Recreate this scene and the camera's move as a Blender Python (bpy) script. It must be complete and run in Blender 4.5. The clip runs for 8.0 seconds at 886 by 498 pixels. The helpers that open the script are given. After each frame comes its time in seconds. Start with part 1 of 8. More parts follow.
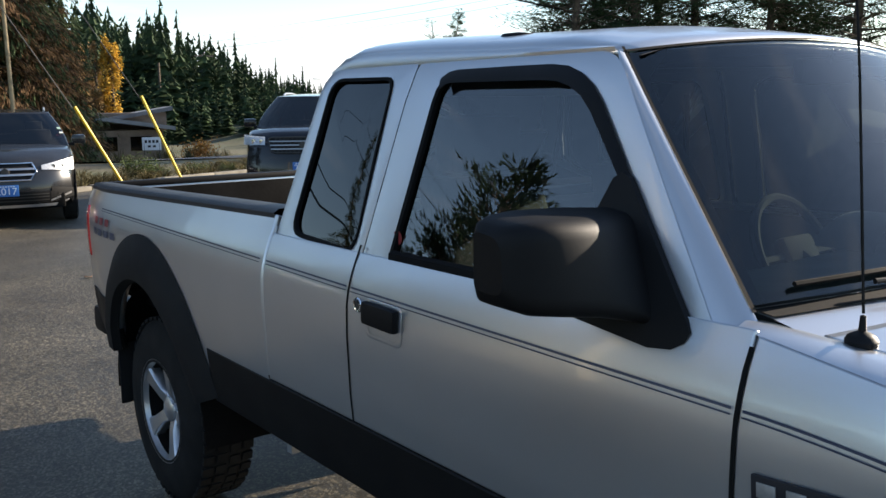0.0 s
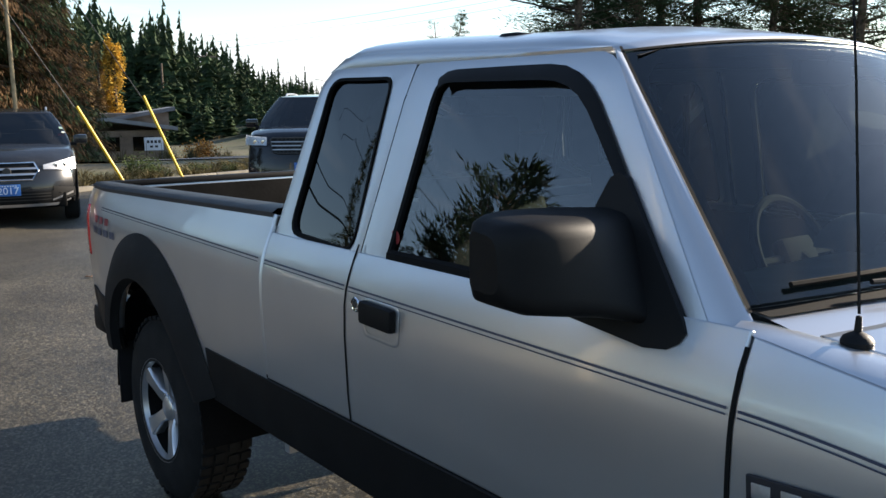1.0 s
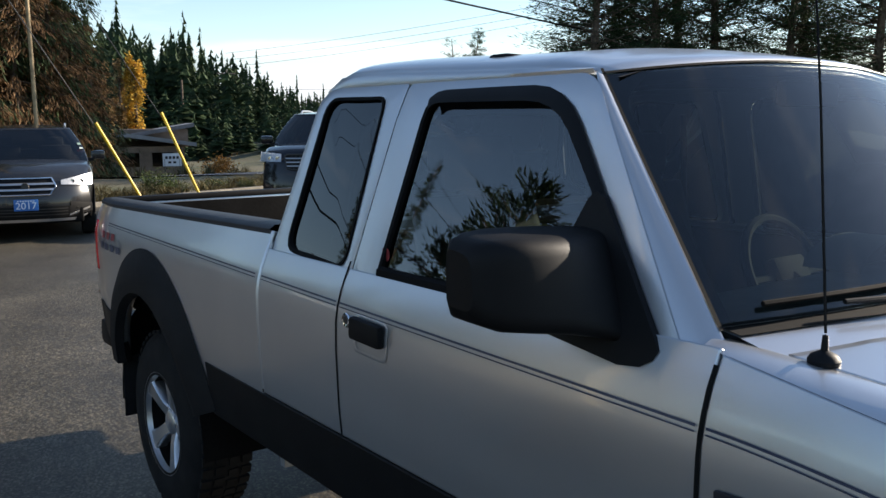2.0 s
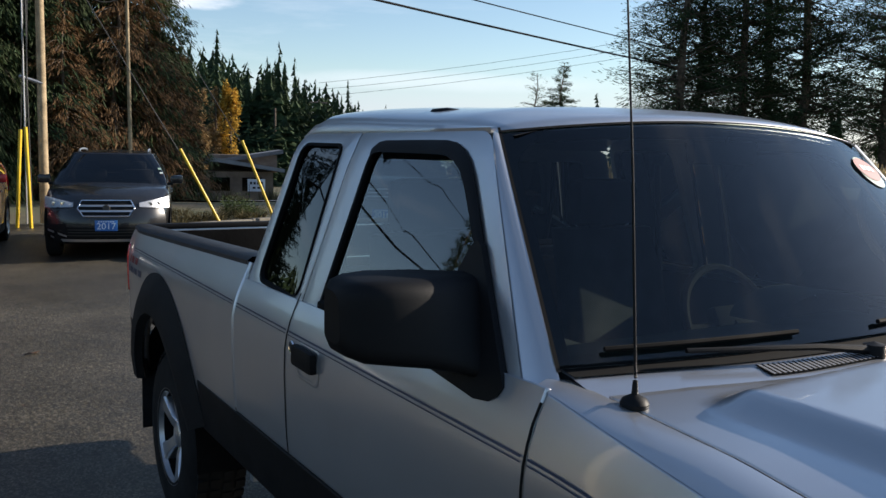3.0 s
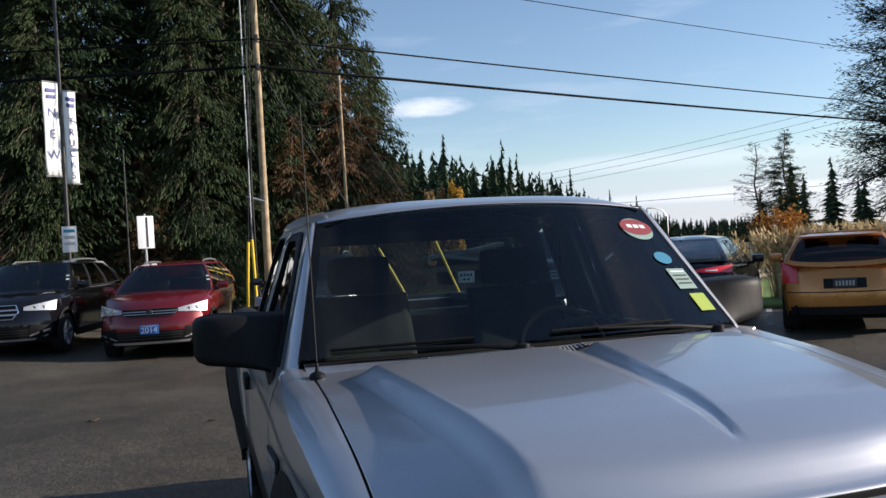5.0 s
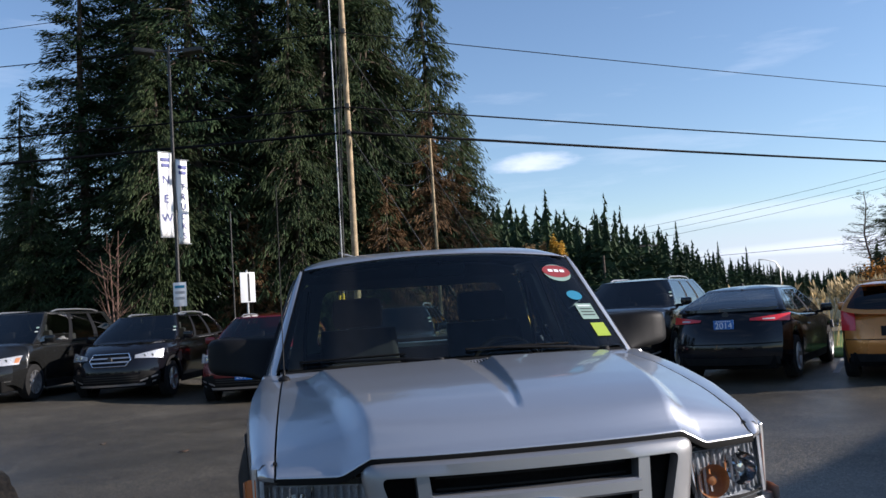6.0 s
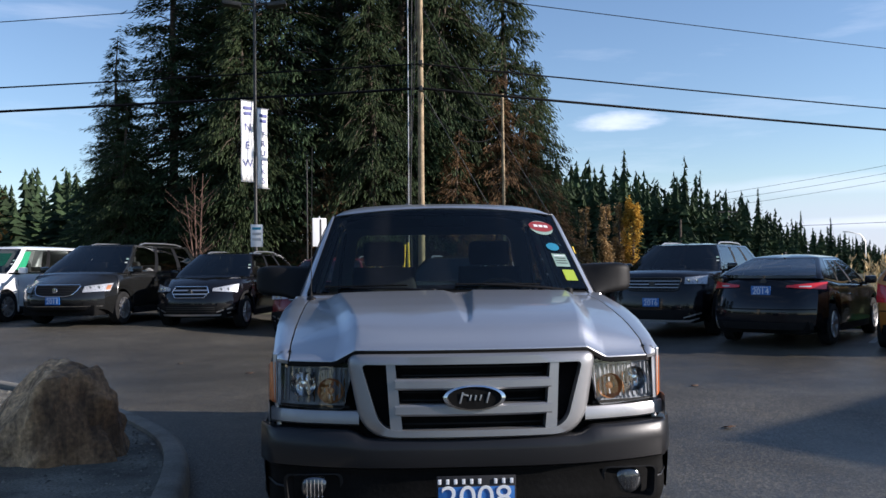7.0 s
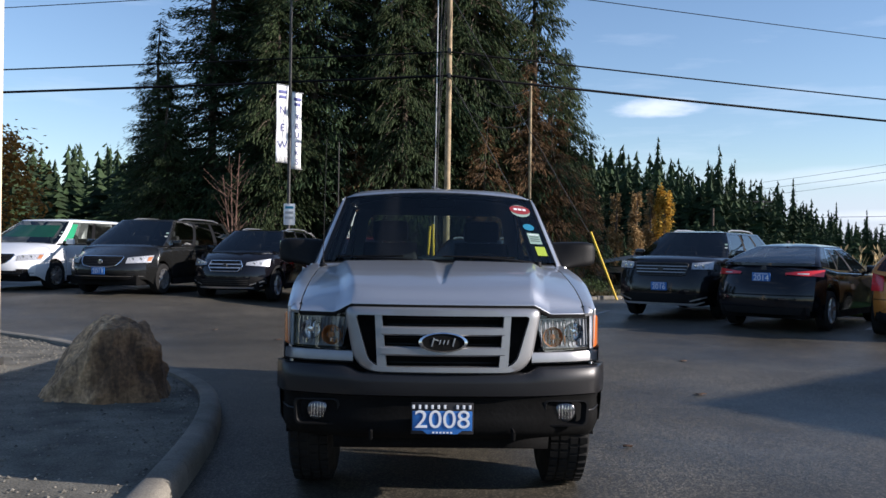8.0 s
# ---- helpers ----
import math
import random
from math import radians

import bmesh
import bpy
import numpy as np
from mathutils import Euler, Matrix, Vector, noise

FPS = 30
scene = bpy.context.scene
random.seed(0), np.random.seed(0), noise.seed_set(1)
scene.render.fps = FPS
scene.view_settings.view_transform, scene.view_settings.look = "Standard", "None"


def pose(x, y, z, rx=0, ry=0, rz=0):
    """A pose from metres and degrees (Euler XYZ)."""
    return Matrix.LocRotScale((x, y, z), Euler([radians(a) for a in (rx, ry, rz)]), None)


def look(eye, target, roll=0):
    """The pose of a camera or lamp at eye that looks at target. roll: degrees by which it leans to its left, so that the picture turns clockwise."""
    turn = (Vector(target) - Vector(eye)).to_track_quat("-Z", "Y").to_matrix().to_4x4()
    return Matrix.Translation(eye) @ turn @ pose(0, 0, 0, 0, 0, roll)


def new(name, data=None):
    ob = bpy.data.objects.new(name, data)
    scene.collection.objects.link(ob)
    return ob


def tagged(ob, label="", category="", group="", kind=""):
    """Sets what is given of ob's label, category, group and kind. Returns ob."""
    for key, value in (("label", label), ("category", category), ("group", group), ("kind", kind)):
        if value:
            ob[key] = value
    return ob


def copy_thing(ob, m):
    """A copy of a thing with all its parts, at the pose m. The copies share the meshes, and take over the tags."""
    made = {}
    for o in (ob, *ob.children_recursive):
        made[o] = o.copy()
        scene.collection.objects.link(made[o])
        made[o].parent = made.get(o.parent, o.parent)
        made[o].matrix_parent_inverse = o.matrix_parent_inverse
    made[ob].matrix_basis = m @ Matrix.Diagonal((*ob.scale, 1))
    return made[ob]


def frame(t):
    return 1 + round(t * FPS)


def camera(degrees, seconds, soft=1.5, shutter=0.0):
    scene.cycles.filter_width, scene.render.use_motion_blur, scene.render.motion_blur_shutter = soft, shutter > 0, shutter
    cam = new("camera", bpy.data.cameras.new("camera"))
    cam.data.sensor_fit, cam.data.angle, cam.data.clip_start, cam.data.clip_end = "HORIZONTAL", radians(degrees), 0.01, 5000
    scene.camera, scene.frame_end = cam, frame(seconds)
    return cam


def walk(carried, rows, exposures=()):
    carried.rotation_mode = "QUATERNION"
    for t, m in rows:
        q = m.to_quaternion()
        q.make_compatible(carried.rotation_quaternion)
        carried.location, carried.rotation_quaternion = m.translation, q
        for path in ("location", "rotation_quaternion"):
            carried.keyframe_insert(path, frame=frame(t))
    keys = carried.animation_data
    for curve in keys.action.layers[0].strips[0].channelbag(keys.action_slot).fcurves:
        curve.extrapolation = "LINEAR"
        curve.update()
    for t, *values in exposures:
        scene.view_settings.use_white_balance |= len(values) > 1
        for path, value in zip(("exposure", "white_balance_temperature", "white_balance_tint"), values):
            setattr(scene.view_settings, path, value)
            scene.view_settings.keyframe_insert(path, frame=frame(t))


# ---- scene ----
cam = camera(54.0, 8.0)
PATH = [
    (0, (-2.038, -0.284, 1.635), (-0.816, 1.265, 1.306), -0.7),
    (0.5, (-2.056, -0.312, 1.637), (-0.839, 1.242, 1.316), -0.3),
    (1, (-2.03, -0.29, 1.631), (-0.811, 1.262, 1.305), -0.5),
    (2.3, (-1.958, -0.435, 1.644), (-0.801, 1.175, 1.384), 0.1),
    (2.5, (-1.883, -0.522, 1.66), (-0.78, 1.127, 1.413), 0.3),
    (3, (-1.77, -0.723, 1.685), (-0.734, 0.974, 1.466), 1.1),
    (3.5, (-1.652, -1.009, 1.699), (-0.737, 0.761, 1.532), 0.9),
    (4, (-1.42, -1.349, 1.647), (-0.635, 0.488, 1.547), 0.3),
    (4.2, (-1.377, -1.506, 1.654), (-0.606, 0.337, 1.548), -1.5),
    (5.3, (-0.919, -2.55, 1.606), (-0.452, -0.607, 1.683), -3.8),
    (5.5, (-0.831, -2.777, 1.583), (-0.403, -0.827, 1.707), -4.3),
    (6, (-0.623, -3.303, 1.52), (-0.314, -1.331, 1.655), -3.7),
    (6.5, (-0.451, -3.799, 1.485), (-0.246, -1.813, 1.589), -1.9),
    (7, (-0.342, -4.294, 1.441), (-0.213, -2.298, 1.478), -0.6),
    (7.5, (-0.175, -4.783, 1.409), (-0.113, -2.784, 1.419), 0.5),
    (8, (-0.122, -5.246, 1.39), (-0.07, -3.246, 1.388), 0.8),
]
EXPOSURES = [(0.0, 1.46, 6900, 12), (1.2, 1.46, 6900, 12), (2.5, 0.88, 6600, 12), (3.5, 0.60, 6500, 12), (4.2, 0.44, 6500, 12), (5.5, 0.76, 6200, 16), (6.5, 0.66, 5980, 16), (8.0, 0.70, 6050, 16)]
walk(cam, [(t, look(eye, target, roll)) for t, eye, target, roll in PATH], EXPOSURES)

# ---- world, sun, exposure ----
SUN_AZ, SUN_EL = radians(101.0), radians(19.5)      # azimuth from +y towards +x
SUN_DIR = Vector((math.sin(SUN_AZ) * math.cos(SUN_EL), math.cos(SUN_AZ) * math.cos(SUN_EL), math.sin(SUN_EL)))
sun_data = bpy.data.lights.new("sun", "SUN")
sun_data.energy, sun_data.angle, sun_data.color = 5.0, radians(0.55), (1.0, 0.90, 0.76)
sun_ob = new("sun", sun_data)
sun_ob.matrix_world = look(SUN_DIR * 60, (0, 0, 0))

world = bpy.data.worlds.new("world")
scene.world = world
world.use_nodes = True
wn, wl = world.node_tree.nodes, world.node_tree.links
wn.clear()
sky = wn.new("ShaderNodeTexSky")
sky.sky_type, sky.sun_disc = "NISHITA", False
sky.sun_elevation, sky.sun_rotation = SUN_EL, SUN_AZ
sky.air_density, sky.dust_density, sky.ozone_density = 1.0, 0.12, 2.2
wtc = wn.new("ShaderNodeTexCoord")
wmap = wn.new("ShaderNodeMapping")
wmap.inputs["Scale"].default_value = (1.0, 1.0, 7.0)
wnoise = wn.new("ShaderNodeTexNoise")
wnoise.inputs["Scale"].default_value, wnoise.inputs["Detail"].default_value, wnoise.inputs["Roughness"].default_value = 2.3, 7.0, 0.6
wramp = wn.new("ShaderNodeValToRGB")
wramp.color_ramp.elements[0].position, wramp.color_ramp.elements[1].position = 0.55, 0.88
wramp.color_ramp.elements[1].color = (0.42, 0.42, 0.42, 1)
wmix = wn.new("ShaderNodeMixRGB")
wmix.inputs[2].default_value = (7.5, 7.8, 8.3, 1)
wbg = wn.new("ShaderNodeBackground")
wbg.inputs["Strength"].default_value = 0.10
wout = wn.new("ShaderNodeOutputWorld")
wl.new(wtc.outputs["Generated"], wmap.inputs["Vector"])
wl.new(wmap.outputs["Vector"], wnoise.inputs["Vector"])
wl.new(wnoise.outputs["Fac"], wramp.inputs["Fac"])
wl.new(wramp.outputs["Color"], wmix.inputs["Fac"])
wl.new(sky.outputs["Color"], wmix.inputs[1])


def cloud(src, az, el, wide, high, white, ragged, tone=(7.2, 7.5, 8.0)):
    """A small cloud in the sky: a soft ellipse broken up by noise, laid over src."""
    az, el = radians(az), radians(el)
    c = (math.sin(az) * math.cos(el), math.cos(az) * math.cos(el), math.sin(el))
    right, up = (math.cos(az), -math.sin(az), 0.0), (-math.sin(az) * math.sin(el), -math.cos(az) * math.sin(el), math.cos(el))
    sq = []
    for axis, half in ((right, wide), (up, high)):
        dot, div, pw = wn.new("ShaderNodeVectorMath"), wn.new("ShaderNodeMath"), wn.new("ShaderNodeMath")
        dot.operation, div.operation, pw.operation = "DOT_PRODUCT", "DIVIDE", "MULTIPLY"
        dot.inputs[1].default_value = axis
        div.inputs[1].default_value = math.sin(radians(half))
        wl.new(wtc.outputs["Generated"], dot.inputs[0])
        wl.new(dot.outputs["Value"], div.inputs[0])
        wl.new(div.outputs[0], pw.inputs[0])
        wl.new(div.outputs[0], pw.inputs[1])
        sq.append(pw)
    add, ns, mp, rag = wn.new("ShaderNodeMath"), wn.new("ShaderNodeTexNoise"), wn.new("ShaderNodeMapping"), wn.new("ShaderNodeMath")
    mp.inputs["Scale"].default_value = (1.0, 1.0, 3.5)
    ns.inputs["Scale"].default_value, ns.inputs["Detail"].default_value, ns.inputs["Roughness"].default_value = 26.0 / max(1.0, wide / 3.0), 6.0, 0.6
    wl.new(wtc.outputs["Generated"], mp.inputs["Vector"])
    wl.new(mp.outputs["Vector"], ns.inputs["Vector"])
    rag.operation = "MULTIPLY"
    rag.inputs[1].default_value = ragged
    wl.new(ns.outputs["Fac"], rag.inputs[0])
    wl.new(sq[0].outputs[0], add.inputs[0])
    wl.new(sq[1].outputs[0], add.inputs[1])
    tot, rg_, ahead, gate, both, mx = wn.new("ShaderNodeMath"), wn.new("ShaderNodeMapRange"), wn.new("ShaderNodeVectorMath"), wn.new("ShaderNodeMath"), wn.new("ShaderNodeMath"), wn.new("ShaderNodeMixRGB")
    wl.new(add.outputs[0], tot.inputs[0])
    wl.new(rag.outputs[0], tot.inputs[1])
    rg_.inputs["From Min"].default_value, rg_.inputs["From Max"].default_value = 1.0 + ragged * 0.5, ragged * 0.38
    rg_.interpolation_type = "SMOOTHSTEP"
    rg_.inputs["To Max"].default_value = white
    wl.new(tot.outputs[0], rg_.inputs["Value"])
    ahead.operation, gate.operation, both.operation = "DOT_PRODUCT", "GREATER_THAN", "MULTIPLY"
    ahead.inputs[1].default_value = c
    gate.inputs[1].default_value = 0.0
    wl.new(wtc.outputs["Generated"], ahead.inputs[0])
    wl.new(ahead.outputs["Value"], gate.inputs[0])
    wl.new(gate.outputs[0], both.inputs[0])
    wl.new(rg_.outputs["Result"], both.inputs[1])
    wl.new(both.outputs[0], mx.inputs["Fac"])
    wl.new(src, mx.inputs[1])
    mx.inputs[2].default_value = (*tone, 1)
    return mx.outputs["Color"]


skyline = cloud(wmix.outputs["Color"], 28.0, 0.5, 75.0, 5.5, 0.72, 0.5, (4.3, 4.8, 5.8))
skyline = cloud(skyline, 15.2, 9.1, 3.6, 0.75, 0.72, 1.6)
skyline = cloud(skyline, 36.0, 2.3, 15.0, 0.55, 0.60, 0.9)
skyline = cloud(skyline, 31.0, 4.6, 14.0, 0.8, 0.30, 1.8)
wl.new(skyline, wbg.inputs["Color"])
wl.new(wbg.outputs["Background"], wout.inputs["Surface"])


# ---- materials ----
def mat(name, color, rough=0.6, metal=0.0, coat=0.0, var=0.15, scale=8.0, fine=120.0, bump=0.1, spec=0.5, island=0.0, objvar=0.0, color2=None):
    """A procedural surface: two scales of colour variation, roughness variation and fine relief."""
    m = bpy.data.materials.new(name)
    m.use_nodes = True
    n, l = m.node_tree.nodes, m.node_tree.links
    b = n["Principled BSDF"]
    tc = n.new("ShaderNodeTexCoord")
    big, small = n.new("ShaderNodeTexNoise"), n.new("ShaderNodeTexNoise")
    big.inputs["Scale"].default_value, big.inputs["Detail"].default_value = scale, 5.0
    small.inputs["Scale"].default_value, small.inputs["Detail"].default_value = fine, 2.0
    for q in (big, small):
        l.new(tc.outputs["Object"], q.inputs["Vector"])
    mix = n.new("ShaderNodeMixRGB")
    c2 = color2 or tuple(c * (1 - var) for c in color)
    mix.inputs[1].default_value = (*[min(1, c * (1 + var * 0.6)) for c in color], 1)
    mix.inputs[2].default_value = (*c2, 1)
    ramp = n.new("ShaderNodeValToRGB")
    ramp.color_ramp.elements[0].position, ramp.color_ramp.elements[1].position = 0.32, 0.68
    l.new(big.outputs["Fac"], ramp.inputs["Fac"])
    l.new(ramp.outputs["Color"], mix.inputs["Fac"])
    mul = n.new("ShaderNodeMixRGB")
    mul.blend_type = "MULTIPLY"
    mul.inputs["Fac"].default_value = min(1.0, var * 2)
    l.new(mix.outputs["Color"], mul.inputs[1])
    l.new(small.outputs["Fac"], mul.inputs[2])
    gain = n.new("ShaderNodeHueSaturation")
    gain.inputs["Value"].default_value = 1 + min(1.0, var * 2) * 0.9
    l.new(mul.outputs["Color"], gain.inputs["Color"])
    last = gain
    if island or objvar:
        info = n.new("ShaderNodeNewGeometry") if island else n.new("ShaderNodeObjectInfo")
        out = info.outputs["Random Per Island"] if island else info.outputs["Random"]
        k = island or objvar
        rng = n.new("ShaderNodeMapRange")
        rng.inputs["To Min"].default_value, rng.inputs["To Max"].default_value = 1 - k, 1 + k
        l.new(out, rng.inputs["Value"])
        hs = n.new("ShaderNodeHueSaturation")
        l.new(rng.outputs["Result"], hs.inputs["Value"])
        l.new(gain.outputs["Color"], hs.inputs["Color"])
        last = hs
    l.new(last.outputs["Color"], b.inputs["Base Color"])
    b.inputs["Roughness"].default_value, b.inputs["Metallic"].default_value = rough, metal
    b.inputs["Coat Weight"].default_value, b.inputs["Coat Roughness"].default_value = coat, 0.04
    b.inputs["Specular IOR Level"].default_value = spec
    rr = n.new("ShaderNodeMapRange")
    rr.inputs["To Min"].default_value, rr.inputs["To Max"].default_value = max(0.02, rough * 0.85), min(1, rough * 1.15)
    l.new(big.outputs["Fac"], rr.inputs["Value"])
    l.new(rr.outputs["Result"], b.inputs["Roughness"])
    if bump:
        bp = n.new("ShaderNodeBump")
        bp.inputs["Strength"].default_value, bp.inputs["Distance"].default_value = bump, 0.01
        l.new(small.outputs["Fac"], bp.inputs["Height"])
        l.new(bp.outputs["Normal"], b.inputs["Normal"])
    return m


def glass(name, tint, gloss=1.0, ior=1.55):
    """A thin tinted pane: see-through by its tint, mirroring by Fresnel."""
    m = bpy.data.materials.new(name)
    m.use_nodes = True
    n, l = m.node_tree.nodes, m.node_tree.links
    n.remove(n["Principled BSDF"])
    t, g, f, x = n.new("ShaderNodeBsdfTransparent"), n.new("ShaderNodeBsdfGlossy"), n.new("ShaderNodeFresnel"), n.new("ShaderNodeMixShader")
    t.inputs["Color"].default_value = (*tint, 1)
    g.inputs["Color"].default_value = (gloss, gloss, gloss, 1)
    g.inputs["Roughness"].default_value = 0.01
    f.inputs["IOR"].default_value = ior
    l.new(f.outputs["Fac"], x.inputs["Fac"])
    l.new(t.outputs["BSDF"], x.inputs[1])
    l.new(g.outputs["BSDF"], x.inputs[2])
    l.new(x.outputs["Shader"], n["Material Output"].inputs["Surface"])
    return m


def leaf(name, color, island=0.45, trans=0.25):
    """Foliage: matt, varied from clump to clump, letting a little light through."""
    m = mat(name, color, 0.75, var=0.3, scale=0.6, fine=9.0, bump=0.0, spec=0.2, island=island)
    n, l = m.node_tree.nodes, m.node_tree.links
    b, out = n["Principled BSDF"], n["Material Output"]
    tr, mx = n.new("ShaderNodeBsdfTranslucent"), n.new("ShaderNodeMixShader")
    src = b.inputs["Base Color"].links[0].from_socket
    l.new(src, tr.inputs["Color"])
    mx.inputs["Fac"].default_value = trans
    l.new(b.outputs["BSDF"], mx.inputs[1])
    l.new(tr.outputs["BSDF"], mx.inputs[2])
    l.new(mx.outputs["Shader"], out.inputs["Surface"])
    return m


def asphalt(name, color, wet=0.0):
    """Worn asphalt: stones, patches, and damp stretches that shine more."""
    m = mat(name, color, 0.85, var=0.35, scale=0.35, fine=260.0, bump=0.35, spec=0.45)
    n, l = m.node_tree.nodes, m.node_tree.links
    b = n["Principled BSDF"]
    tc, st, pa, rg = n.new("ShaderNodeTexCoord"), n.new("ShaderNodeTexVoronoi"), n.new("ShaderNodeTexNoise"), n.new("ShaderNodeMapRange")
    st.inputs["Scale"].default_value = 95.0
    pa.inputs["Scale"].default_value, pa.inputs["Detail"].default_value = 0.22, 6.0
    l.new(tc.outputs["Object"], st.inputs["Vector"])
    l.new(tc.outputs["Object"], pa.inputs["Vector"])
    rg.inputs["From Min"].default_value, rg.inputs["From Max"].default_value = 0.35, 0.65
    rg.inputs["To Min"].default_value, rg.inputs["To Max"].default_value = 0.86 - 0.58 * wet, 0.90 - 0.24 * wet
    l.new(pa.outputs["Fac"], rg.inputs["Value"])
    l.new(rg.outputs["Result"], b.inputs["Roughness"])
    hs, r2 = n.new("ShaderNodeHueSaturation"), n.new("ShaderNodeMapRange")
    r2.inputs["From Min"].default_value, r2.inputs["From Max"].default_value = 0.50, 0.98
    r2.inputs["To Min"].default_value, r2.inputs["To Max"].default_value = 0.62, 4.2
    l.new(st.outputs["Color"], r2.inputs["Value"])
    l.new(r2.outputs["Result"], hs.inputs["Value"])
    l.new(b.inputs["Base Color"].links[0].from_socket, hs.inputs["Color"])
    # mid-sized stains and patched strips
    mid, mr, mh = n.new("ShaderNodeTexNoise"), n.new("ShaderNodeMapRange"), n.new("ShaderNodeHueSaturation")
    mid.inputs["Scale"].default_value, mid.inputs["Detail"].default_value, mid.inputs["Roughness"].default_value = 1.1, 9.0, 0.68
    l.new(tc.outputs["Object"], mid.inputs["Vector"])
    mr.inputs["From Min"].default_value, mr.inputs["From Max"].default_value = 0.30, 0.70
    mr.inputs["To Min"].default_value, mr.inputs["To Max"].default_value = 0.66, 1.38
    l.new(mid.outputs["Fac"], mr.inputs["Value"])
    l.new(mr.outputs["Result"], mh.inputs["Value"])
    l.new(hs.outputs["Color"], mh.inputs["Color"])
    l.new(mh.outputs["Color"], b.inputs["Base Color"])
    return m


SILVER = mat("silver_paint", (0.57, 0.575, 0.588), 0.33, 0.82, coat=0.60, var=0.03, scale=3.0, fine=900.0, bump=0.0)
GRILLE_SILVER = mat("grille_silver", (0.27, 0.272, 0.28), 0.38, 0.6, coat=0.4, var=0.04, scale=4.0, fine=700.0, bump=0.0)
BUMPER_GREY = mat("bumper_grey", (0.013, 0.013, 0.0145), 0.36, 0.10, coat=0.12, spec=0.3, var=0.06, scale=3.0, fine=500.0, bump=0.02)
PLASTIC = mat("black_plastic", (0.006, 0.006, 0.0065), 0.55, var=0.15, scale=6.0, fine=500.0, bump=0.06, spec=0.18)
RAIL = mat("rail_plastic", (0.030, 0.031, 0.034), 0.5, var=0.12, scale=6.0, fine=500.0, bump=0.05, spec=0.35)
PLASTIC_DULL = mat("dull_plastic", (0.010, 0.010, 0.0105), 0.7, var=0.2, scale=6.0, fine=420.0, bump=0.12, spec=0.2)
RUBBER = mat("tyre_rubber", (0.012, 0.012, 0.012), 0.85, var=0.25, scale=9.0, fine=200.0, bump=0.1, spec=0.2)
SEAL = mat("rubber_seal", (0.007, 0.007, 0.007), 0.8, var=0.1, scale=9.0, fine=200.0, bump=0.0, spec=0.12)
ALLOY = mat("alloy", (0.55, 0.55, 0.56), 0.33, 0.9, var=0.08, scale=12.0, fine=300.0, bump=0.02)
FOG_GLASS = mat("fog_glass", (0.10, 0.105, 0.115), 0.16, 0.8, coat=0.8, var=0.3, scale=30.0, fine=200.0, bump=0.05)
LAMP_SILVER = mat("lamp_silver", (0.26, 0.28, 0.315), 0.38, 0.35, var=0.35, scale=16.0, fine=200.0, bump=0.05)
CHROME = mat("chrome", (0.72, 0.72, 0.73), 0.10, 1.0, var=0.02, scale=9.0, fine=200.0, bump=0.0)
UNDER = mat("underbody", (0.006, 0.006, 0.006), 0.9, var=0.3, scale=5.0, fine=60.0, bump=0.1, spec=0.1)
CABIN = mat("cabin_trim", (0.022, 0.0225, 0.024), 0.75, var=0.2, scale=7.0, fine=160.0, bump=0.1)
FABRIC = mat("seat_fabric", (0.026, 0.026, 0.028), 0.9, var=0.25, scale=9.0, fine=300.0, bump=0.15)
GLASS = glass("window_glass", (0.50, 0.57, 0.54), 0.95, 1.95)
GLASS_WS = glass("windscreen_glass", (0.56, 0.64, 0.60), 0.85)
GLASS_DARK = glass("privacy_glass", (0.035, 0.037, 0.04))
GLASS_DOOR = glass("door_glass", (0.60, 0.68, 0.66), 0.95, 1.8)
LENS = glass("lamp_lens", (0.93, 0.94, 0.95))
MIRROR = mat("mirror_silver", (0.85, 0.86, 0.88), 0.03, 1.0, var=0.01, bump=0.0)
AMBER = mat("amber_lens", (0.52, 0.13, 0.02), 0.2, coat=0.5, var=0.05, scale=40.0, fine=300.0, bump=0.05)
AMBER_DULL = mat("amber_reflector", (0.40, 0.17, 0.06), 0.35, 0.3, coat=0.3, var=0.15, scale=60.0, fine=300.0, bump=0.05)
RED_LENS = mat("red_lens", (0.62, 0.025, 0.03), 0.18, coat=0.6, var=0.08, scale=40.0, fine=300.0, bump=0.05)
WHITE_LENS = mat("reverse_lens", (0.6, 0.6, 0.6), 0.2, coat=0.5, var=0.05, scale=40.0, fine=300.0, bump=0.05)
STRIPE = mat("pinstripe", (0.05, 0.06, 0.10), 0.4, var=0.05, bump=0.0)
BLUE_PLATE = mat("blue_plate", (0.03, 0.14, 0.42), 0.4, var=0.08, scale=20.0, fine=300.0, bump=0.0)
WHITE_INK = mat("white_ink", (0.75, 0.77, 0.80), 0.5, var=0.04, scale=30.0, fine=300.0, bump=0.0)
DARK_INK = mat("dark_ink", (0.010, 0.010, 0.014), 0.7, var=0.04, bump=0.0)
NAVY_INK = mat("navy_ink", (0.05, 0.06, 0.22), 0.6, var=0.1, bump=0.0)
ASPHALT = asphalt("asphalt", (0.046, 0.0405, 0.030), 0.9)
ROAD = asphalt("road_asphalt", (0.085, 0.085, 0.088), 0.2)
PAINT_LINE = mat("line_paint", (0.42, 0.42, 0.40), 0.8, var=0.4, scale=6.0, fine=90.0, bump=0.1)
CONCRETE = mat("kerb_concrete", (0.19, 0.175, 0.145), 0.9, var=0.35, scale=2.5, fine=90.0, bump=0.25)
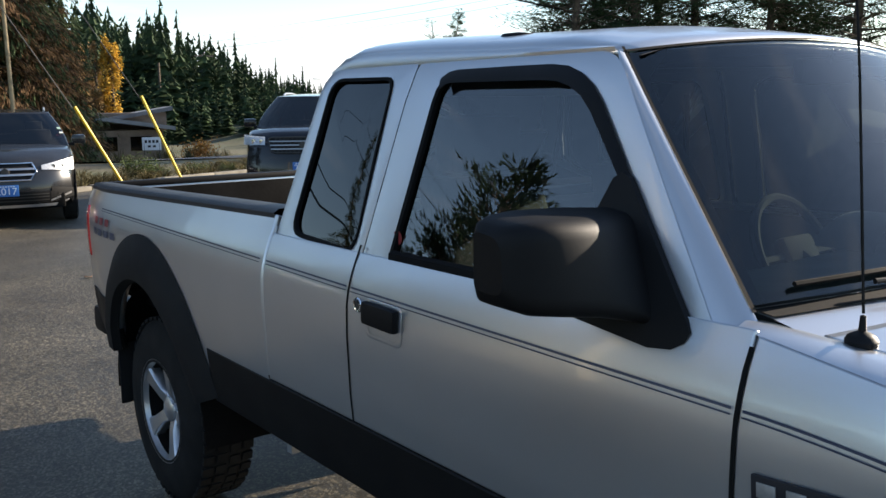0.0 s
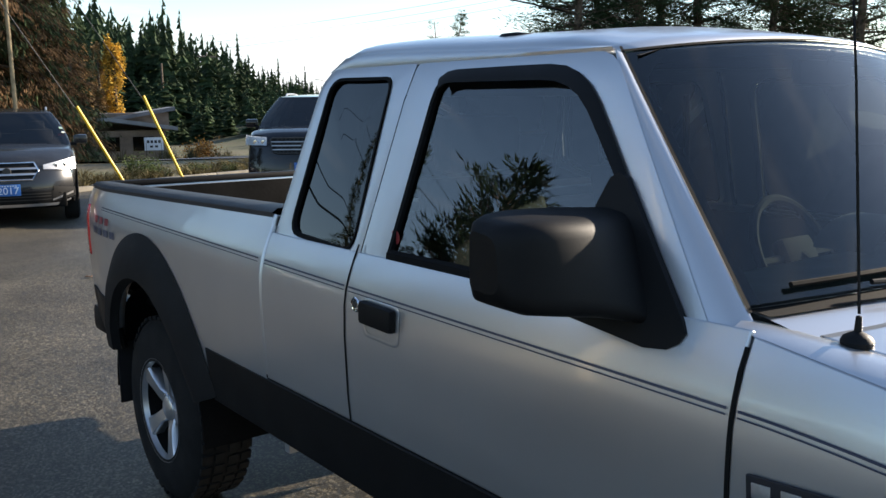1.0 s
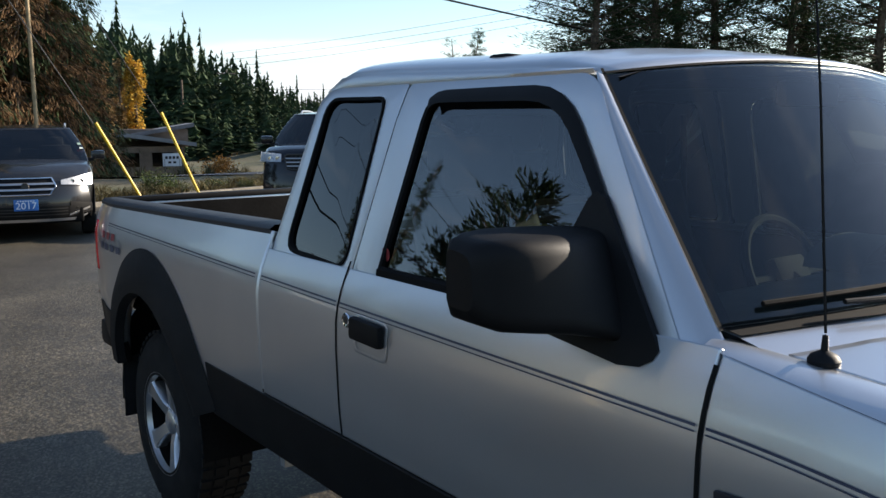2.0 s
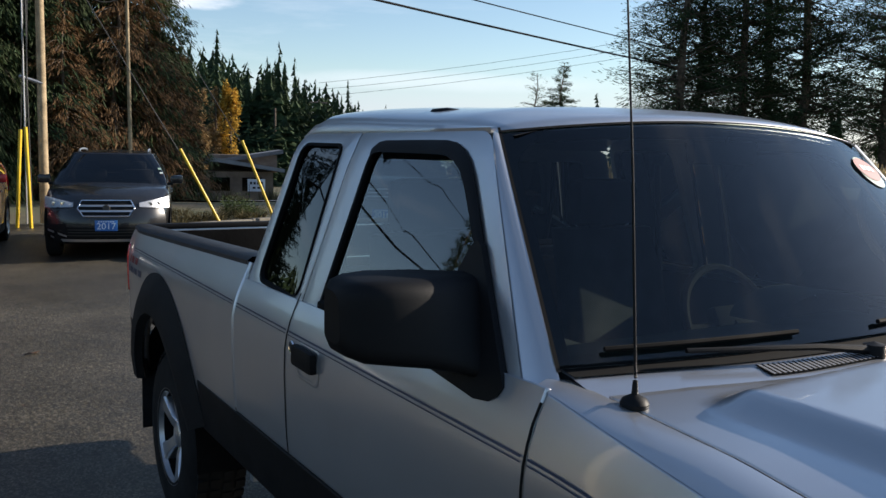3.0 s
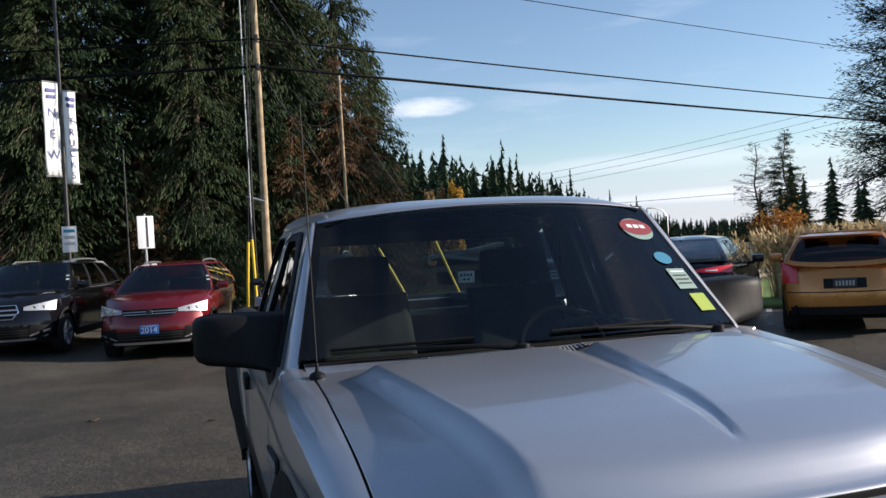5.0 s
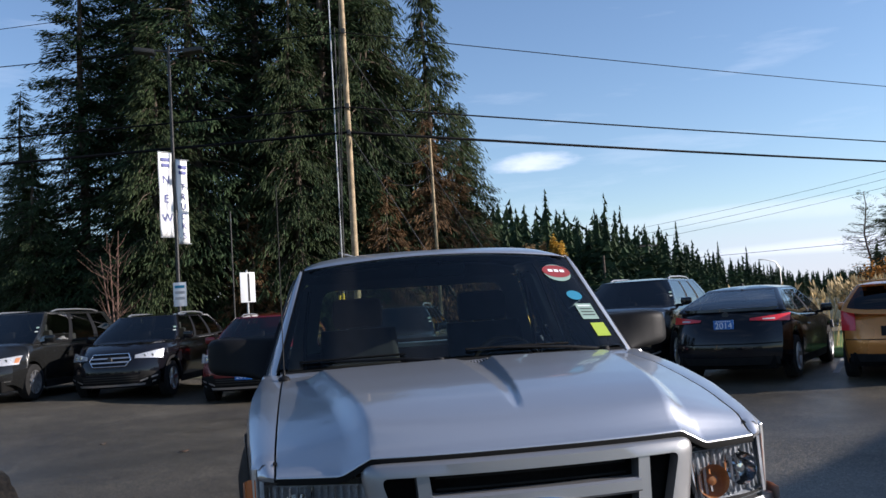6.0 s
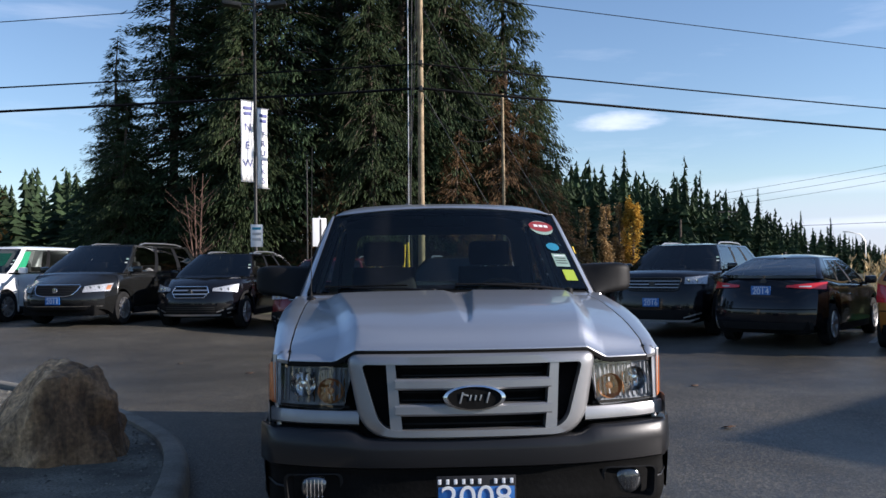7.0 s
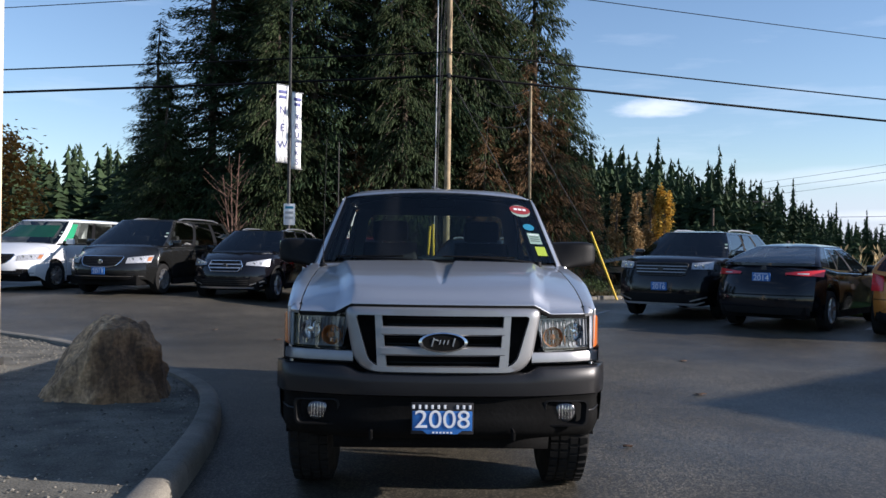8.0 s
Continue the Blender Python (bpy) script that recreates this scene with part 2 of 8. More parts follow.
GRAVEL = mat("gravel", (0.13, 0.122, 0.098), 0.95, var=0.5, scale=3.0, fine=70.0, bump=0.6)
PEBBLE = mat("pebble", (0.15, 0.14, 0.115), 0.9, var=0.3, scale=20.0, fine=200.0, bump=0.1, island=0.5)
ROCK = mat("sandstone_rock", (0.50, 0.34, 0.20), 0.92, var=0.45, scale=3.0, fine=34.0, bump=0.9, color2=(0.22, 0.155, 0.10))
rn, rl = ROCK.node_tree.nodes, ROCK.node_tree.links
streak, stretch, shade = rn.new("ShaderNodeTexNoise"), rn.new("ShaderNodeMapping"), rn.new("ShaderNodeMixRGB")
rtc = rn.new("ShaderNodeTexCoord")
stretch.inputs["Scale"].default_value, stretch.inputs["Rotation"].default_value = (7.0, 7.0, 1.1), (0.0, radians(14), 0.0)
streak.inputs["Scale"].default_value, streak.inputs["Detail"].default_value, streak.inputs["Roughness"].default_value = 1.6, 6.0, 0.65
rl.new(rtc.outputs["Object"], stretch.inputs["Vector"])
rl.new(stretch.outputs["Vector"], streak.inputs["Vector"])
sramp = rn.new("ShaderNodeValToRGB")
sramp.color_ramp.elements[0].position, sramp.color_ramp.elements[1].position = 0.38, 0.62
sramp.color_ramp.elements[0].color, sramp.color_ramp.elements[1].color = (0.38, 0.34, 0.31, 1), (1.25, 1.15, 1.0, 1)
rl.new(streak.outputs["Fac"], sramp.inputs["Fac"])
# tan on one flank, darker and browner over the rest, with a ragged border
xyz, flank, dark_mix = rn.new("ShaderNodeSeparateXYZ"), rn.new("ShaderNodeMapRange"), rn.new("ShaderNodeMixRGB")
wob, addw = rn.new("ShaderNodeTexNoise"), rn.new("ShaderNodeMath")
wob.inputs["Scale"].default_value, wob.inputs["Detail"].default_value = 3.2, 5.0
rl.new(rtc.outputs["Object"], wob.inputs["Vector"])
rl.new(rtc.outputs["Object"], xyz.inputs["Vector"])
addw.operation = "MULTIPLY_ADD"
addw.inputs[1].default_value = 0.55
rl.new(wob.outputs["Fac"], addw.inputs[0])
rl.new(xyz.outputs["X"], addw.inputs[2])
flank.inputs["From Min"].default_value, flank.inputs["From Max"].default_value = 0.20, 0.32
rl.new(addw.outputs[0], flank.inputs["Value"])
dark_mix.blend_type = "MULTIPLY"
dark_mix.inputs[2].default_value = (0.50, 0.45, 0.41, 1)
rl.new(flank.outputs["Result"], dark_mix.inputs["Fac"])
shade.blend_type = "MULTIPLY"
shade.inputs["Fac"].default_value = 0.85
rb_ = rn["Principled BSDF"]
rl.new(rb_.inputs["Base Color"].links[0].from_socket, shade.inputs[1])
rl.new(sramp.outputs["Color"], shade.inputs[2])
rl.new(shade.outputs["Color"], dark_mix.inputs[1])
rl.new(dark_mix.outputs["Color"], rb_.inputs["Base Color"])
crack = rn.new("ShaderNodeBump")
crack.inputs["Strength"].default_value, crack.inputs["Distance"].default_value = 0.9, 0.05
rl.new(streak.outputs["Fac"], crack.inputs["Height"])
rl.new(rb_.inputs["Normal"].links[0].from_socket, crack.inputs["Normal"])
rl.new(crack.outputs["Normal"], rb_.inputs["Normal"])
VERGE = mat("verge_soil", (0.085, 0.07, 0.042), 0.95, var=0.5, scale=0.25, fine=9.0, bump=0.3, color2=(0.07, 0.085, 0.035))
BARK = mat("bark", (0.10, 0.075, 0.055), 0.95, var=0.45, scale=6.0, fine=40.0, bump=0.5)
POLE_WOOD = mat("pole_wood", (0.33, 0.25, 0.15), 0.85, var=0.35, scale=5.0, fine=60.0, bump=0.25)
GREY_METAL = mat("galvanised", (0.38, 0.39, 0.40), 0.45, 0.7, var=0.15, scale=7.0, fine=120.0, bump=0.04)
DARK_METAL = mat("dark_metal", (0.045, 0.043, 0.04), 0.5, 0.3, var=0.15, scale=7.0, fine=120.0, bump=0.04)
WIRE = mat("cable_black", (0.006, 0.006, 0.0065), 0.7, var=0.1, bump=0.0, spec=0.1)
YELLOW = mat("guard_yellow", (0.72, 0.47, 0.02), 0.45, var=0.12, scale=6.0, fine=90.0, bump=0.03)
BANNER = mat("banner_cloth", (0.78, 0.78, 0.77), 0.8, var=0.06, scale=3.0, fine=150.0, bump=0.05)
SIGN_WHITE = mat("sign_white", (0.60, 0.62, 0.64), 0.5, var=0.06, scale=5.0, fine=90.0, bump=0.0)
FIR = leaf("fir_needles", (0.034, 0.057, 0.024))
CEDAR = leaf("cedar_sprays", (0.042, 0.060, 0.024))
BROWN_FIR = leaf("dead_cedar", (0.13, 0.075, 0.035))
GOLD = leaf("poplar_gold", (0.52, 0.33, 0.06), 0.3)
RUSSET = leaf("poplar_brown", (0.34, 0.23, 0.11), 0.3)
ORANGE_LEAF = leaf("orange_leaves", (0.42, 0.20, 0.05), 0.4)
GREEN_SHEET = mat("green_sheet", (0.03, 0.36, 0.20), 0.7, var=0.1, scale=4.0, fine=60.0, bump=0.0)
SHRUB = leaf("shrub_leaves", (0.06, 0.085, 0.03), 0.5)
STRAW = leaf("pampas_straw", (0.46, 0.36, 0.20), 0.35)
DRYGRASS = leaf("dry_grass", (0.10, 0.085, 0.042), 0.5)


# ---- mesh tools ----
def smooth01(a, b, v):
    t = max(0.0, min(1.0, (v - a) / (b - a)))
    return t * t * (3 - 2 * t)


def lerp_table(table, v):
    """Linear reading of a table of (key, value) in key order."""
    if v <= table[0][0]:
        return table[0][1]
    for (a, p), (b, q) in zip(table, table[1:]):
        if v <= b:
            return p + (q - p) * (v - a) / (b - a)
    return table[-1][1]


class Shape:
    """Collects vertices and faces of one mesh."""

    def __init__(self):
        self.v, self.f = [], []

    def add(self, verts, faces):
        k = len(self.v)
        self.v += [tuple(p) for p in verts]
        self.f += [tuple(i + k for i in f) for f in faces]
        return self

    def grid(self, rows, close=False):
        n = len(rows[0])
        verts = [p for r in rows for p in r]
        faces = []
        for i in range(len(rows) - 1):
            for j in range(n if close else n - 1):
                a, b = i * n + j, i * n + (j + 1) % n
                faces.append((a, b, b + n, a + n))
        return self.add(verts, faces)

    def box(self, c, s, m=None, ch=0.0):
        """A box about c of size s, its edges chamfered by ch."""
        x, y, z = (q / 2 for q in s)
        ch = min(ch, 0.45 * min(s))
        if ch <= 0:
            vs = [(i, j, k) for k in (-z, z) for j in (-y, y) for i in (-x, x)]
            fs = [(0, 2, 3, 1), (4, 5, 7, 6), (0, 1, 5, 4), (2, 6, 7, 3), (0, 4, 6, 2), (1, 3, 7, 5)]
        else:
            bm = bmesh.new()
            bmesh.ops.create_cube(bm, size=1.0)
            for w in bm.verts:
                w.co = Vector((w.co.x * s[0], w.co.y * s[1], w.co.z * s[2]))
            bmesh.ops.bevel(bm, geom=bm.edges[:], offset=ch, segments=2, affect="EDGES", profile=0.6)
            bm.verts.index_update()
            vs, fs = [w.co[:] for w in bm.verts], [tuple(q.index for q in f.verts) for f in bm.faces]
            bm.free()
        vs = [Vector(p) for p in vs]
        if m is not None:
            vs = [m @ p for p in vs]
        return self.add([p + Vector(c) for p in vs], fs)

    def tube(self, pts, r, n=8, cap=True):
        """A round rod along pts; r is a radius or one for each point."""
        pts = [Vector(p) for p in pts]
        rs = r if isinstance(r, (list, tuple)) else [r] * len(pts)
        rows, side = [], None
        for i, p in enumerate(pts):
            d = (pts[min(i + 1, len(pts) - 1)] - pts[max(i - 1, 0)]).normalized()
            if side is None or abs(side.dot(d)) > 0.95:
                side = d.cross(Vector((0, 0, 1)) if abs(d.z) < 0.9 else Vector((1, 0, 0)))
            side = (side - d * side.dot(d)).normalized()
            up = d.cross(side)
            rows.append([p + (side * math.cos(2 * math.pi * k / n) + up * math.sin(2 * math.pi * k / n)) * rs[i] for k in range(n)])
        k = len(self.v)
        self.grid(rows, close=True)
        if cap:
            self.f.append(tuple(k + i for i in range(n))[::-1])
            self.f.append(tuple(k + (len(rows) - 1) * n + i for i in range(n)))
        return self

    def lathe(self, profile, n=32, axis="x", c=(0, 0, 0)):
        """A turned body: profile of (along the axis, radius)."""
        rows = []
        for a, r in profile:
            row = []
            for k in range(n):
                u, w = r * math.cos(2 * math.pi * k / n), r * math.sin(2 * math.pi * k / n)
                p = {"x": (a, u, w), "y": (u, a, w), "z": (u, w, a)}[axis]
                row.append((p[0] + c[0], p[1] + c[1], p[2] + c[2]))
            rows.append(row)
        return self.grid(rows, close=True)

    def prism(self, outline, vec):
        """An outline of 3D points pushed along vec."""
        n = len(outline)
        vs = [Vector(p) for p in outline] + [Vector(p) + Vector(vec) for p in outline]
        fs = [tuple(range(n))[::-1], tuple(range(n, 2 * n))] + [(i, (i + 1) % n, n + (i + 1) % n, n + i) for i in range(n)]
        return self.add(vs, fs)

    def make(self, name, material, parent=None, label="", smooth=True, angle=35.0, solid=0.0, away=None):
        me = bpy.data.meshes.new(name)
        me.from_pydata(self.v, [], self.f)
        bm = bmesh.new()
        bm.from_mesh(me)
        bmesh.ops.recalc_face_normals(bm, faces=bm.faces[:])
        if away is not None:
            # an open sheet: its faces look away from this point
            if sum((f.calc_center_median() - Vector(away)).dot(f.normal) * f.calc_area() for f in bm.faces) < 0:
                bmesh.ops.reverse_faces(bm, faces=bm.faces[:])
        bm.to_mesh(me)
        bm.free()
        me.materials.append(material)
        if smooth:
            me.shade_smooth()
            me.set_sharp_from_angle(angle=radians(angle))
        ob = new(name, me)
        if solid:
            mod = ob.modifiers.new("thickness", "SOLIDIFY")
            mod.thickness, mod.offset = solid, -1.0
        if parent is not None:
            ob.parent = parent
        if label:
            ob["label"] = label
        return ob


def round_loop(corners, r, n=5, m=6):
    """A loop through corners with rounded corners: the same number of points for any loop with as many corners."""
    out, k = [], len(corners)
    rs = r if isinstance(r, (list, tuple)) else [r] * k
    arcs = []
    for i in range(k):
        p, a, b = Vector(corners[i]), Vector(corners[i - 1]), Vector(corners[(i + 1) % k])
        da, db = (a - p).normalized(), (b - p).normalized()
        s, e = p + da * rs[i], p + db * rs[i]
        arcs.append([(s * (1 - t) + p * t) * (1 - t) + (p * (1 - t) + e * t) * t for t in [j / (n - 1) for j in range(n)]])
    for i in range(k):
        out += arcs[i]
        s, e = arcs[i][-1], arcs[(i + 1) % k][0]
        out += [s + (e - s) * (j / m) for j in range(1, m)]
    return out


def text_part(body, size, material, parent, m, name="lettering", depth=0.0015, align="CENTER"):
    cu = bpy.data.curves.new(name, "FONT")
    cu.body, cu.size, cu.align_x, cu.align_y, cu.extrude = body, size, align, "CENTER", depth
    tmp = bpy.data.objects.new(name, cu)
    scene.collection.objects.link(tmp)
    dep = bpy.context.evaluated_depsgraph_get()
    me = bpy.data.meshes.new_from_object(tmp.evaluated_get(dep))
    bpy.data.objects.remove(tmp)
    me.transform(m)
    me.materials.clear()
    me.materials.append(material)
    ob = new(name, me)
    ob.parent = parent
    return ob


def empty(name, m=None):
    e = new(name)
    e.empty_display_size = 0.2
    if m is not None:
        e.matrix_world = m
    return e


# ---- the pickup ----
REAR_Y, ARCH_Y, WHEEL_R = 3.15, 3.08, 0.395
truck = tagged(empty("pickup_truck"), "silver extended-cab pickup truck parked on the asphalt", "pickup truck")

SIDE = [(0.40, 0.80), (0.55, 0.835), (0.70, 0.862), (0.88, 0.880), (1.05, 0.886), (1.13, 0.884), (1.17, 0.877), (1.22, 0.862), (1.27, 0.838), (1.34, 0.812)]


def side_x(y, z):
    """Half-width of the lower body at y, z."""
    w = lerp_table(SIDE, z)
    w *= 1 - 0.075 * smooth01(0.35, -0.72, y) ** 1.5
    w -= 0.055 * smooth01(3.45, 4.0, y) ** 2
    return w


def cab_x(z):
    """Half-width of the glasshouse at z."""
    return 0.838 - (z - 1.24) * 0.335 - 2.2 * max(0.0, z - 1.66) ** 2


def rail_z(y):
    return 1.315 - 0.022 * (y - 2.0)


def side_grid(name, s, y0, y1, zlo, zhi, ny, nz, parent, material=SILVER, label="", out=0.0, solid=0.025):
    rows = []
    edge = 0.003
    for y in [y0, y0 + edge] + [y0 + (y1 - y0) * i / ny for i in range(1, ny)] + [y1 - edge, y1]:
        a, b = zlo(y), zhi(y)
        zs = [a, a + edge] + [a + (b - a) * j / nz for j in range(1, nz)] + [b - edge, b]
        rows.append([(s * (side_x(y, z) + out), y, z) for z in zs])
    if s < 0:
        rows = rows[::-1]
    return Shape().grid(rows).make(name, material, parent, label, angle=50, solid=solid)


def arch(yc, r, low):
    return lambda y: max(low, 0.40 + math.sqrt(max(0.0, r * r - (y - yc) ** 2)) * 1.16)


def flat(z):
    return lambda y: z


def belt(y):
    return 1.262 + 0.018 * smooth01(1.2, 0.4, y)


LOW = 0.815
FENDER = [(-0.70, 1.035), (-0.6, 1.075), (-0.45, 1.120), (-0.2, 1.178), (0.1, 1.225), (0.45, 1.272)]


def fender_top(y):
    return lerp_table(FENDER, y)


for s in (-1, 1):
    # bed side with its wheel opening, front fender with its own
    side_grid("bed_side", s, 2.065, 3.97, arch(ARCH_Y, 0.500, 0.62), rail_z, 60, 14, truck, solid=0.03)
    side_grid("fender", s, -0.60, 0.445, arch(0.0, 0.45, 0.62), fender_top, 40, 14, truck, solid=0.02)
    # doors below the belt
    door = side_grid("front_door", s, 0.452, 1.5785, flat(LOW), belt, 24, 14, truck)
    rear = side_grid("rear_door", s, 1.5825, 2.050, flat(LOW), belt, 12, 14, truck)
    # dark lower cladding under doors and bed
    side_grid("rocker_panel", s, 0.43, 2.52, flat(0.615), flat(LOW - 0.006), 24, 6, truck, PLASTIC, "black lower body cladding", 0.004)
    side_grid("bed_cladding", s, 3.52, 3.95, flat(0.58), flat(0.80), 8, 4, truck, PLASTIC, "black lower body cladding", 0.006)

    # upper door frames round the window openings
    def on_side(p, off=0.0):
        return (s * (cab_x(p[1]) + off), p[0], p[1])

    f_out = round_loop([(0.512, 1.24), (0.885, 1.738), (1.5485, 1.742), (1.5785, 1.228)], [0.02, 0.06, 0.02, 0.01])
    f_in = round_loop([(0.565, 1.246), (0.955, 1.708), (1.436, 1.712), (1.462, 1.240)], [0.05, 0.10, 0.07, 0.035])
    r_out = round_loop([(1.5825, 1.228), (1.5525, 1.742), (1.990, 1.742), (2.050, 1.24)], [0.01, 0.02, 0.07, 0.02])
    r_in = round_loop([(1.616, 1.248), (1.630, 1.708), (1.942, 1.712), (1.966, 1.266)], [0.06, 0.04, 0.05, 0.06])
    for o, i, nm, par, gl in ((f_out, f_in, "window_frame", door, GLASS), (r_out, r_in, "window_frame", rear, GLASS_DARK)):
        fr = Shape()
        fr.grid([[on_side(p) for p in o], [on_side(o[k] * 0.5 + i[k] * 0.5, 0.003) for k in range(len(o))], [on_side(p) for p in i], [on_side(p, -0.03) for p in i]], close=True)
        fr.make(nm, SILVER, par, angle=60)
        se = Shape()
        c = sum(i, Vector((0, 0))) / len(i)
        ii = [p + (c - p).normalized() * (0.013 if par is door else 0.010) for p in i]
        se.grid([[on_side(p, 0.0045) for p in i], [on_side(p, 0.004) for p in ii], [on_side(p, -0.02) for p in ii]], close=True)
        se.make("window_seal", SEAL, par, "black rubber window seal", angle=60)
        rows = []
        lo, hi = ii[: len(ii) // 2], ii[len(ii) // 2:][::-1]
        pane = Shape()
        ring = [on_side(p, -0.008) for p in ii]
        cc = on_side(c, -0.006)
        mid = [on_side(p * 0.5 + c * 0.5, -0.006) for p in ii]
        n = len(ring)
        pane.add(ring + mid + [cc], [(a, (a + 1) % n, n + (a + 1) % n, n + a) for a in range(n)] + [(n + a, n + (a + 1) % n, 2 * n) for a in range(n)])
        g = pane.make("window_pane", gl, par, "dark tinted privacy glass" if gl is GLASS_DARK else "lightly tinted side glass", away=(0, 1.3, 1.4))
    # smoked rain visor over the door window: along the top and down the front
    fc = sum(f_in, Vector((0, 0))) / len(f_in)
    run = f_in[2:23]
    a = [p + (p - fc).normalized() * 0.008 for p in run]
    wide = [0.012 + 0.014 * smooth01(5, 12, k) for k in range(len(run))]
    b = []
    for k, p in enumerate(run):
        d = (run[min(k + 1, len(run) - 1)] - run[max(k - 1, 0)]).normalized()
        nrm = Vector((-d.y, d.x))
        if nrm.dot(fc - p) < 0:
            nrm = -nrm
        b.append(p + nrm * wide[k])
    Shape().grid([[on_side(p, 0.007) for p in a], [on_side(p * 0.75 + q * 0.25, 0.012) for p, q in zip(a, b)], [on_side(p * 0.3 + q * 0.7, 0.016) for p, q in zip(a, b)], [on_side(q, 0.017) for q in b], [on_side(q, 0.012) for q in b]]).make("rain_visor", PLASTIC, door, "smoked black rain visor", angle=60)
    # inner and outer belt mouldings, pinstripe, handle, lock
    Shape().grid([[(s * (cab_x(1.25) + q), y, 1.250 + h + 0.008 * smooth01(1.2, 0.5, y)) for y in [0.60 + 0.85 * k / 12 for k in range(13)]] for q, h in ((0.002, -0.022), (0.012, -0.018), (0.006, 0.026), (-0.008, 0.032))]).make("belt_moulding", SEAL, door, "black belt moulding")
    for y0, y1, par in ((0.46, 1.57, door), (1.59, 2.04, rear)):
        for dz, th in ((0.0, 0.0024), (-0.010, 0.0014)):
            rows = [[(s * (side_x(y, z) + 0.0022), y, z) for z in (1.168 + 0.014 * (y - 1.0) + dz - th, 1.168 + 0.014 * (y - 1.0) + dz + th)] for y in [y0 + (y1 - y0) * k / 16 for k in range(17)]]
            Shape().grid(rows).make("pinstripe", STRIPE, par, "dark blue pinstripe")
    for y0, y1 in ((2.08, 3.60), (-0.45, 0.44)):
        for dz, th in ((0.0, 0.0024), (-0.010, 0.0014)):
            rows = []
            for k in range(25):
                y = y0 + (y1 - y0) * k / 24
                zz = 1.168 + 0.014 * (y - 1.0) + dz - (0.07 * smooth01(0.45, -0.5, y) if y < 0.5 else 0)
                rows.append([(s * (side_x(y, zz) + 0.0022), y, zz - th), (s * (side_x(y, zz) + 0.0022), y, zz + th)])
            Shape().grid(rows).make("pinstripe", STRIPE, truck, "dark blue pinstripe")
    hx = side_x(1.44, 1.09)
    cup = round_loop([(1.338, 1.062), (1.338, 1.162), (1.496, 1.166), (1.496, 1.066)], 0.024)
    cc = Vector((1.417, 1.114))
    cin = [cc + (p - cc) * 0.80 for p in cup]
    Shape().grid([[(s * (side_x(p.x, p.y) + 0.0015), p.x, p.y) for p in cup], [(s * (side_x(p.x, p.y) + 0.003), p.x, p.y) for p in [cc + (q - cc) * 0.93 for q in cup]], [(s * (side_x(p.x, p.y) + 0.002), p.x, p.y) for p in cin]], close=True).make("handle_bezel", SILVER, door, "silver handle surround")
    hp = Shape()
    hp.box((s * (hx + 0.010), 1.417, 1.129), (0.024, 0.138, 0.058), Matrix.Rotation(radians(1.5), 3, "X"), 0.010)
    hp.make("door_handle", PLASTIC, door, "black pull door handle", angle=40)
    Shape().lathe([(s * (hx - 0.002), 0.0), (s * (hx + 0.004), 0.017), (s * (hx + 0.001), 0.020)], 20, "x", (0, 1.525, 1.139)).make("door_lock", CHROME, door, "round chrome door lock")
    Shape().lathe([(s * (hx + 0.0045), 0.0001), (s * (hx + 0.0045), 0.010)], 16, "x", (0, 1.525, 1.139)).make("lock_core", DARK_METAL, door)
    # shut lines as narrow dark gaps
    for y0, zt in ((0.45, 1.255), (1.58, 1.280), (2.055, 1.275)):
        Shape().grid([[(s * (side_x(y0, z) - 0.012), y0 + q, z) for q in (-0.009, 0.009)] for z in [0.80 + (zt - 0.80) * k / 12 for k in range(13)]]).make("shut_line", SEAL, truck, "dark gap between door panels")
        Shape().grid([[(s * (side_x(y0, z) + 0.0012), y0 + q, z) for q in (-0.0042, 0.0042)] for z in [LOW + (zt - LOW) * k / 12 for k in range(13)]]).make("shut_line", SEAL, truck, "dark gap between door panels")
    Shape().grid([[(s * (cab_x(z) - 0.010), 1.58 - (z - 1.24) * 0.060 + q, z) for q in (-0.008, 0.008)] for z in [1.24 + 0.5 * k / 12 for k in range(13)]]).make("shut_line", SEAL, truck, "dark gap between door panels")
    Shape().tube([(s * (side_x(2.05, z) - 0.004), 2.056, z) for z in [0.828 + 0.452 * k / 12 for k in range(13)]], 0.010, 10).make("cab_corner", SILVER, truck, "rounded silver edge of the cab")
    # black wheel-arch flares
    for yc, w0, r0, gain in ((ARCH_Y, 0.045, 0.470, 1.215), (0.0, 0.035, 0.445, 1.15)):
        rows = []
        for k in range(41):
            a = math.pi * (0.10 + 0.80 * k / 40)
            row = []
            for rr, off in ((r0 - 0.015, 0.012), (r0, w0), (r0 + 0.045, w0 + 0.004), (r0 + 0.10, w0 * 0.62), (r0 + 0.145, 0.003)):
                y, z = yc + rr * math.cos(a), 0.40 + rr * gain * math.sin(a)
                z = max(z, 0.58)
                row.append((s * (side_x(y, z) + off), y, z))
            rows.append(row)
        Shape().grid(rows).make("wheel_flare", PLASTIC_DULL, truck, "black plastic wheel-arch flare", angle=50)
    # mud flap
    Shape().box((s * 0.755, REAR_Y + 0.415, 0.46), (0.20, 0.012, 0.28), ch=0.005).make("mud_flap", PLASTIC_DULL, truck, "black rubber mud flap")
    Shape().box((s * 0.76, -0.0 + 0.46, 0.42), (0.20, 0.012, 0.28), ch=0.005).make("mud_flap", PLASTIC_DULL, truck, "black rubber mud flap")
    # fender badge: raised plate with unreadable bars
    bx = side_x(0.28, 1.06) + 0.005
    lean = Matrix.Rotation(radians(-4), 3, "X")
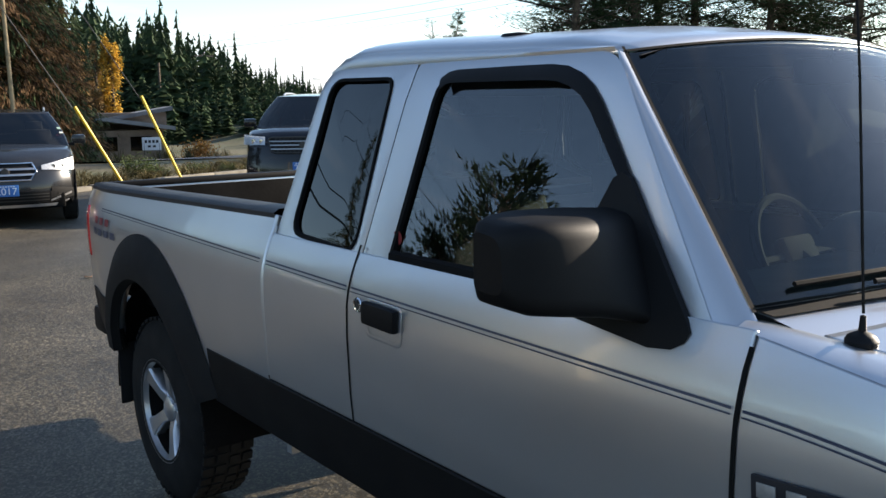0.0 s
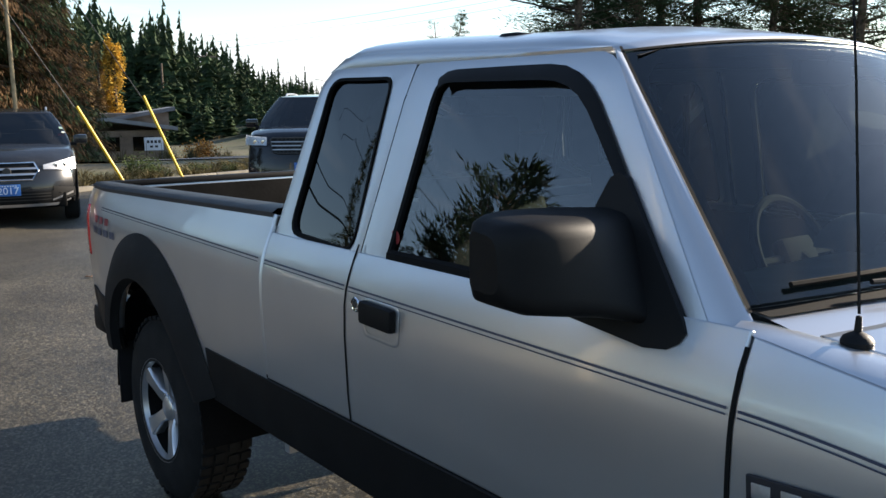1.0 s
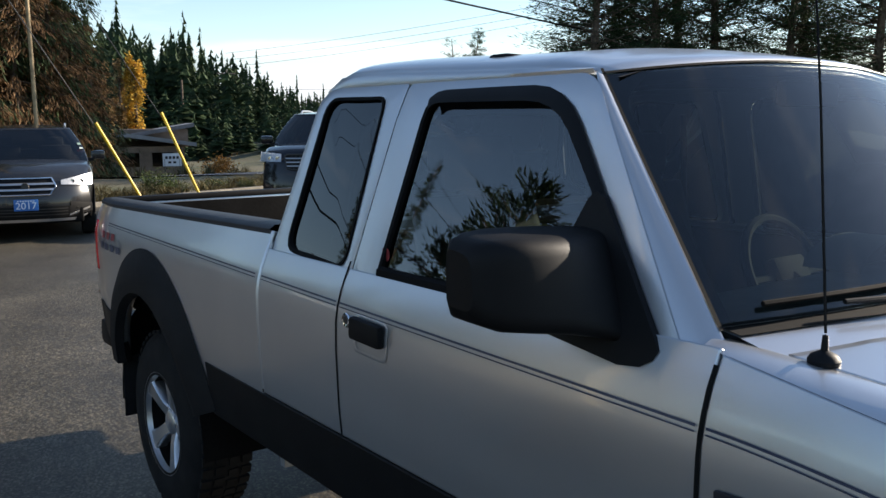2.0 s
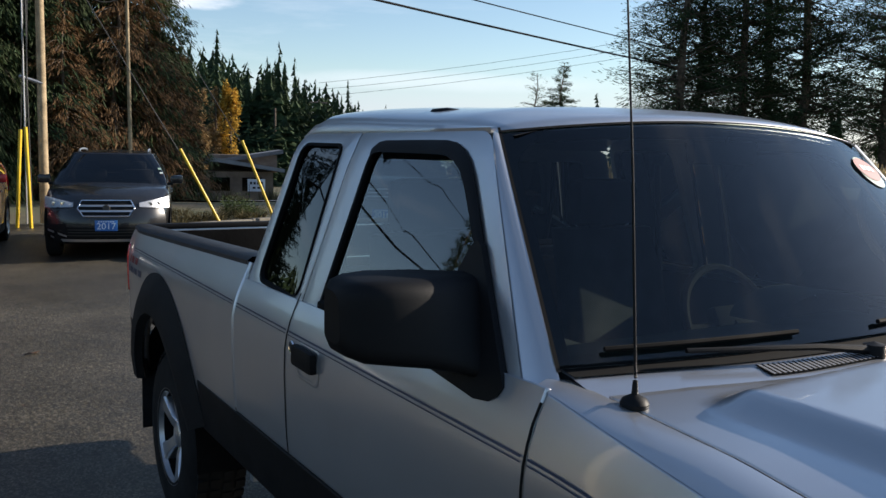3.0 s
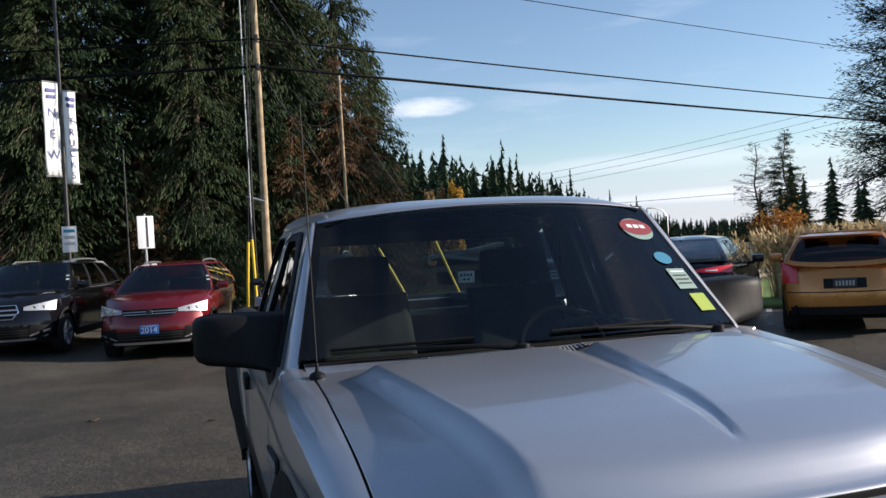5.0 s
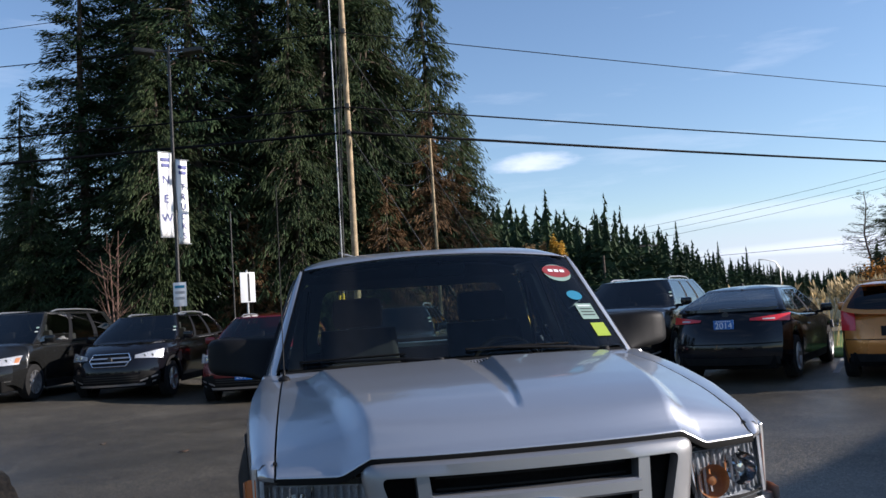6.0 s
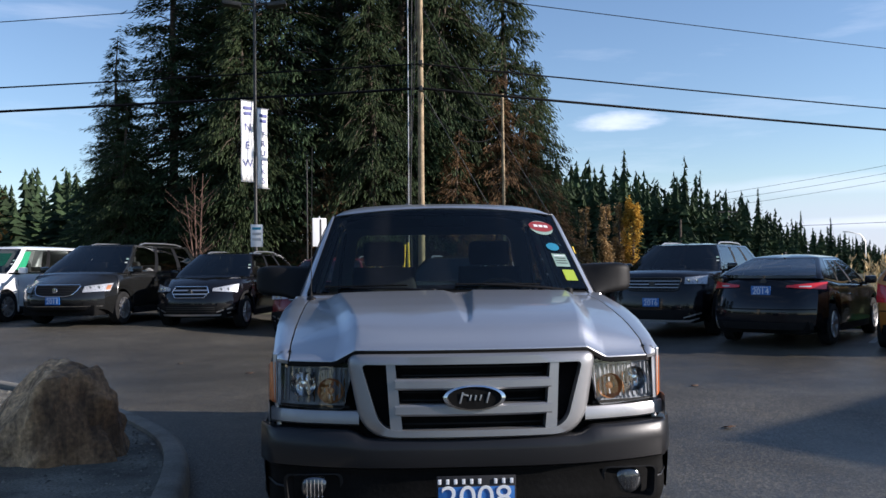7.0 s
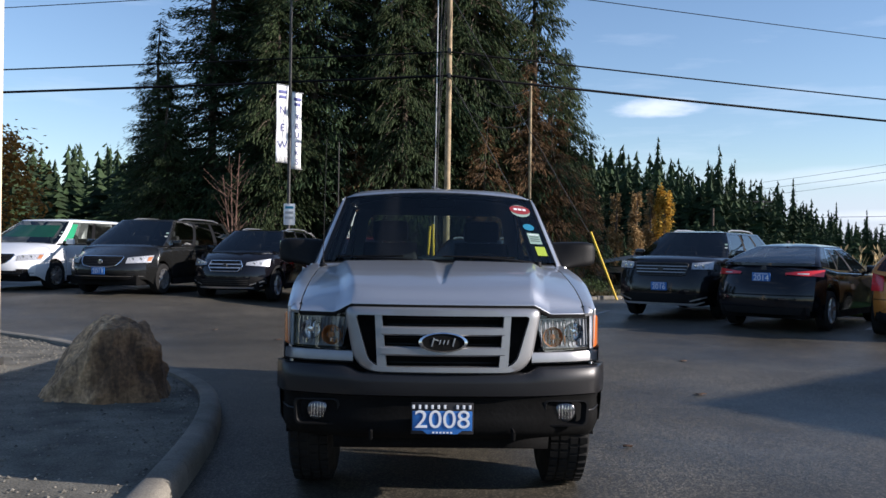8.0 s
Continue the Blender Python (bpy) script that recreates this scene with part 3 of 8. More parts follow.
    badge = Shape().box((s * bx, 0.262, 1.060), (0.008, 0.30, 0.044), lean, 0.003).make("fender_badge", DARK_INK, truck, "black fender nameplate with silver lettering bars")
    for k in range(6):
        Shape().box(Vector((s * bx, 0.262, 1.060)) + lean @ Vector((s * 0.005, -0.122 + 0.049 * k, 0)), (0.003, 0.032, 0.024), lean, 0.001).make("letter_bar", GREY_METAL, badge)
    # tow mirrors: shell, glass, sail and arm
    # sections outwards: x, y from and to, z from and to, corner radius
    mir = Shape()
    prof = []
    for xx, ya, yt, yb, za, zb, rr in ((0.762, 0.612, 0.742, 0.812, 1.232, 1.440, 0.026), (0.835, 0.630, 0.735, 0.820, 1.246, 1.444, 0.032), (0.880, 0.650, 0.718, 0.838, 1.258, 1.446, 0.036), (0.930, 0.668, 0.706, 0.848, 1.268, 1.447, 0.036), (1.000, 0.690, 0.708, 0.850, 1.276, 1.449, 0.036), (1.050, 0.710, 0.722, 0.848, 1.282, 1.446, 0.036), (1.078, 0.732, 0.744, 0.842, 1.294, 1.438, 0.034), (1.090, 0.758, 0.768, 0.834, 1.316, 1.422, 0.030)):
        lo = round_loop([(ya, za), (yt, zb - 0.008), (yb, zb), (yb, za + 0.004)], [rr, rr * 0.9, 0.016, 0.016], 6, 4)
        prof.append([(s * xx, p.x, p.y) for p in lo])
    mir.grid(prof, close=True)
    mir.add(prof[-1], [tuple(range(len(prof[-1])))])
    shell = mir.make("door_mirror", PLASTIC, truck, "large black plastic door mirror", angle=55)
    face_in = round_loop([(0.885, 1.290), (0.885, 1.428), (1.070, 1.430), (1.070, 1.300)], 0.022, 5, 4)
    Shape().add([(s * p.x, 0.8535, p.y) for p in face_in], [tuple(range(len(face_in)))]).make("mirror_glass", MIRROR, shell, "mirror glass")
    sail = [(0.562, 1.254), (0.574, 1.272), (0.676, 1.392), (0.764, 1.496), (0.784, 1.506), (0.802, 1.494), (0.822, 1.440), (0.830, 1.236), (0.640, 1.216), (0.592, 1.222), (0.570, 1.236)]
    Shape().prism([(s * (cab_x(z) + 0.004), y, z) for y, z in sail], (s * 0.014, 0, 0)).make("mirror_sail", PLASTIC, shell, "black mirror base panel", smooth=False)

# roof, pillars, windscreen and cab back
def ws_edge(v):
    """Side edge of the windscreen opening from cowl (0) to header (1)."""
    return Vector((0.786 - 0.130 * v, 0.505 + 0.385 * v, 1.300 + 0.435 * v))


def ws_point(u, v):
    """The windscreen's surface: u from -1 to 1 across, v up; bowed forward and slightly up the middle."""
    e = ws_edge(v)
    bow = (1 - u * u)
    return Vector((e.x * u, e.y - 0.13 * bow * (1 - 0.35 * v), e.z + (0.012 - 0.0 * v) * bow + 0.028 * bow * v))


def roof_z(x, y):
    k = max(0.0, 1 - (abs(x) / 0.655) ** 5)
    return 1.742 + 0.058 * k ** 0.5 + 0.018 * (1 - (x / 0.655) ** 2) - 0.040 * smooth01(1.86, 2.0, y) ** 2 + 0.018 * smooth01(1.1, 1.8, y) - 0.012 * smooth01(1.2, 0.75, y)


rows = []
for i in range(25):
    v = i / 24
    row = []
    for j in range(29):
        u = -1 + 2 * j / 28
        front = ws_point(u * 0.985, 1.004)
        yb = 1.995 - 0.02 * u * u
        y = front.y * (1 - v) + yb * v
        x = u * (0.655 - 0.004)
        w = min(1.0, v / 0.16) ** 0.6
        row.append((x, y, front.z * (1 - w) + roof_z(x, y) * w))
    rows.append(row)
roof = Shape().grid(rows).make("roof", SILVER, truck, angle=60, solid=0.02)
for s in (-1, 1):
    # roof side rail joining roof and doors, and the windscreen pillar
    rows = []
    for i in range(17):
        y = 0.90 + 1.085 * i / 16
        rows.append([(s * 0.649, y, roof_z(0.649, y) + 0.001), (s * 0.660, y, 1.745 + 0.014 * smooth01(1.1, 1.8, y) - 0.03 * smooth01(1.86, 2.0, y) ** 2), (s * (cab_x(1.738) + 0.0), y, 1.735 - 0.02 * smooth01(1.86, 2.0, y) ** 2)])
    Shape().grid(rows).make("roof_rail", SILVER, truck, angle=60)
    rows = []
    for i in range(17):
        v = -0.06 + 1.05 * i / 16
        e = ws_point(s * 0.985, v)
        z = 1.24 + 0.50 * i / 16
        o = Vector((s * (cab_x(z) - 0.002), 0.512 + 0.373 * i / 16 + 0.012, z))
        m = (e + o) / 2 + Vector((s * 0.010, -0.004, 0.0))
        rows.append([e, e * 0.8 + m * 0.2 + Vector((s * 0.004, -0.002, 0)), m, o])
    Shape().grid(rows).make("windscreen_pillar", SILVER, truck, angle=60)
    rows = [[ws_point(s * 0.988, v) + Vector((s * 0.001, -0.002, 0)), ws_point(s * 0.979, v) + Vector((0, -0.002, 0))] for v in [-0.02 + 1.04 * k / 16 for k in range(17)]]
    Shape().grid(rows).make("windscreen_seal", SEAL, truck, "black windscreen seal")
Shape().grid([[ws_point(u, 1.002) + Vector((0, -0.001, 0.001)), ws_point(u, 0.990) + Vector((0, -0.002, 0.002))] for u in [-0.98 + 1.96 * k / 28 for k in range(29)]]).make("windscreen_seal", SEAL, truck, "black windscreen seal")
ws = Shape().grid([[ws_point(-0.99 + 1.98 * j / 24, i / 12) for j in range(25)] for i in range(13)]).make("windscreen", GLASS_WS, truck, "large raked windscreen glass", away=(0, 1.4, 1.3))
Shape().grid([[ws_point(-0.96 + 1.92 * j / 24, v) + Vector((0, 0.006, -0.004)) for j in range(25)] for v in (0.93, 1.0)]).make("shade_band", GLASS_DARK, ws, "dark shade band", away=(0, 1.4, 1.3))
for s in (-1, 1):
    # dark printed border behind the glass, rounded off at the upper corner
    Shape().grid([[ws_point(s * (0.99 * (1 - f) + (0.945 - 0.13 * smooth01(0.80, 1.0, v) ** 2) * f), v) + Vector((0, 0.004, -0.003)) for f in (0.0, 0.5, 1.0)] for v in [k / 24 for k in range(25)]]).make("glass_border", SEAL, ws, "black printed glass border")


def ws_sticker(u, v, w, h, material, name, label, round_=False, lift=0.004):
    o = ws_point(u, v)
    du, dv = (ws_point(u + 0.02, v) - o).normalized(), (ws_point(u, v + 0.02) - o).normalized()
    nrm = du.cross(dv).normalized()
    if nrm.y > 0:
        nrm = -nrm
    n = 24
    if round_:
        pts = [(0.5 * w * math.cos(2 * math.pi * k / n), 0.5 * h * math.sin(2 * math.pi * k / n)) for k in range(n)]
    else:
        pts = [(-w / 2, -h / 2), (w / 2, -h / 2), (w / 2, h / 2), (-w / 2, h / 2)]
    return Shape().add([o + du * a + dv * b + nrm * lift for a, b in pts], [tuple(range(len(pts)))]).make(name, material, ws, label)


DECAL_RED = mat("decal_red", (0.22, 0.03, 0.035), 0.45, var=0.1, bump=0.0)
STICK_RED = mat("sticker_red", (0.22, 0.022, 0.026), 0.5, var=0.05, bump=0.0)
STICK_BLUE = mat("sticker_blue", (0.012, 0.18, 0.30), 0.5, var=0.05, bump=0.0)
STICK_GREEN = mat("sticker_pale", (0.22, 0.32, 0.28), 0.5, var=0.05, bump=0.0)
STICK_LIME = mat("sticker_lime", (0.30, 0.39, 0.035), 0.5, var=0.05, bump=0.0)
ws_sticker(0.825, 0.785, 0.145, 0.115, STICK_GREEN, "price_sticker", "white lower part of a round sticker", True, 0.003)
ws_sticker(0.825, 0.80, 0.150, 0.085, STICK_RED, "price_sticker", "round red sticker with white bars", True, 0.0045)
for k in range(3):
    ws_sticker(0.825 - 0.045 + 0.045 * k, 0.805, 0.024, 0.018, WHITE_INK, "sticker_bar", "", False, 0.006)
ws_sticker(0.855, 0.53, 0.080, 0.062, STICK_BLUE, "round_sticker", "small round blue sticker", True)
ws_sticker(0.875, 0.355, 0.088, 0.100, STICK_GREEN, "form_sticker", "pale green printed form")
for k in range(4):
    ws_sticker(0.875, 0.315 + 0.032 * k, 0.068, 0.006, WHITE_INK if k == 3 else DARK_INK, "sticker_bar", "", False, 0.006)
ws_sticker(0.895, 0.165, 0.072, 0.082, STICK_LIME, "lime_sticker", "lime yellow price sticker")

# cab back with its window opening
bo = round_loop([(-0.80, 1.10), (-0.655, 1.715), (0.655, 1.715), (0.80, 1.10)], [0.05, 0.08, 0.08, 0.05])
bi = round_loop([(-0.60, 1.32), (-0.54, 1.66), (0.54, 1.66), (0.60, 1.32)], 0.06)


def on_back(p, off=0.0):
    return (p.x, 2.035 - 0.055 * smooth01(1.25, 1.75, p.y) + off, p.y)


back = Shape().grid([[on_back(p) for p in bo], [on_back(p) for p in bi], [on_back(p, -0.03) for p in bi]], close=True).make("cab_back", SILVER, truck, angle=50)
Shape().box((0, 2.03, 0.85), (1.66, 0.03, 0.56)).make("cab_back_lower", SILVER, truck)
g = Shape().add([on_back(p, -0.012) for p in bi], [tuple(range(len(bi)))]).make("rear_window", GLASS_DOOR, back, "rear cab window glass", away=(0, 1.3, 1.4))
# rounded edge between roof and cab back
Shape().grid([[(x, 1.993 - 0.02 * (x / 0.651) ** 2 + q, roof_z(x, 1.993) * (1 - f) + 1.705 * f) for q, f in ((-0.004, 0.02), (0.003, 0.25), (0.0, 0.6), (-0.008, 1.0))] for x in [-0.648 + 1.296 * k / 24 for k in range(25)]]).make("roof_edge", SILVER, truck, angle=60)
# roof puck
Shape().lathe([(roof_z(0.5, 1.35) - 0.01, 0.052), (1.795, 0.050), (1.806, 0.040), (1.811, 0.0)], 24, "z", (-0.50, 1.35, 0)).make("roof_lamp", PLASTIC, truck, "small black roof lamp")


# bonnet
HOOD = [(-0.84, 1.075), (-0.80, 1.088), (-0.76, 1.112), (-0.72, 1.136), (-0.65, 1.172), (-0.55, 1.205), (-0.40, 1.230), (-0.15, 1.254), (0.10, 1.272), (0.50, 1.292)]
HOOD_DROP = [(-0.80, 0.055), (-0.65, 0.085), (-0.5, 0.075), (-0.3, 0.050), (0.1, 0.016), (0.45, 0.006)]

BULGE_OUT = [(-0.80, 0.525), (-0.50, 0.560), (-0.20, 0.600), (0.22, 0.660)]
BULGE_IN = [(-0.80, 0.440), (-0.50, 0.485), (-0.20, 0.530), (0.22, 0.585)]


def hood_z(x, y):
    """The bonnet: a full nose, rounded off towards the wings at the front, with a tapered flute down the middle."""
    ax = abs(x)
    z = sum(lerp_table(HOOD, y + q) for q in (-0.03, 0.0, 0.03)) / 3
    z += 0.012 * (1 - (x / 0.76) ** 2)
    # raised middle with soft shoulders
    outer, inner = lerp_table(BULGE_OUT, y), lerp_table(BULGE_IN, y)
    t = max(0.0, (ax - inner) / (0.76 - inner))
    z -= lerp_table(HOOD_DROP, y) * (0.25 * t * t + 0.75 * t * smooth01(0.0, 0.22, t))
    t = min(1.0, max(0.0, (outer - ax) / (outer - inner)))
    z += 0.032 * (0.6 * t + 0.4 * t * t * (3 - 2 * t)) * smooth01(0.28, 0.21, y) * smooth01(-0.84, -0.74, y) - 0.010
    t = min(1.0, max(0.0, (y + 0.67) / 0.90))
    half = (0.018 + 0.060 * t ** 0.9) * math.sqrt(min(1.0, t / 0.07))
    d = (x - (-0.008 + 0.030 * t)) / max(half, 0.001)
    if t > 0 and abs(d) < 1:
        z -= (0.009 + 0.020 * t) * (1 - d * d) * (0.72 + 0.50 * d) * smooth01(0.0, 0.05, t)
    return z


def hood_lip(x):
    """Height of the bonnet's front edge: over the grille, then down to the lamps."""
    return 1.102 - 0.046 * min(1.0, max(0.0, (abs(x) - 0.475) / 0.085))


def corner_x(y):
    """Half-width of the rounded front corner in plan."""
    return lerp_table([(-0.66, 0.760), (-0.63, 0.790), (-0.60, 0.812), (-0.57, 0.830), (-0.53, 0.845), (-0.48, 0.856), (-0.40, 0.90)], y)


def hood_front(x):
    ax = abs(x)
    return -0.796 + 0.16 * (ax / 0.83) ** 2.6


def hood_skin(x, y):
    """The bonnet's outer surface, easing down to its front lip."""
    y0, y1 = hood_front(x), ws_point(x / 0.765, -0.10).y - 0.075
    w = (1 - smooth01(0.0, 0.11, (y - y0) / (y1 - y0))) ** 1.5
    return hood_z(x, y) * (1 - w) + hood_lip(x) * w


rows = []
xs = sorted(set([round(-0.748 + 1.496 * k / 60, 4) for k in range(61)] + [0.01 * k - 0.08 for k in range(0, 20)] + [q * (0.425 + 0.0075 * k) for q in (-1, 1) for k in range(34)] + [-0.745, 0.745]))
for i in range(65):
    v = i / 64
    row = []
    for x in xs:
        y0, y1 = hood_front(x), ws_point(x / 0.765, -0.10).y - 0.075
        y = y0 + (y1 - y0) * v
        row.append((x, y, hood_skin(x, y)))
    rows.append(row)
hood = Shape().grid(rows).make("bonnet", SILVER, truck, "silver bonnet with a tapered central flute", angle=60, solid=0.007)
rows = []
for s in (-1, 1):
    # fender tops between bonnet and side skin
    rows = []
    for i in range(33):
        y = -0.61 + 1.10 * i / 32
        zf = fender_top(y)
        o = Vector((s * (min(side_x(y, zf), corner_x(y)) - 0.002), y, zf))
        e = Vector((s * 0.7545, y, hood_skin(0.747, y) - 0.001))
        m = (e + o) / 2 + Vector((s * 0.010, 0, 0.009))
        rows.append([e + Vector((0, 0, -0.05)), e, m, o])
    Shape().grid(rows).make("fender_top", SILVER, truck, angle=60)
    Shape().grid([[(s * 0.7515 + q, y, hood_z(0.75, y) - 0.008) for q in (-0.006, 0.006)] for y in [-0.62 + 1.10 * k / 20 for k in range(21)]]).make("shut_line", SEAL, truck, "dark gap beside the bonnet")

# cowl grille and wipers
def cowl_pt(x, f, up=0.0):
    """The cowl between windscreen foot (f 0) and bonnet edge (f 1)."""
    u = x / 0.786
    p, q = ws_point(u, -0.01) + Vector((0, -0.02, -0.012)), ws_point(u, -0.10)
    q = Vector((q.x, q.y - 0.062, hood_z(q.x, q.y - 0.08) - 0.005))
    o = p.lerp(q, f)
    return Vector((x, o.y, o.z + up))


rows = []
for j in range(41):
    x = 0.786 * 0.97 * (-1 + j / 20)
    rows.append([cowl_pt(x, 0) + Vector((0, 0.04, 0.006)), cowl_pt(x, 0), cowl_pt(x, 0.5, 0.002), cowl_pt(x, 1), cowl_pt(x, 1) + Vector((0, -0.008, -0.05))])
cowl = Shape().grid(rows).make("cowl_panel", SILVER, truck, "silver cowl panel with vent slots", angle=60)
Shape().grid([[cowl_pt(x, 0.0, 0.004) + Vector((0, 0.03, 0.004)), cowl_pt(x, 0.10, 0.004)] for x in [0.76 * (-1 + k / 20) for k in range(41)]]).make("cowl_seal", SEAL, cowl, "black seal below the glass")
VENT = mat("cowl_vent", (0.34, 0.34, 0.35), 0.45, 0.5, var=0.1, bump=0.0)
for c0, c1 in ((-0.40, -0.06), (0.02, 0.44)):
    Shape().grid([[cowl_pt(c0 + (c1 - c0) * k / 12, f, 0.004) for f in (0.28, 0.55, 0.82)] for k in range(13)]).make("vent_slot", UNDER, cowl, "dark vent slots")
    n = int((c1 - c0) / 0.0125)
    for k in range(n):
        x = c0 + (c1 - c0) * (k + 0.5) / n
        Shape().grid([[cowl_pt(x + d, f, 0.006) for d in (-0.0032, 0.0032)] for f in (0.28, 0.55, 0.82)]).make("vent_slat", VENT, cowl)
for x0, x1, v1 in ((-0.10, -0.66, 0.02), (0.62, 0.03, 0.04)):
    p0 = ws_point(x0 / 0.765, -0.06) + Vector((0, -0.045, 0.018))
    p1 = ws_point(x1 / 0.765, v1) + Vector((0, -0.022, 0.012))
    mid = (p0 + p1) / 2 + Vector((0, -0.014, 0.008))
    wiper = Shape().tube([p0, p0 * 0.5 + mid * 0.5 + Vector((0, -0.006, 0.006)), mid, mid * 0.5 + p1 * 0.5], [0.010, 0.007, 0.006, 0.005], 8).make("wiper_arm", PLASTIC, truck, "black windscreen wiper")
    Shape().lathe([(-0.018, 0.024), (0.012, 0.022), (0.018, 0.0)], 16, "z", p0).make("wiper_pivot", PLASTIC, wiper)
    bl = [ws_point((x0 * 0.35 + x1 * 0.65 + (x1 - x0) * k) / 0.765, 0.045) + Vector((0, -0.012, 0.004)) for k in (-0.42, -0.2, 0, 0.2, 0.36)]
    Shape().tube(bl, 0.0055, 6).make("wiper_blade", SEAL, wiper)
# mast antenna
ab = Vector((-0.742, 0.33, hood_z(0.742, 0.33) - 0.002))
ant = Shape().lathe([(0.0, 0.024), (0.008, 0.025), (0.015, 0.021), (0.020, 0.012), (0.023, 0.006), (0.046, 0.0045), (0.048, 0.0)], 20, "z", ab).make("antenna", PLASTIC, truck, "black whip antenna on the fender")
Shape().tube([ab + Vector((0, 0, 0.05)), ab + Vector((0.002, 0.03, 0.40)), ab + Vector((0.004, 0.075, 0.82))], [0.0026, 0.0022, 0.0016], 6).make("antenna_mast", PLASTIC, ant)

Shape().grid([[(x, hood_front(x) + q, hood_lip(x) - h) for q, h in ((-0.0025, 0.0035), (-0.004, 0.008), (-0.003, 0.022))] for x in [-0.746 + 1.492 * k / 60 for k in range(61)]]).make("bonnet_gap", SEAL, truck, "dark gap above the grille")
# front end: grille


def front_y(x, z):
    """The nose's surface: bowed in plan, leaning back upwards."""
    return -0.800 + 0.16 * (abs(x) / 0.83) ** 2.6 + 0.09 * max(0.0, z - 0.75) - 0.02 * math.cos(min(1.0, abs(x) / 0.6) * math.pi / 2)


def nose(x, z, off=0.0):
    return Vector((x, front_y(x, z) - off, z))


def nose_ring(outer, inner, name, material, parent, label="", lift=0.02, depth=0.06):
    o, i = outer, inner
    return Shape().grid([[nose(p.x, p.y, -0.02) for p in o], [nose(p.x, p.y, lift * 0.6) for p in o], [nose((p.x * 0.75 + q.x * 0.25), (p.y * 0.75 + q.y * 0.25), lift) for p, q in zip(o, i)], [nose(q.x, q.y, lift) for q in i], [nose(q.x, q.y, lift - depth) for q in i]], close=True).make(name, material, parent, label, angle=50)


G = round_loop([(-0.512, 1.085), (0.512, 1.085), (0.445, 0.752), (-0.445, 0.752)], [0.05, 0.05, 0.13, 0.13], 9, 14)
GI = round_loop([(-0.450, 1.044), (0.450, 1.044), (0.372, 0.786), (-0.372, 0.786)], [0.025, 0.025, 0.07, 0.07], 9, 14)
grille = nose_ring(G, GI, "grille", GRILLE_SILVER, truck, "silver three-bar grille with a dark oval emblem", 0.035)
Shape().add([nose(p.x, p.y, -0.045) for p in GI], [tuple(range(len(GI)))]).make("grille_backing", UNDER, grille, "dark grille mesh")
for s in (-1, 1):
    # upright bars dividing the outer openings
    Shape().prism([nose(s * a, z, 0.030) for a, z in ((0.314, 1.046), (0.350, 1.046), (0.334, 0.784), (0.286, 0.784))], (0, 0.06, 0)).make("grille_upright", GRILLE_SILVER, grille, smooth=False)
for z0, z1 in ((0.943, 0.987), (0.841, 0.886)):
    Shape().grid([[nose(-0.315 + 0.63 * k / 16, z, l) for z, l in ((z0, -0.02), (z0, 0.026), (z0 + 0.008, 0.034), (z1 - 0.008, 0.034), (z1, 0.026), (z1, -0.02))] for k in range(17)]).make("grille_bar", GRILLE_SILVER, grille, angle=40)
for z in (1.010, 0.911, 0.818):
    for dz in (-0.016, 0.016):
        Shape().grid([[nose(-0.29 + 0.58 * k / 8, z + dz + q, -0.03) for q in (-0.003, 0.003)] for k in range(9)]).make("grille_wire", PLASTIC, grille)
em = [Vector((0.124 * math.cos(2 * math.pi * k / 48), 0.913 + 0.050 * math.sin(2 * math.pi * k / 48))) for k in range(48)]
c = Vector((0, 0.913))
Shape().grid([[nose(p.x, p.y, 0.02) for p in em], [nose(p.x, p.y, 0.044) for p in em], [nose(*(c + (p - c) * 0.88), 0.047) for p in em], [nose(*(c + (p - c) * 0.84), 0.040) for p in em]], close=True).make("emblem_rim", CHROME, grille, "chrome oval emblem rim")
Shape().add([nose(*(c + (p - c) * 0.85), 0.041) for p in em], [tuple(range(48))]).make("emblem", UNDER, grille, "dark oval emblem")
for k, (x, w, h) in enumerate(((-0.052, 0.007, 0.046), (-0.036, 0.026, 0.006), (-0.016, 0.006, 0.024), (0.004, 0.006, 0.022), (0.024, 0.006, 0.024), (0.054, 0.007, 0.044))):
    Shape().box((x, front_y(0, 0.913) - 0.0425, 0.913 + (0.012 if k == 1 else 0.0)), (w, 0.002, h), Matrix.Rotation(radians(16), 3, "Y"), ch=0.0008).make("emblem_bar", GREY_METAL, grille)

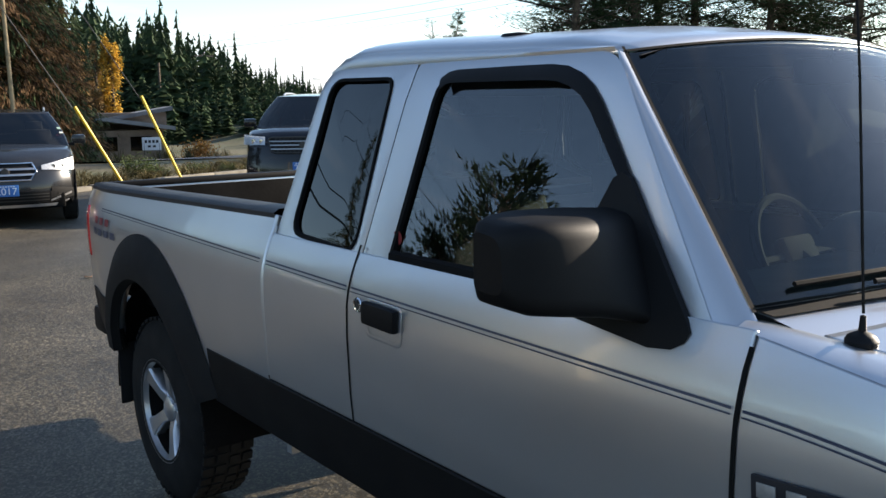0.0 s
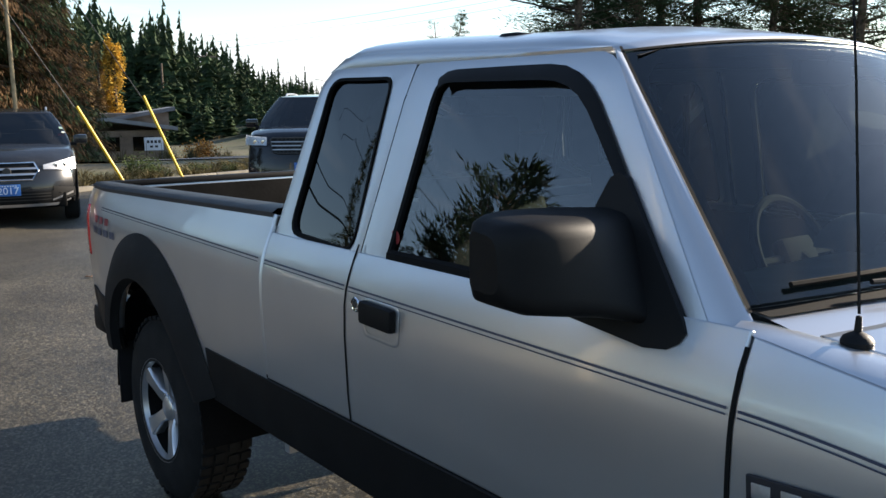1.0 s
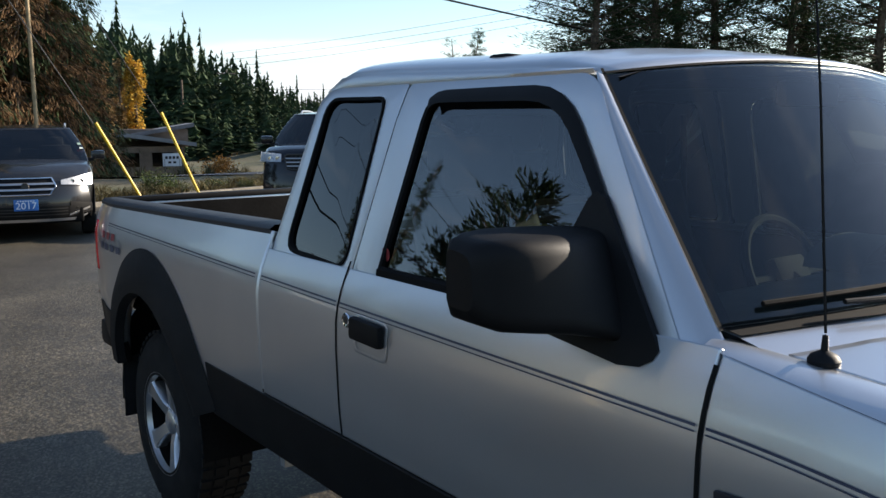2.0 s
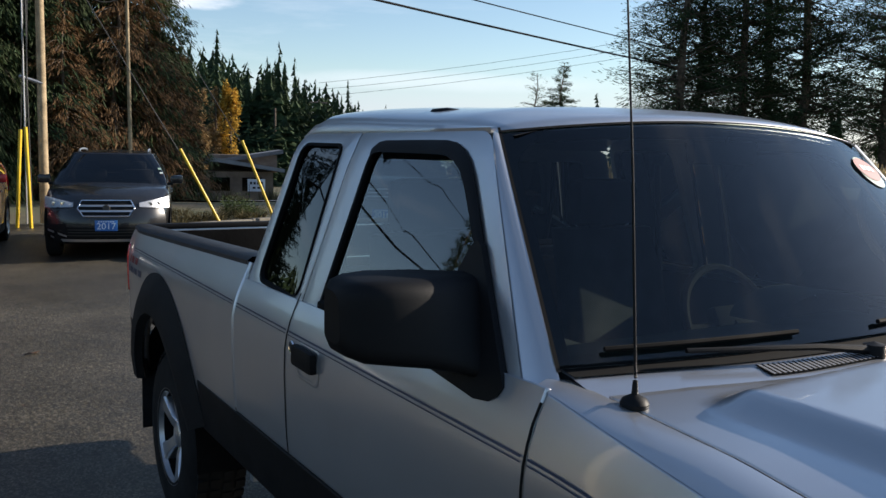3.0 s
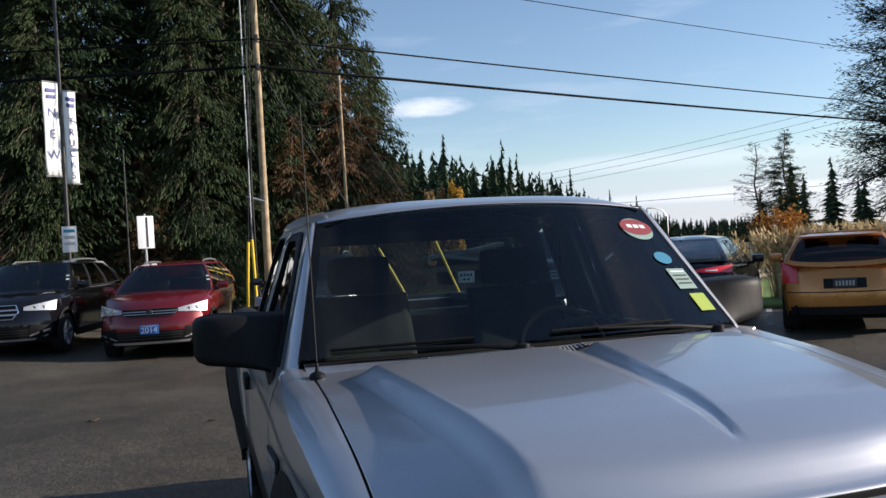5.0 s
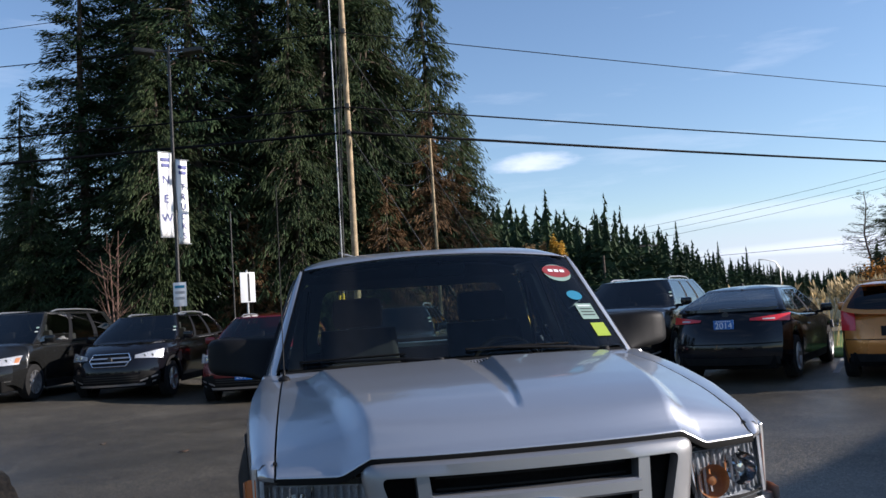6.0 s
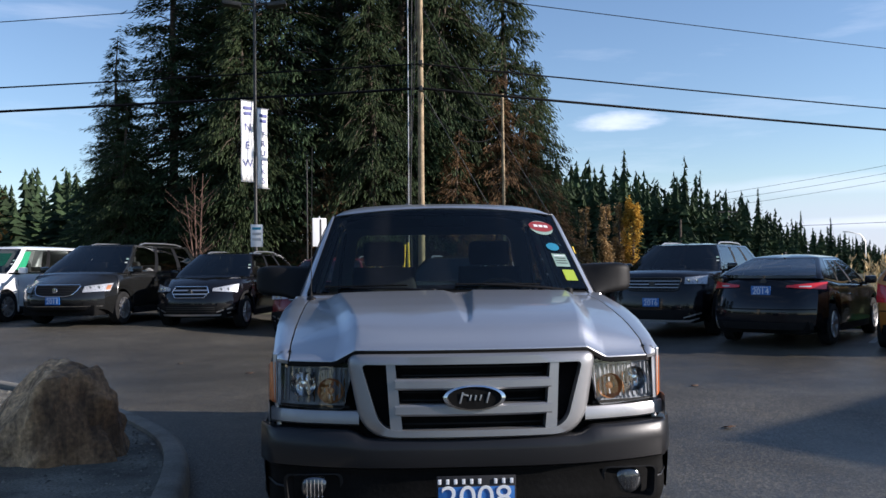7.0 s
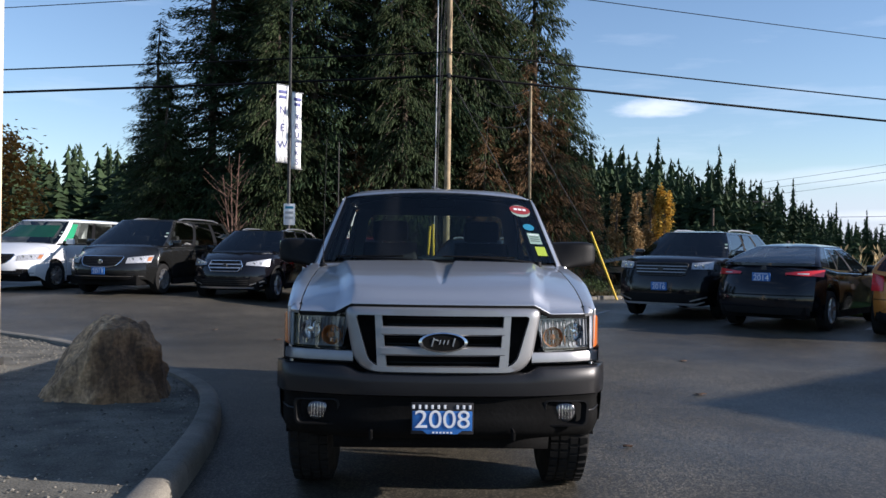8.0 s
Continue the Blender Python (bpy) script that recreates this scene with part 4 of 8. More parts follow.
for s in (-1, 1):
    # headlamp: housing, reflector bowls, lens, amber marker; silver filler below
    L = [Vector(p) for p in ((0.478, 1.048), (0.798, 1.046), (0.806, 0.870), (0.525, 0.858))]

    def lamp(p, off):
        q = nose(s * p.x, p.y, off)
        if p.x > 0.70:
            q.y += 0.35 * (p.x - 0.70) ** 1.2
        return q

    hous = Shape()
    Lo = round_loop(L, 0.02, 4, 8)
    cen = sum(Lo, Vector((0, 0))) / len(Lo)
    hous.grid([[lamp(p, 0.004) for p in Lo], [lamp(p, -0.03) for p in Lo]], close=True)
    hous.add([lamp(p, -0.03) for p in Lo], [tuple(range(len(Lo)))])
    hl = hous.make("headlamp", LAMP_SILVER, truck, "clear headlamp with amber bulb reflector")
    rows = [[lamp(L[0].lerp(L[1], u).lerp(L[3].lerp(L[2], u), v), 0.012) for u in [k / 12 for k in range(13)]] for v in [k / 6 for k in range(7)]]
    g = Shape().grid(rows).make("headlamp_lens", LENS, hl, away=(s * 0.6, 0.0, 0.95))
    g.visible_shadow = False
    for cx_, cz_, r_, mt, nm in ((0.690, 0.958, 0.052, CHROME, "reflector_bowl"), (0.575, 0.935, 0.052, AMBER_DULL, "amber_reflector")):
        o = lamp(Vector((cx_, cz_)), -0.010)
        Shape().lathe([(o.y - 0.022, r_), (o.y - 0.004, r_ * 0.88), (o.y + 0.018, r_ * 0.5), (o.y + 0.022, 0.001)], 24, "y", (o.x, 0, o.z)).make(nm, mt, hl)
        Shape().lathe([(o.y - 0.016, 0.001), (o.y - 0.014, 0.014), (o.y + 0.02, 0.016)], 12, "y", (o.x, 0, o.z)).make("bulb", CHROME if mt is CHROME else AMBER_DULL, hl)
    # fluted reflector behind the lens, upright ribs, a dark shelf above and below
    for k in range(13):
        u = 0.515 + 0.0215 * k
        Shape().tube([lamp(Vector((u, 1.020)), -0.020), lamp(Vector((u + 0.004, 0.885)), -0.020)], 0.0052, 6).make("reflector_rib", CHROME if k % 3 == 0 else LAMP_SILVER, hl)
    for za, zb in ((1.028, 1.045), (0.864, 0.876)):
        Shape().grid([[lamp(Vector((0.50 + 0.295 * k / 10, z)), -0.006) for k in range(11)] for z in (za, zb)]).make("lamp_shelf", PLASTIC, hl)
    Shape().grid([[lamp(Vector((x, 0.868 + 0.172 * k / 6)), 0.006) for k in range(7)] for x in (0.786, 0.800)]).make("lamp_divider", LAMP_SILVER, hl)
    mk = [Vector(p) for p in ((0.822, 1.043), (0.868, 1.020), (0.872, 0.885), (0.834, 0.872))]
    rows = []
    for v in [k / 6 for k in range(7)]:
        a, b = mk[0].lerp(mk[3], v), mk[1].lerp(mk[2], v)
        rows.append([(s * (corner_x(y_) + 0.004), y_, a.y + (b.y - a.y) * smooth01(-0.60, -0.49, y_)) for y_ in (-0.606, -0.595, -0.58, -0.565, -0.55, -0.53, -0.51, -0.49)])
    Shape().grid(rows).make("side_marker", AMBER, hl, "amber side marker lens")
    # dark gap between bonnet and lamp, and the wing's rounded corner over the marker
    rows = []
    for k in range(19):
        x = 0.520 + 0.265 * k / 18
        low = lamp(Vector((x, 1.046)), 0.002)
        top = Vector((s * x, hood_front(min(x, 0.746)) + 0.004 + 0.9 * max(0.0, x - 0.746), hood_lip(x) - 0.006))
        rows.append([top, low])
    Shape().grid(rows).make("lamp_gap", SEAL, truck, "dark gap above the headlamp")
    rows = []
    for k in range(7):
        q = k / 6
        x = 0.7545 + (corner_x(-0.61) - 0.7545) * q
        y0 = hood_front(0.746) + 0.004 + 1.15 * (x - 0.7545)
        row = [Vector((s * x, y0 + 0.012, 1.040))]
        for i in range(9):
            f = i / 8
            y = y0 + (-0.60 - y0) * f
            inner = hood_skin(0.747, max(y, hood_front(0.747))) - 0.001
            outer = 1.050 + (fender_top(-0.60) - 1.050) * (1 - (1 - f) ** 1.6)
            row.append(Vector((s * x, y, inner * (1 - q) + outer * q + 0.009 * 4 * q * (1 - q) * f)))
        rows.append(row)
    Shape().grid(rows).make("fender_nose", SILVER, truck, angle=60)
    # silver filler strip under the lamp
    Shape().grid([[nose(s * (0.46 + 0.37 * k / 12), z, l) + Vector((0, 0.30 * max(0, 0.46 + 0.37 * k / 12 - 0.70) ** 1.2, 0)) for z, l in ((0.856, -0.03), (0.856, 0.008), (0.843, 0.014), (0.806, 0.012), (0.792, -0.03))] for k in range(13)]).make("lamp_filler", GRILLE_SILVER, truck, "silver strip below the headlamp", angle=50)
    Shape().grid([[(s * 0.83, -0.66, z), (s * 0.845, -0.58, z), (s * (side_x(-0.5, z)), -0.50, z)] for z in (0.79, 0.82, 0.86, 0.88)]).make("fender_corner", SILVER, truck)
Shape().grid([[nose(-0.82 + 1.64 * k / 24, z, -0.06) for z in (0.42, 0.6, 0.8, 1.04)] for k in range(25)]).make("front_bulkhead", UNDER, truck)


# front bumper
def bumper_pt(x, z, off=0.0):
    ax = abs(x)
    y = -0.838 + 0.20 * (ax / 0.88) ** 3.0 - off
    return Vector((x, y, z))


rows = []
for k in range(61):
    x = -0.882 + 1.764 * k / 60
    ax = abs(x)
    e = smooth01(0.80, 0.882, ax)
    notch = 0.030 * (1 - smooth01(0.42, 0.50, ax))
    row = [bumper_pt(x, 0.780 - notch - 0.006 * e, -0.10), bumper_pt(x, 0.784 - notch, -0.012), bumper_pt(x, 0.772 - notch, 0.004), bumper_pt(x, 0.705, 0.012), bumper_pt(x, 0.640, 0.006), bumper_pt(x, 0.630, -0.012)]
    rows.append([p + Vector((0, 0.10 * e * e, 0)) for p in row])
bumper = Shape().grid(rows).make("front_bumper", BUMPER_GREY, truck, "dark grey front bumper with round fog lamps", angle=50)
rows = []
for k in range(61):
    x = -0.868 + 1.736 * k / 60
    ax = abs(x)
    e = smooth01(0.78, 0.875, ax)
    dip = 0.055 * smooth01(0.28, 0.42, ax)
    row = [bumper_pt(x, 0.632, -0.006), bumper_pt(x, 0.60, -0.006 - 0.02), bumper_pt(x, 0.52, -0.008), bumper_pt(x, 0.46 + 0.03 * e, -0.012), bumper_pt(x, 0.415 + 0.05 * e, -0.05), bumper_pt(x, 0.41 + 0.05 * e, -0.16)]
    rows.append([p + Vector((0, 0.12 * e * e, 0)) for p in row])
valance = Shape().grid(rows).make("front_valance", UNDER, bumper, "black plastic lower valance", angle=50)
for s in (-1, 1):
    Shape().grid([[bumper_pt(s * a, z, o) + Vector((0, q, 0)) for a, z, o, q in ((0.862 - 0.10 * max(0, 0.62 - z0), z0, 0.002, 0.06), (0.880 - 0.22 * max(0, 0.62 - z0), z0, 0, 0.12), (0.874 - 0.25 * max(0, 0.62 - z0), z0, 0, 0.30), (0.868 - 0.25 * max(0, 0.62 - z0), z0, 0, 0.36))] for z0 in (0.48, 0.54, 0.60, 0.68, 0.772)]).make("bumper_end", BUMPER_GREY, bumper)
    # fog lamps in recessed black pockets
    o = bumper_pt(s * 0.640, 0.552, 0.0)
    pk = round_loop([(-0.115, -0.075), (-0.115, 0.060), (0.125, 0.060), (0.115, -0.075)], 0.03, 5, 5)
    Shape().grid([[(o.x + s * p.x, o.y - 0.014 + 0.10 * max(0, p.x), o.z + p.y) for p in pk], [(o.x + s * p.x * 0.9, o.y - 0.016 + 0.10 * max(0, p.x), o.z + p.y * 0.9) for p in pk], [(o.x + s * p.x * 0.72, o.y + 0.03, o.z + p.y * 0.75) for p in pk]], close=True).make("fog_pocket", PLASTIC, bumper, "black fog lamp surround", angle=50)
    fg = Shape().lathe([(o.y - 0.004, 0.001), (o.y - 0.002, 0.035), (o.y + 0.004, 0.050), (o.y + 0.012, 0.056), (o.y + 0.05, 0.057)], 28, "y", (o.x, 0, o.z)).make("fog_lamp", FOG_GLASS, bumper, "round clear fog lamp")
    for k in range(5):
        Shape().tube([(o.x - 0.03 + 0.015 * k, o.y - 0.008, o.z - 0.034), (o.x - 0.03 + 0.015 * k, o.y - 0.008, o.z + 0.034)], 0.0018, 5).make("fog_flute", LENS, fg)
    Shape().tube([bumper_pt(s * a, z, -0.004) + Vector((0, 0.12 * smooth01(0.78, 0.875, a) ** 2, 0)) for a, z in ((0.760, 0.548), (0.800, 0.552), (0.845, 0.560))], 0.0045, 6).make("bumper_ridge", BUMPER_GREY, bumper)
    # tow hooks
    Shape().tube([(s * 0.36, -0.80, 0.43), (s * 0.36, -0.87, 0.43), (s * 0.36, -0.875, 0.46), (s * 0.36, -0.82, 0.465)], 0.010, 8).make("tow_hook", UNDER, truck, "black tow hook")

Shape().grid([[(x, y_, z_) for y_, z_ in ((-0.74, 0.43), (-0.70, 0.345), (-0.50, 0.315), (-0.30, 0.33))] for x in (-0.56, -0.3, 0.0, 0.3, 0.56)]).make("skid_plate", UNDER, truck, "black skid plate below the bumper", solid=0.01)
# year plate on the bumper
PL = Vector((0.0, -0.882, 0.535))
plate = Shape().box(PL, (0.312, 0.008, 0.158), ch=0.003).make("year_plate", DARK_INK, truck, "blue year plate reading 2008")
Shape().box(PL + Vector((0, -0.005, -0.012)), (0.300, 0.003, 0.098), ch=0.001).make("plate_field", BLUE_PLATE, plate, "blue plate field")
Shape().prism([PL + Vector((a, -0.007, b)) for a, b in ((-0.10, -0.060), (0.10, -0.060), (0.075, -0.078), (-0.075, -0.078))], (0, 0.003, 0)).make("plate_tab", BLUE_PLATE, plate, smooth=False)
text_part("2008", 0.138, WHITE_INK, plate, Matrix.Translation(PL + Vector((0, -0.0085, -0.008))) @ pose(0, 0, 0, 90) @ Matrix.Diagonal((1.03, 0.92, 1, 1)), "year_digits")
for k in range(10):
    if k != 6:
        Shape().box(PL + Vector((-0.145 + 0.0315 * k, -0.006, 0.058)), (0.013, 0.003, 0.020), ch=0.001).make("letter_bar", WHITE_INK, plate)
for k in range(6):
    Shape().box(PL + Vector((-0.045 + 0.018 * k, -0.009, -0.070)), (0.011, 0.002, 0.008)).make("letter_bar", WHITE_INK, plate)

# wheels
TYRE = [(-0.125, 0.205), (-0.128, 0.27), (-0.122, 0.34), (-0.100, 0.372), (-0.085, 0.383), (0.0, 0.386), (0.085, 0.383), (0.100, 0.372), (0.122, 0.34), (0.128, 0.27), (0.125, 0.205)]


def wheel(x, y, s, steer=0.0):
    w = Shape().lathe([(a, r) for a, r in TYRE], 48).make("wheel", RUBBER, truck, "black all-terrain tyre on a five-spoke alloy rim")
    w.matrix_local = pose(x, y, WHEEL_R, 0, 0, steer)
    tread = Shape()
    for k in range(44):
        a = 2 * math.pi * k / 44
        for q in (-0.082, -0.028, 0.028, 0.082):
            m = Matrix.Rotation(a + (0.06 if q > 0 else 0), 4, "X")
            tread.box(m @ Vector((q, 0, 0.384)), (0.042, 0.036, 0.014), m.to_3x3())
    t = tread.make("tread", RUBBER, w, smooth=False)
    o = s * 1.0
    rim = Shape().lathe([(o * 0.118, 0.212), (o * 0.126, 0.218), (o * 0.122, 0.206), (o * 0.100, 0.200)], 40).make("rim", ALLOY, w, "silver alloy rim")
    # barrel and disc near black: the shade between the spokes is in their colour
    Shape().lathe([(o * 0.100, 0.200), (o * 0.03, 0.190), (o * -0.02, 0.185), (o * -0.10, 0.19)], 40).make("rim_barrel", UNDER, rim, "inner rim barrel, near black as shade behind the spokes")
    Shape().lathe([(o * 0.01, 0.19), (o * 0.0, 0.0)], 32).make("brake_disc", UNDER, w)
    for k in range(5):
        a = 2 * math.pi * k / 5 + 0.3
        sp = Shape()
        rows = []
        for r, hw, d, th in ((0.045, 0.034, 0.080, 0.05), (0.09, 0.027, 0.096, 0.05), (0.15, 0.032, 0.106, 0.05), (0.203, 0.046, 0.114, 0.045)):
            ring = [(-hw, d - th), (-hw, d - 0.008), (-hw * 0.8, d), (hw * 0.8, d), (hw, d - 0.008), (hw, d - th)]
            rows.append([Matrix.Rotation(a, 3, "X") @ Vector((o * dd, u, r)) for u, dd in ring])
        sp.grid(rows)
        sp.make("spoke", ALLOY, rim, angle=40)
    Shape().lathe([(o * 0.060, 0.060), (o * 0.088, 0.052), (o * 0.096, 0.040), (o * 0.098, 0.0)], 24).make("hub_cap", ALLOY, rim)
    for k in range(5):
        a = 2 * math.pi * k / 5 + 0.93
        Shape().lathe([(o * 0.05, 0.010), (o * 0.084, 0.009), (o * 0.086, 0.0)], 8, "x", (0, 0.062 * math.cos(a), 0.062 * math.sin(a))).make("wheel_nut", CHROME, rim)
    return w


for s in (-1, 1):
    wheel(s * 0.705, REAR_Y, s)
    wheel(s * 0.730, 0.0, s)
    # wells hide the daylight behind each wheel
    for yc in (0.0, REAR_Y):
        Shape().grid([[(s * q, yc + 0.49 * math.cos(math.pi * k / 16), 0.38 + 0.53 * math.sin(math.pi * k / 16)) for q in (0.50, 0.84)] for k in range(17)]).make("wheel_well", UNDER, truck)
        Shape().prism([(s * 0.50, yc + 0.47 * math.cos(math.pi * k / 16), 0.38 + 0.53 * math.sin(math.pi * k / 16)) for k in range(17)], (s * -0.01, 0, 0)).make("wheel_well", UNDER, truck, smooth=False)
Shape().box((0, 1.55, 0.50), (0.86, 4.3, 0.16), ch=0.03).make("chassis", UNDER, truck)
Shape().tube([(-0.66, REAR_Y, 0.385), (0.66, REAR_Y, 0.385)], 0.05, 12).make("rear_axle", UNDER, truck)
Shape().tube([(-0.66, 0.0, 0.385), (0.66, 0.0, 0.385)], 0.045, 12).make("front_axle", UNDER, truck)
Shape().lathe([(-0.13, 0.05), (-0.05, 0.13), (0.05, 0.13), (0.13, 0.05)], 16, "x", (0.1, REAR_Y, 0.385)).make("differential", UNDER, truck)

# black sheet added as the shade in the gap between cab and bed
Shape().box((0, 2.058, 1.02), (1.60, 0.012, 0.50)).make("cab_gap_shade", SEAL, truck)
# bed: floor, inner walls, rail caps, tailgate, tail lamps, rear bumper
Shape().box((0, 3.0, 0.80), (1.50, 1.86, 0.03)).make("bed_floor", UNDER, truck, "black bed liner floor")
for k in range(8):
    Shape().box((-0.56 + 0.16 * k, 3.0, 0.82), (0.05, 1.84, 0.012), ch=0.004).make("bed_rib", UNDER, truck)
for s in (-1, 1):
    Shape().grid([[(s * (0.735 - 0.01 * q), y, 0.80 + q * (rail_z(y) - 0.80)) for q in (0, 0.5, 1.0)] for y in [2.08 + 1.87 * k / 12 for k in range(13)]]).make("bed_inner_wall", UNDER, truck, "black bed liner wall", solid=0.01)
    rows = []
    for k in range(29):
        y = 2.07 + 1.90 * k / 28
        z, w = rail_z(y), side_x(y, rail_z(y))
        rows.append([(s * (w + 0.003), y, z - 0.022), (s * (w + 0.006), y, z + 0.004), (s * (w - 0.012), y, z + 0.016), (s * 0.725, y, z + 0.016), (s * 0.712, y, z + 0.004), (s * 0.712, y, z - 0.03)])
    Shape().grid(rows).make("rail_cap", RAIL, truck, "dark grey plastic bed rail protector", angle=40)
    # tail lamp
    rows = []
    for k in range(9):
        z = 0.955 + 0.235 * k / 8
        w = side_x(3.9, z)
        rows.append([(s * (w + 0.002), 3.895, z), (s * (w + 0.001), 3.935, z), (s * (w - 0.022), 3.978, z), (s * (w - 0.07), 3.992, z), (s * (w - 0.13), 3.995, z)])
    tl = Shape().grid(rows).make("tail_lamp", RED_LENS, truck, "red tail lamp", angle=60, solid=0.012)
    Shape().grid([[(s * (side_x(3.9, z) - 0.03), 3.988, z), (s * (side_x(3.9, z) - 0.125), 4.001, z)] for z in (1.03, 1.06, 1.09)]).make("reverse_lens", WHITE_LENS, tl)
    # bed decal: unreadable bars, red over dark
    for k in range(3):
        y = 3.48 + 0.075 * k
        Shape().grid([[(s * (side_x(y + q, z) + 0.0025), y + q, z) for q in (0.0, 0.05)] for z in (1.135, 1.15, 1.165)]).make("bed_decal", DECAL_RED, truck, "red and dark bed side decal", smooth=False)
    for k in range(4):
        y = 3.40 + 0.085 * k
        Shape().grid([[(s * (side_x(y + q, z) + 0.0025), y + q, z) for q in (0.0, 0.06)] for z in (1.085, 1.115)]).make("bed_decal", STRIPE, truck, smooth=False)
Shape().box((0, 2.085, 1.055), (1.46, 0.03, 0.50), ch=0.01).make("bed_front_wall", UNDER, truck, "black bed liner wall")
tg = Shape().box((0, 3.965, 1.03), (1.46, 0.05, 0.47), ch=0.015).make("tailgate", SILVER, truck, "silver tailgate")
Shape().box((0, 3.965, 1.272), (1.47, 0.06, 0.03), ch=0.01).make("tailgate_cap", PLASTIC, tg, "black tailgate top moulding")
Shape().box((0, 3.93, 1.03), (1.44, 0.012, 0.44), ch=0.004).make("tailgate_liner", UNDER, tg)
rb = Shape().box((0, 4.05, 0.62), (1.52, 0.14, 0.15), ch=0.03).make("rear_bumper", BUMPER_GREY, truck, "dark rear step bumper")
for s in (-1, 1):
    Shape().box((s * 0.755, 3.98, 0.62), (0.10, 0.20, 0.13), ch=0.03).make("bumper_corner", PLASTIC, rb)

# cabin: floor, dash, wheel, seats, rear bench, mirror, headliner
Shape().box((0, 1.25, 0.66), (1.52, 1.5, 0.05)).make("cabin_floor", CABIN, truck)
dash_rows = []
for k in range(25):
    x = -0.72 + 1.44 * k / 24
    y0 = ws_point(x / 0.765, 0.0).y + 0.03
    dash_rows.append([(x, y0, 1.255), (x, y0 + 0.15, 1.262), (x, 0.86, 1.235), (x, 0.90, 1.19), (x, 0.88, 0.95), (x, 0.70, 0.80)])
dash = Shape().grid(dash_rows).make("dashboard", CABIN, truck, "dark grey dashboard", angle=50)
Shape().grid([[(0.36 + 0.20 * math.cos(math.pi * k / 12), q, 1.25 + 0.075 * math.sin(math.pi * k / 12)) for q in (0.74, 0.90)] for k in range(13)]).make("gauge_hood", CABIN, dash)
sw = Shape()
n = 40
cw = Vector((0.36, 1.06, 1.18))
tilt = Matrix.Rotation(radians(-28), 3, "X")
sw.tube([cw + tilt @ Vector((0.185 * math.cos(2 * math.pi * k / n), 0, 0.185 * math.sin(2 * math.pi * k / n))) for k in range(n + 1)], 0.015, 8, cap=False)
sw = sw.make("steering_wheel", UNDER, truck, "black steering wheel")
Shape().box(cw + Vector((0, -0.005, 0)), (0.16, 0.05, 0.12), tilt, 0.02).make("wheel_boss", UNDER, sw)
for a in (0, math.pi, -math.pi / 2):
    Shape().tube([cw, cw + tilt @ Vector((0.18 * math.cos(a), 0, 0.18 * math.sin(a)))], 0.014, 6).make("wheel_spoke", UNDER, sw)
Shape().tube([cw, (0.36, 0.86, 1.06)], 0.03, 10).make("steering_column", UNDER, sw)
for s in (-1, 1):
    st = Shape().box((s * 0.36, 1.32, 0.90), (0.50, 0.50, 0.16), ch=0.05).make("seat", FABRIC, truck, "dark grey cloth bucket seat")
    rows = []
    for k in range(9):
        v = k / 8
        lo = round_loop([(-0.24 + 0.03 * v, -0.055), (-0.24 + 0.03 * v, 0.055), (0.24 - 0.03 * v, 0.055), (0.24 - 0.03 * v, -0.055)], 0.04, 4, 3)
        rows.append([(s * 0.36 + p.x, 1.52 + 0.14 * v + p.y, 0.93 + 0.50 * v) for p in lo])
    b = Shape().grid(rows, close=True)
    b.add(rows[-1], [tuple(range(len(rows[-1])))])
    b.make("backrest", FABRIC, st, angle=60)
    Shape().box((s * 0.36, 1.67, 1.52), (0.28, 0.10, 0.17), ch=0.04).make("headrest", FABRIC, st)
    for q in (-0.06, 0.06):
        Shape().tube([(s * 0.36 + q, 1.66, 1.40), (s * 0.36 + q, 1.66, 1.46)], 0.006, 6).make("headrest_post", CHROME, st)
    Shape().grid([[(s * 0.795, y, z) for z in (0.70, 1.0, 1.235)] for y in [0.55 + 1.45 * k / 6 for k in range(7)]]).make("door_trim", CABIN, truck)
    Shape().tube([(s * 0.62, 1.66, 1.66), (s * 0.66, 1.68, 1.40), (s * 0.68, 1.66, 1.0)], 0.012, 6).make("seat_belt", FABRIC, truck)
Shape().box((0, 1.38, 0.96), (0.18, 0.46, 0.24), ch=0.03).make("centre_console", CABIN, truck)
Shape().box((0, 1.92, 1.05), (1.36, 0.12, 0.50), ch=0.04).make("rear_bench", FABRIC, truck, "dark rear jump seat")
Shape().grid([[(x, y, roof_z(x, y) - 0.035) for x in [-0.62 + 1.24 * k / 10 for k in range(11)]] for y in [0.86 + 1.06 * j / 8 for j in range(9)]]).make("headliner", CABIN, truck)
rv = ws_point(0, 0.86) + Vector((0, 0.07, -0.01))
mv = Shape().box(rv, (0.24, 0.03, 0.062), ch=0.014).make("inside_mirror", PLASTIC, truck, "black inside rear-view mirror")
Shape().tube([rv, ws_point(0, 0.95) + Vector((0, 0.01, 0))], 0.008, 6).make("mirror_stem", PLASTIC, mv)
Shape().lathe([(0, 0.0), (0.001, 0.019)], 20, "x", (-cab_x(1.31) + 0.002, 1.452, 1.31)).make("window_decal", STICK_RED, truck, "small round red window decal")


# ---- ground ----
def ground_z(x, y):
    """The lot lies level round the pickup, rises a little towards the back, and the field past the road dips."""
    return 0.28 * smooth01(7.0, 14.5, y) * smooth01(-1.0, -6.5, x) + 0.08 * smooth01(4.5, 13.0, y) * smooth01(1.0, 4.5, x) * smooth01(26.0, 18.0, y) - 1.8 * smooth01(26.0, 46.0, y) * smooth01(98.0, 84.0, y) * smooth01(2.0, 8.0, x) * smooth01(42.0, 30.0, x)


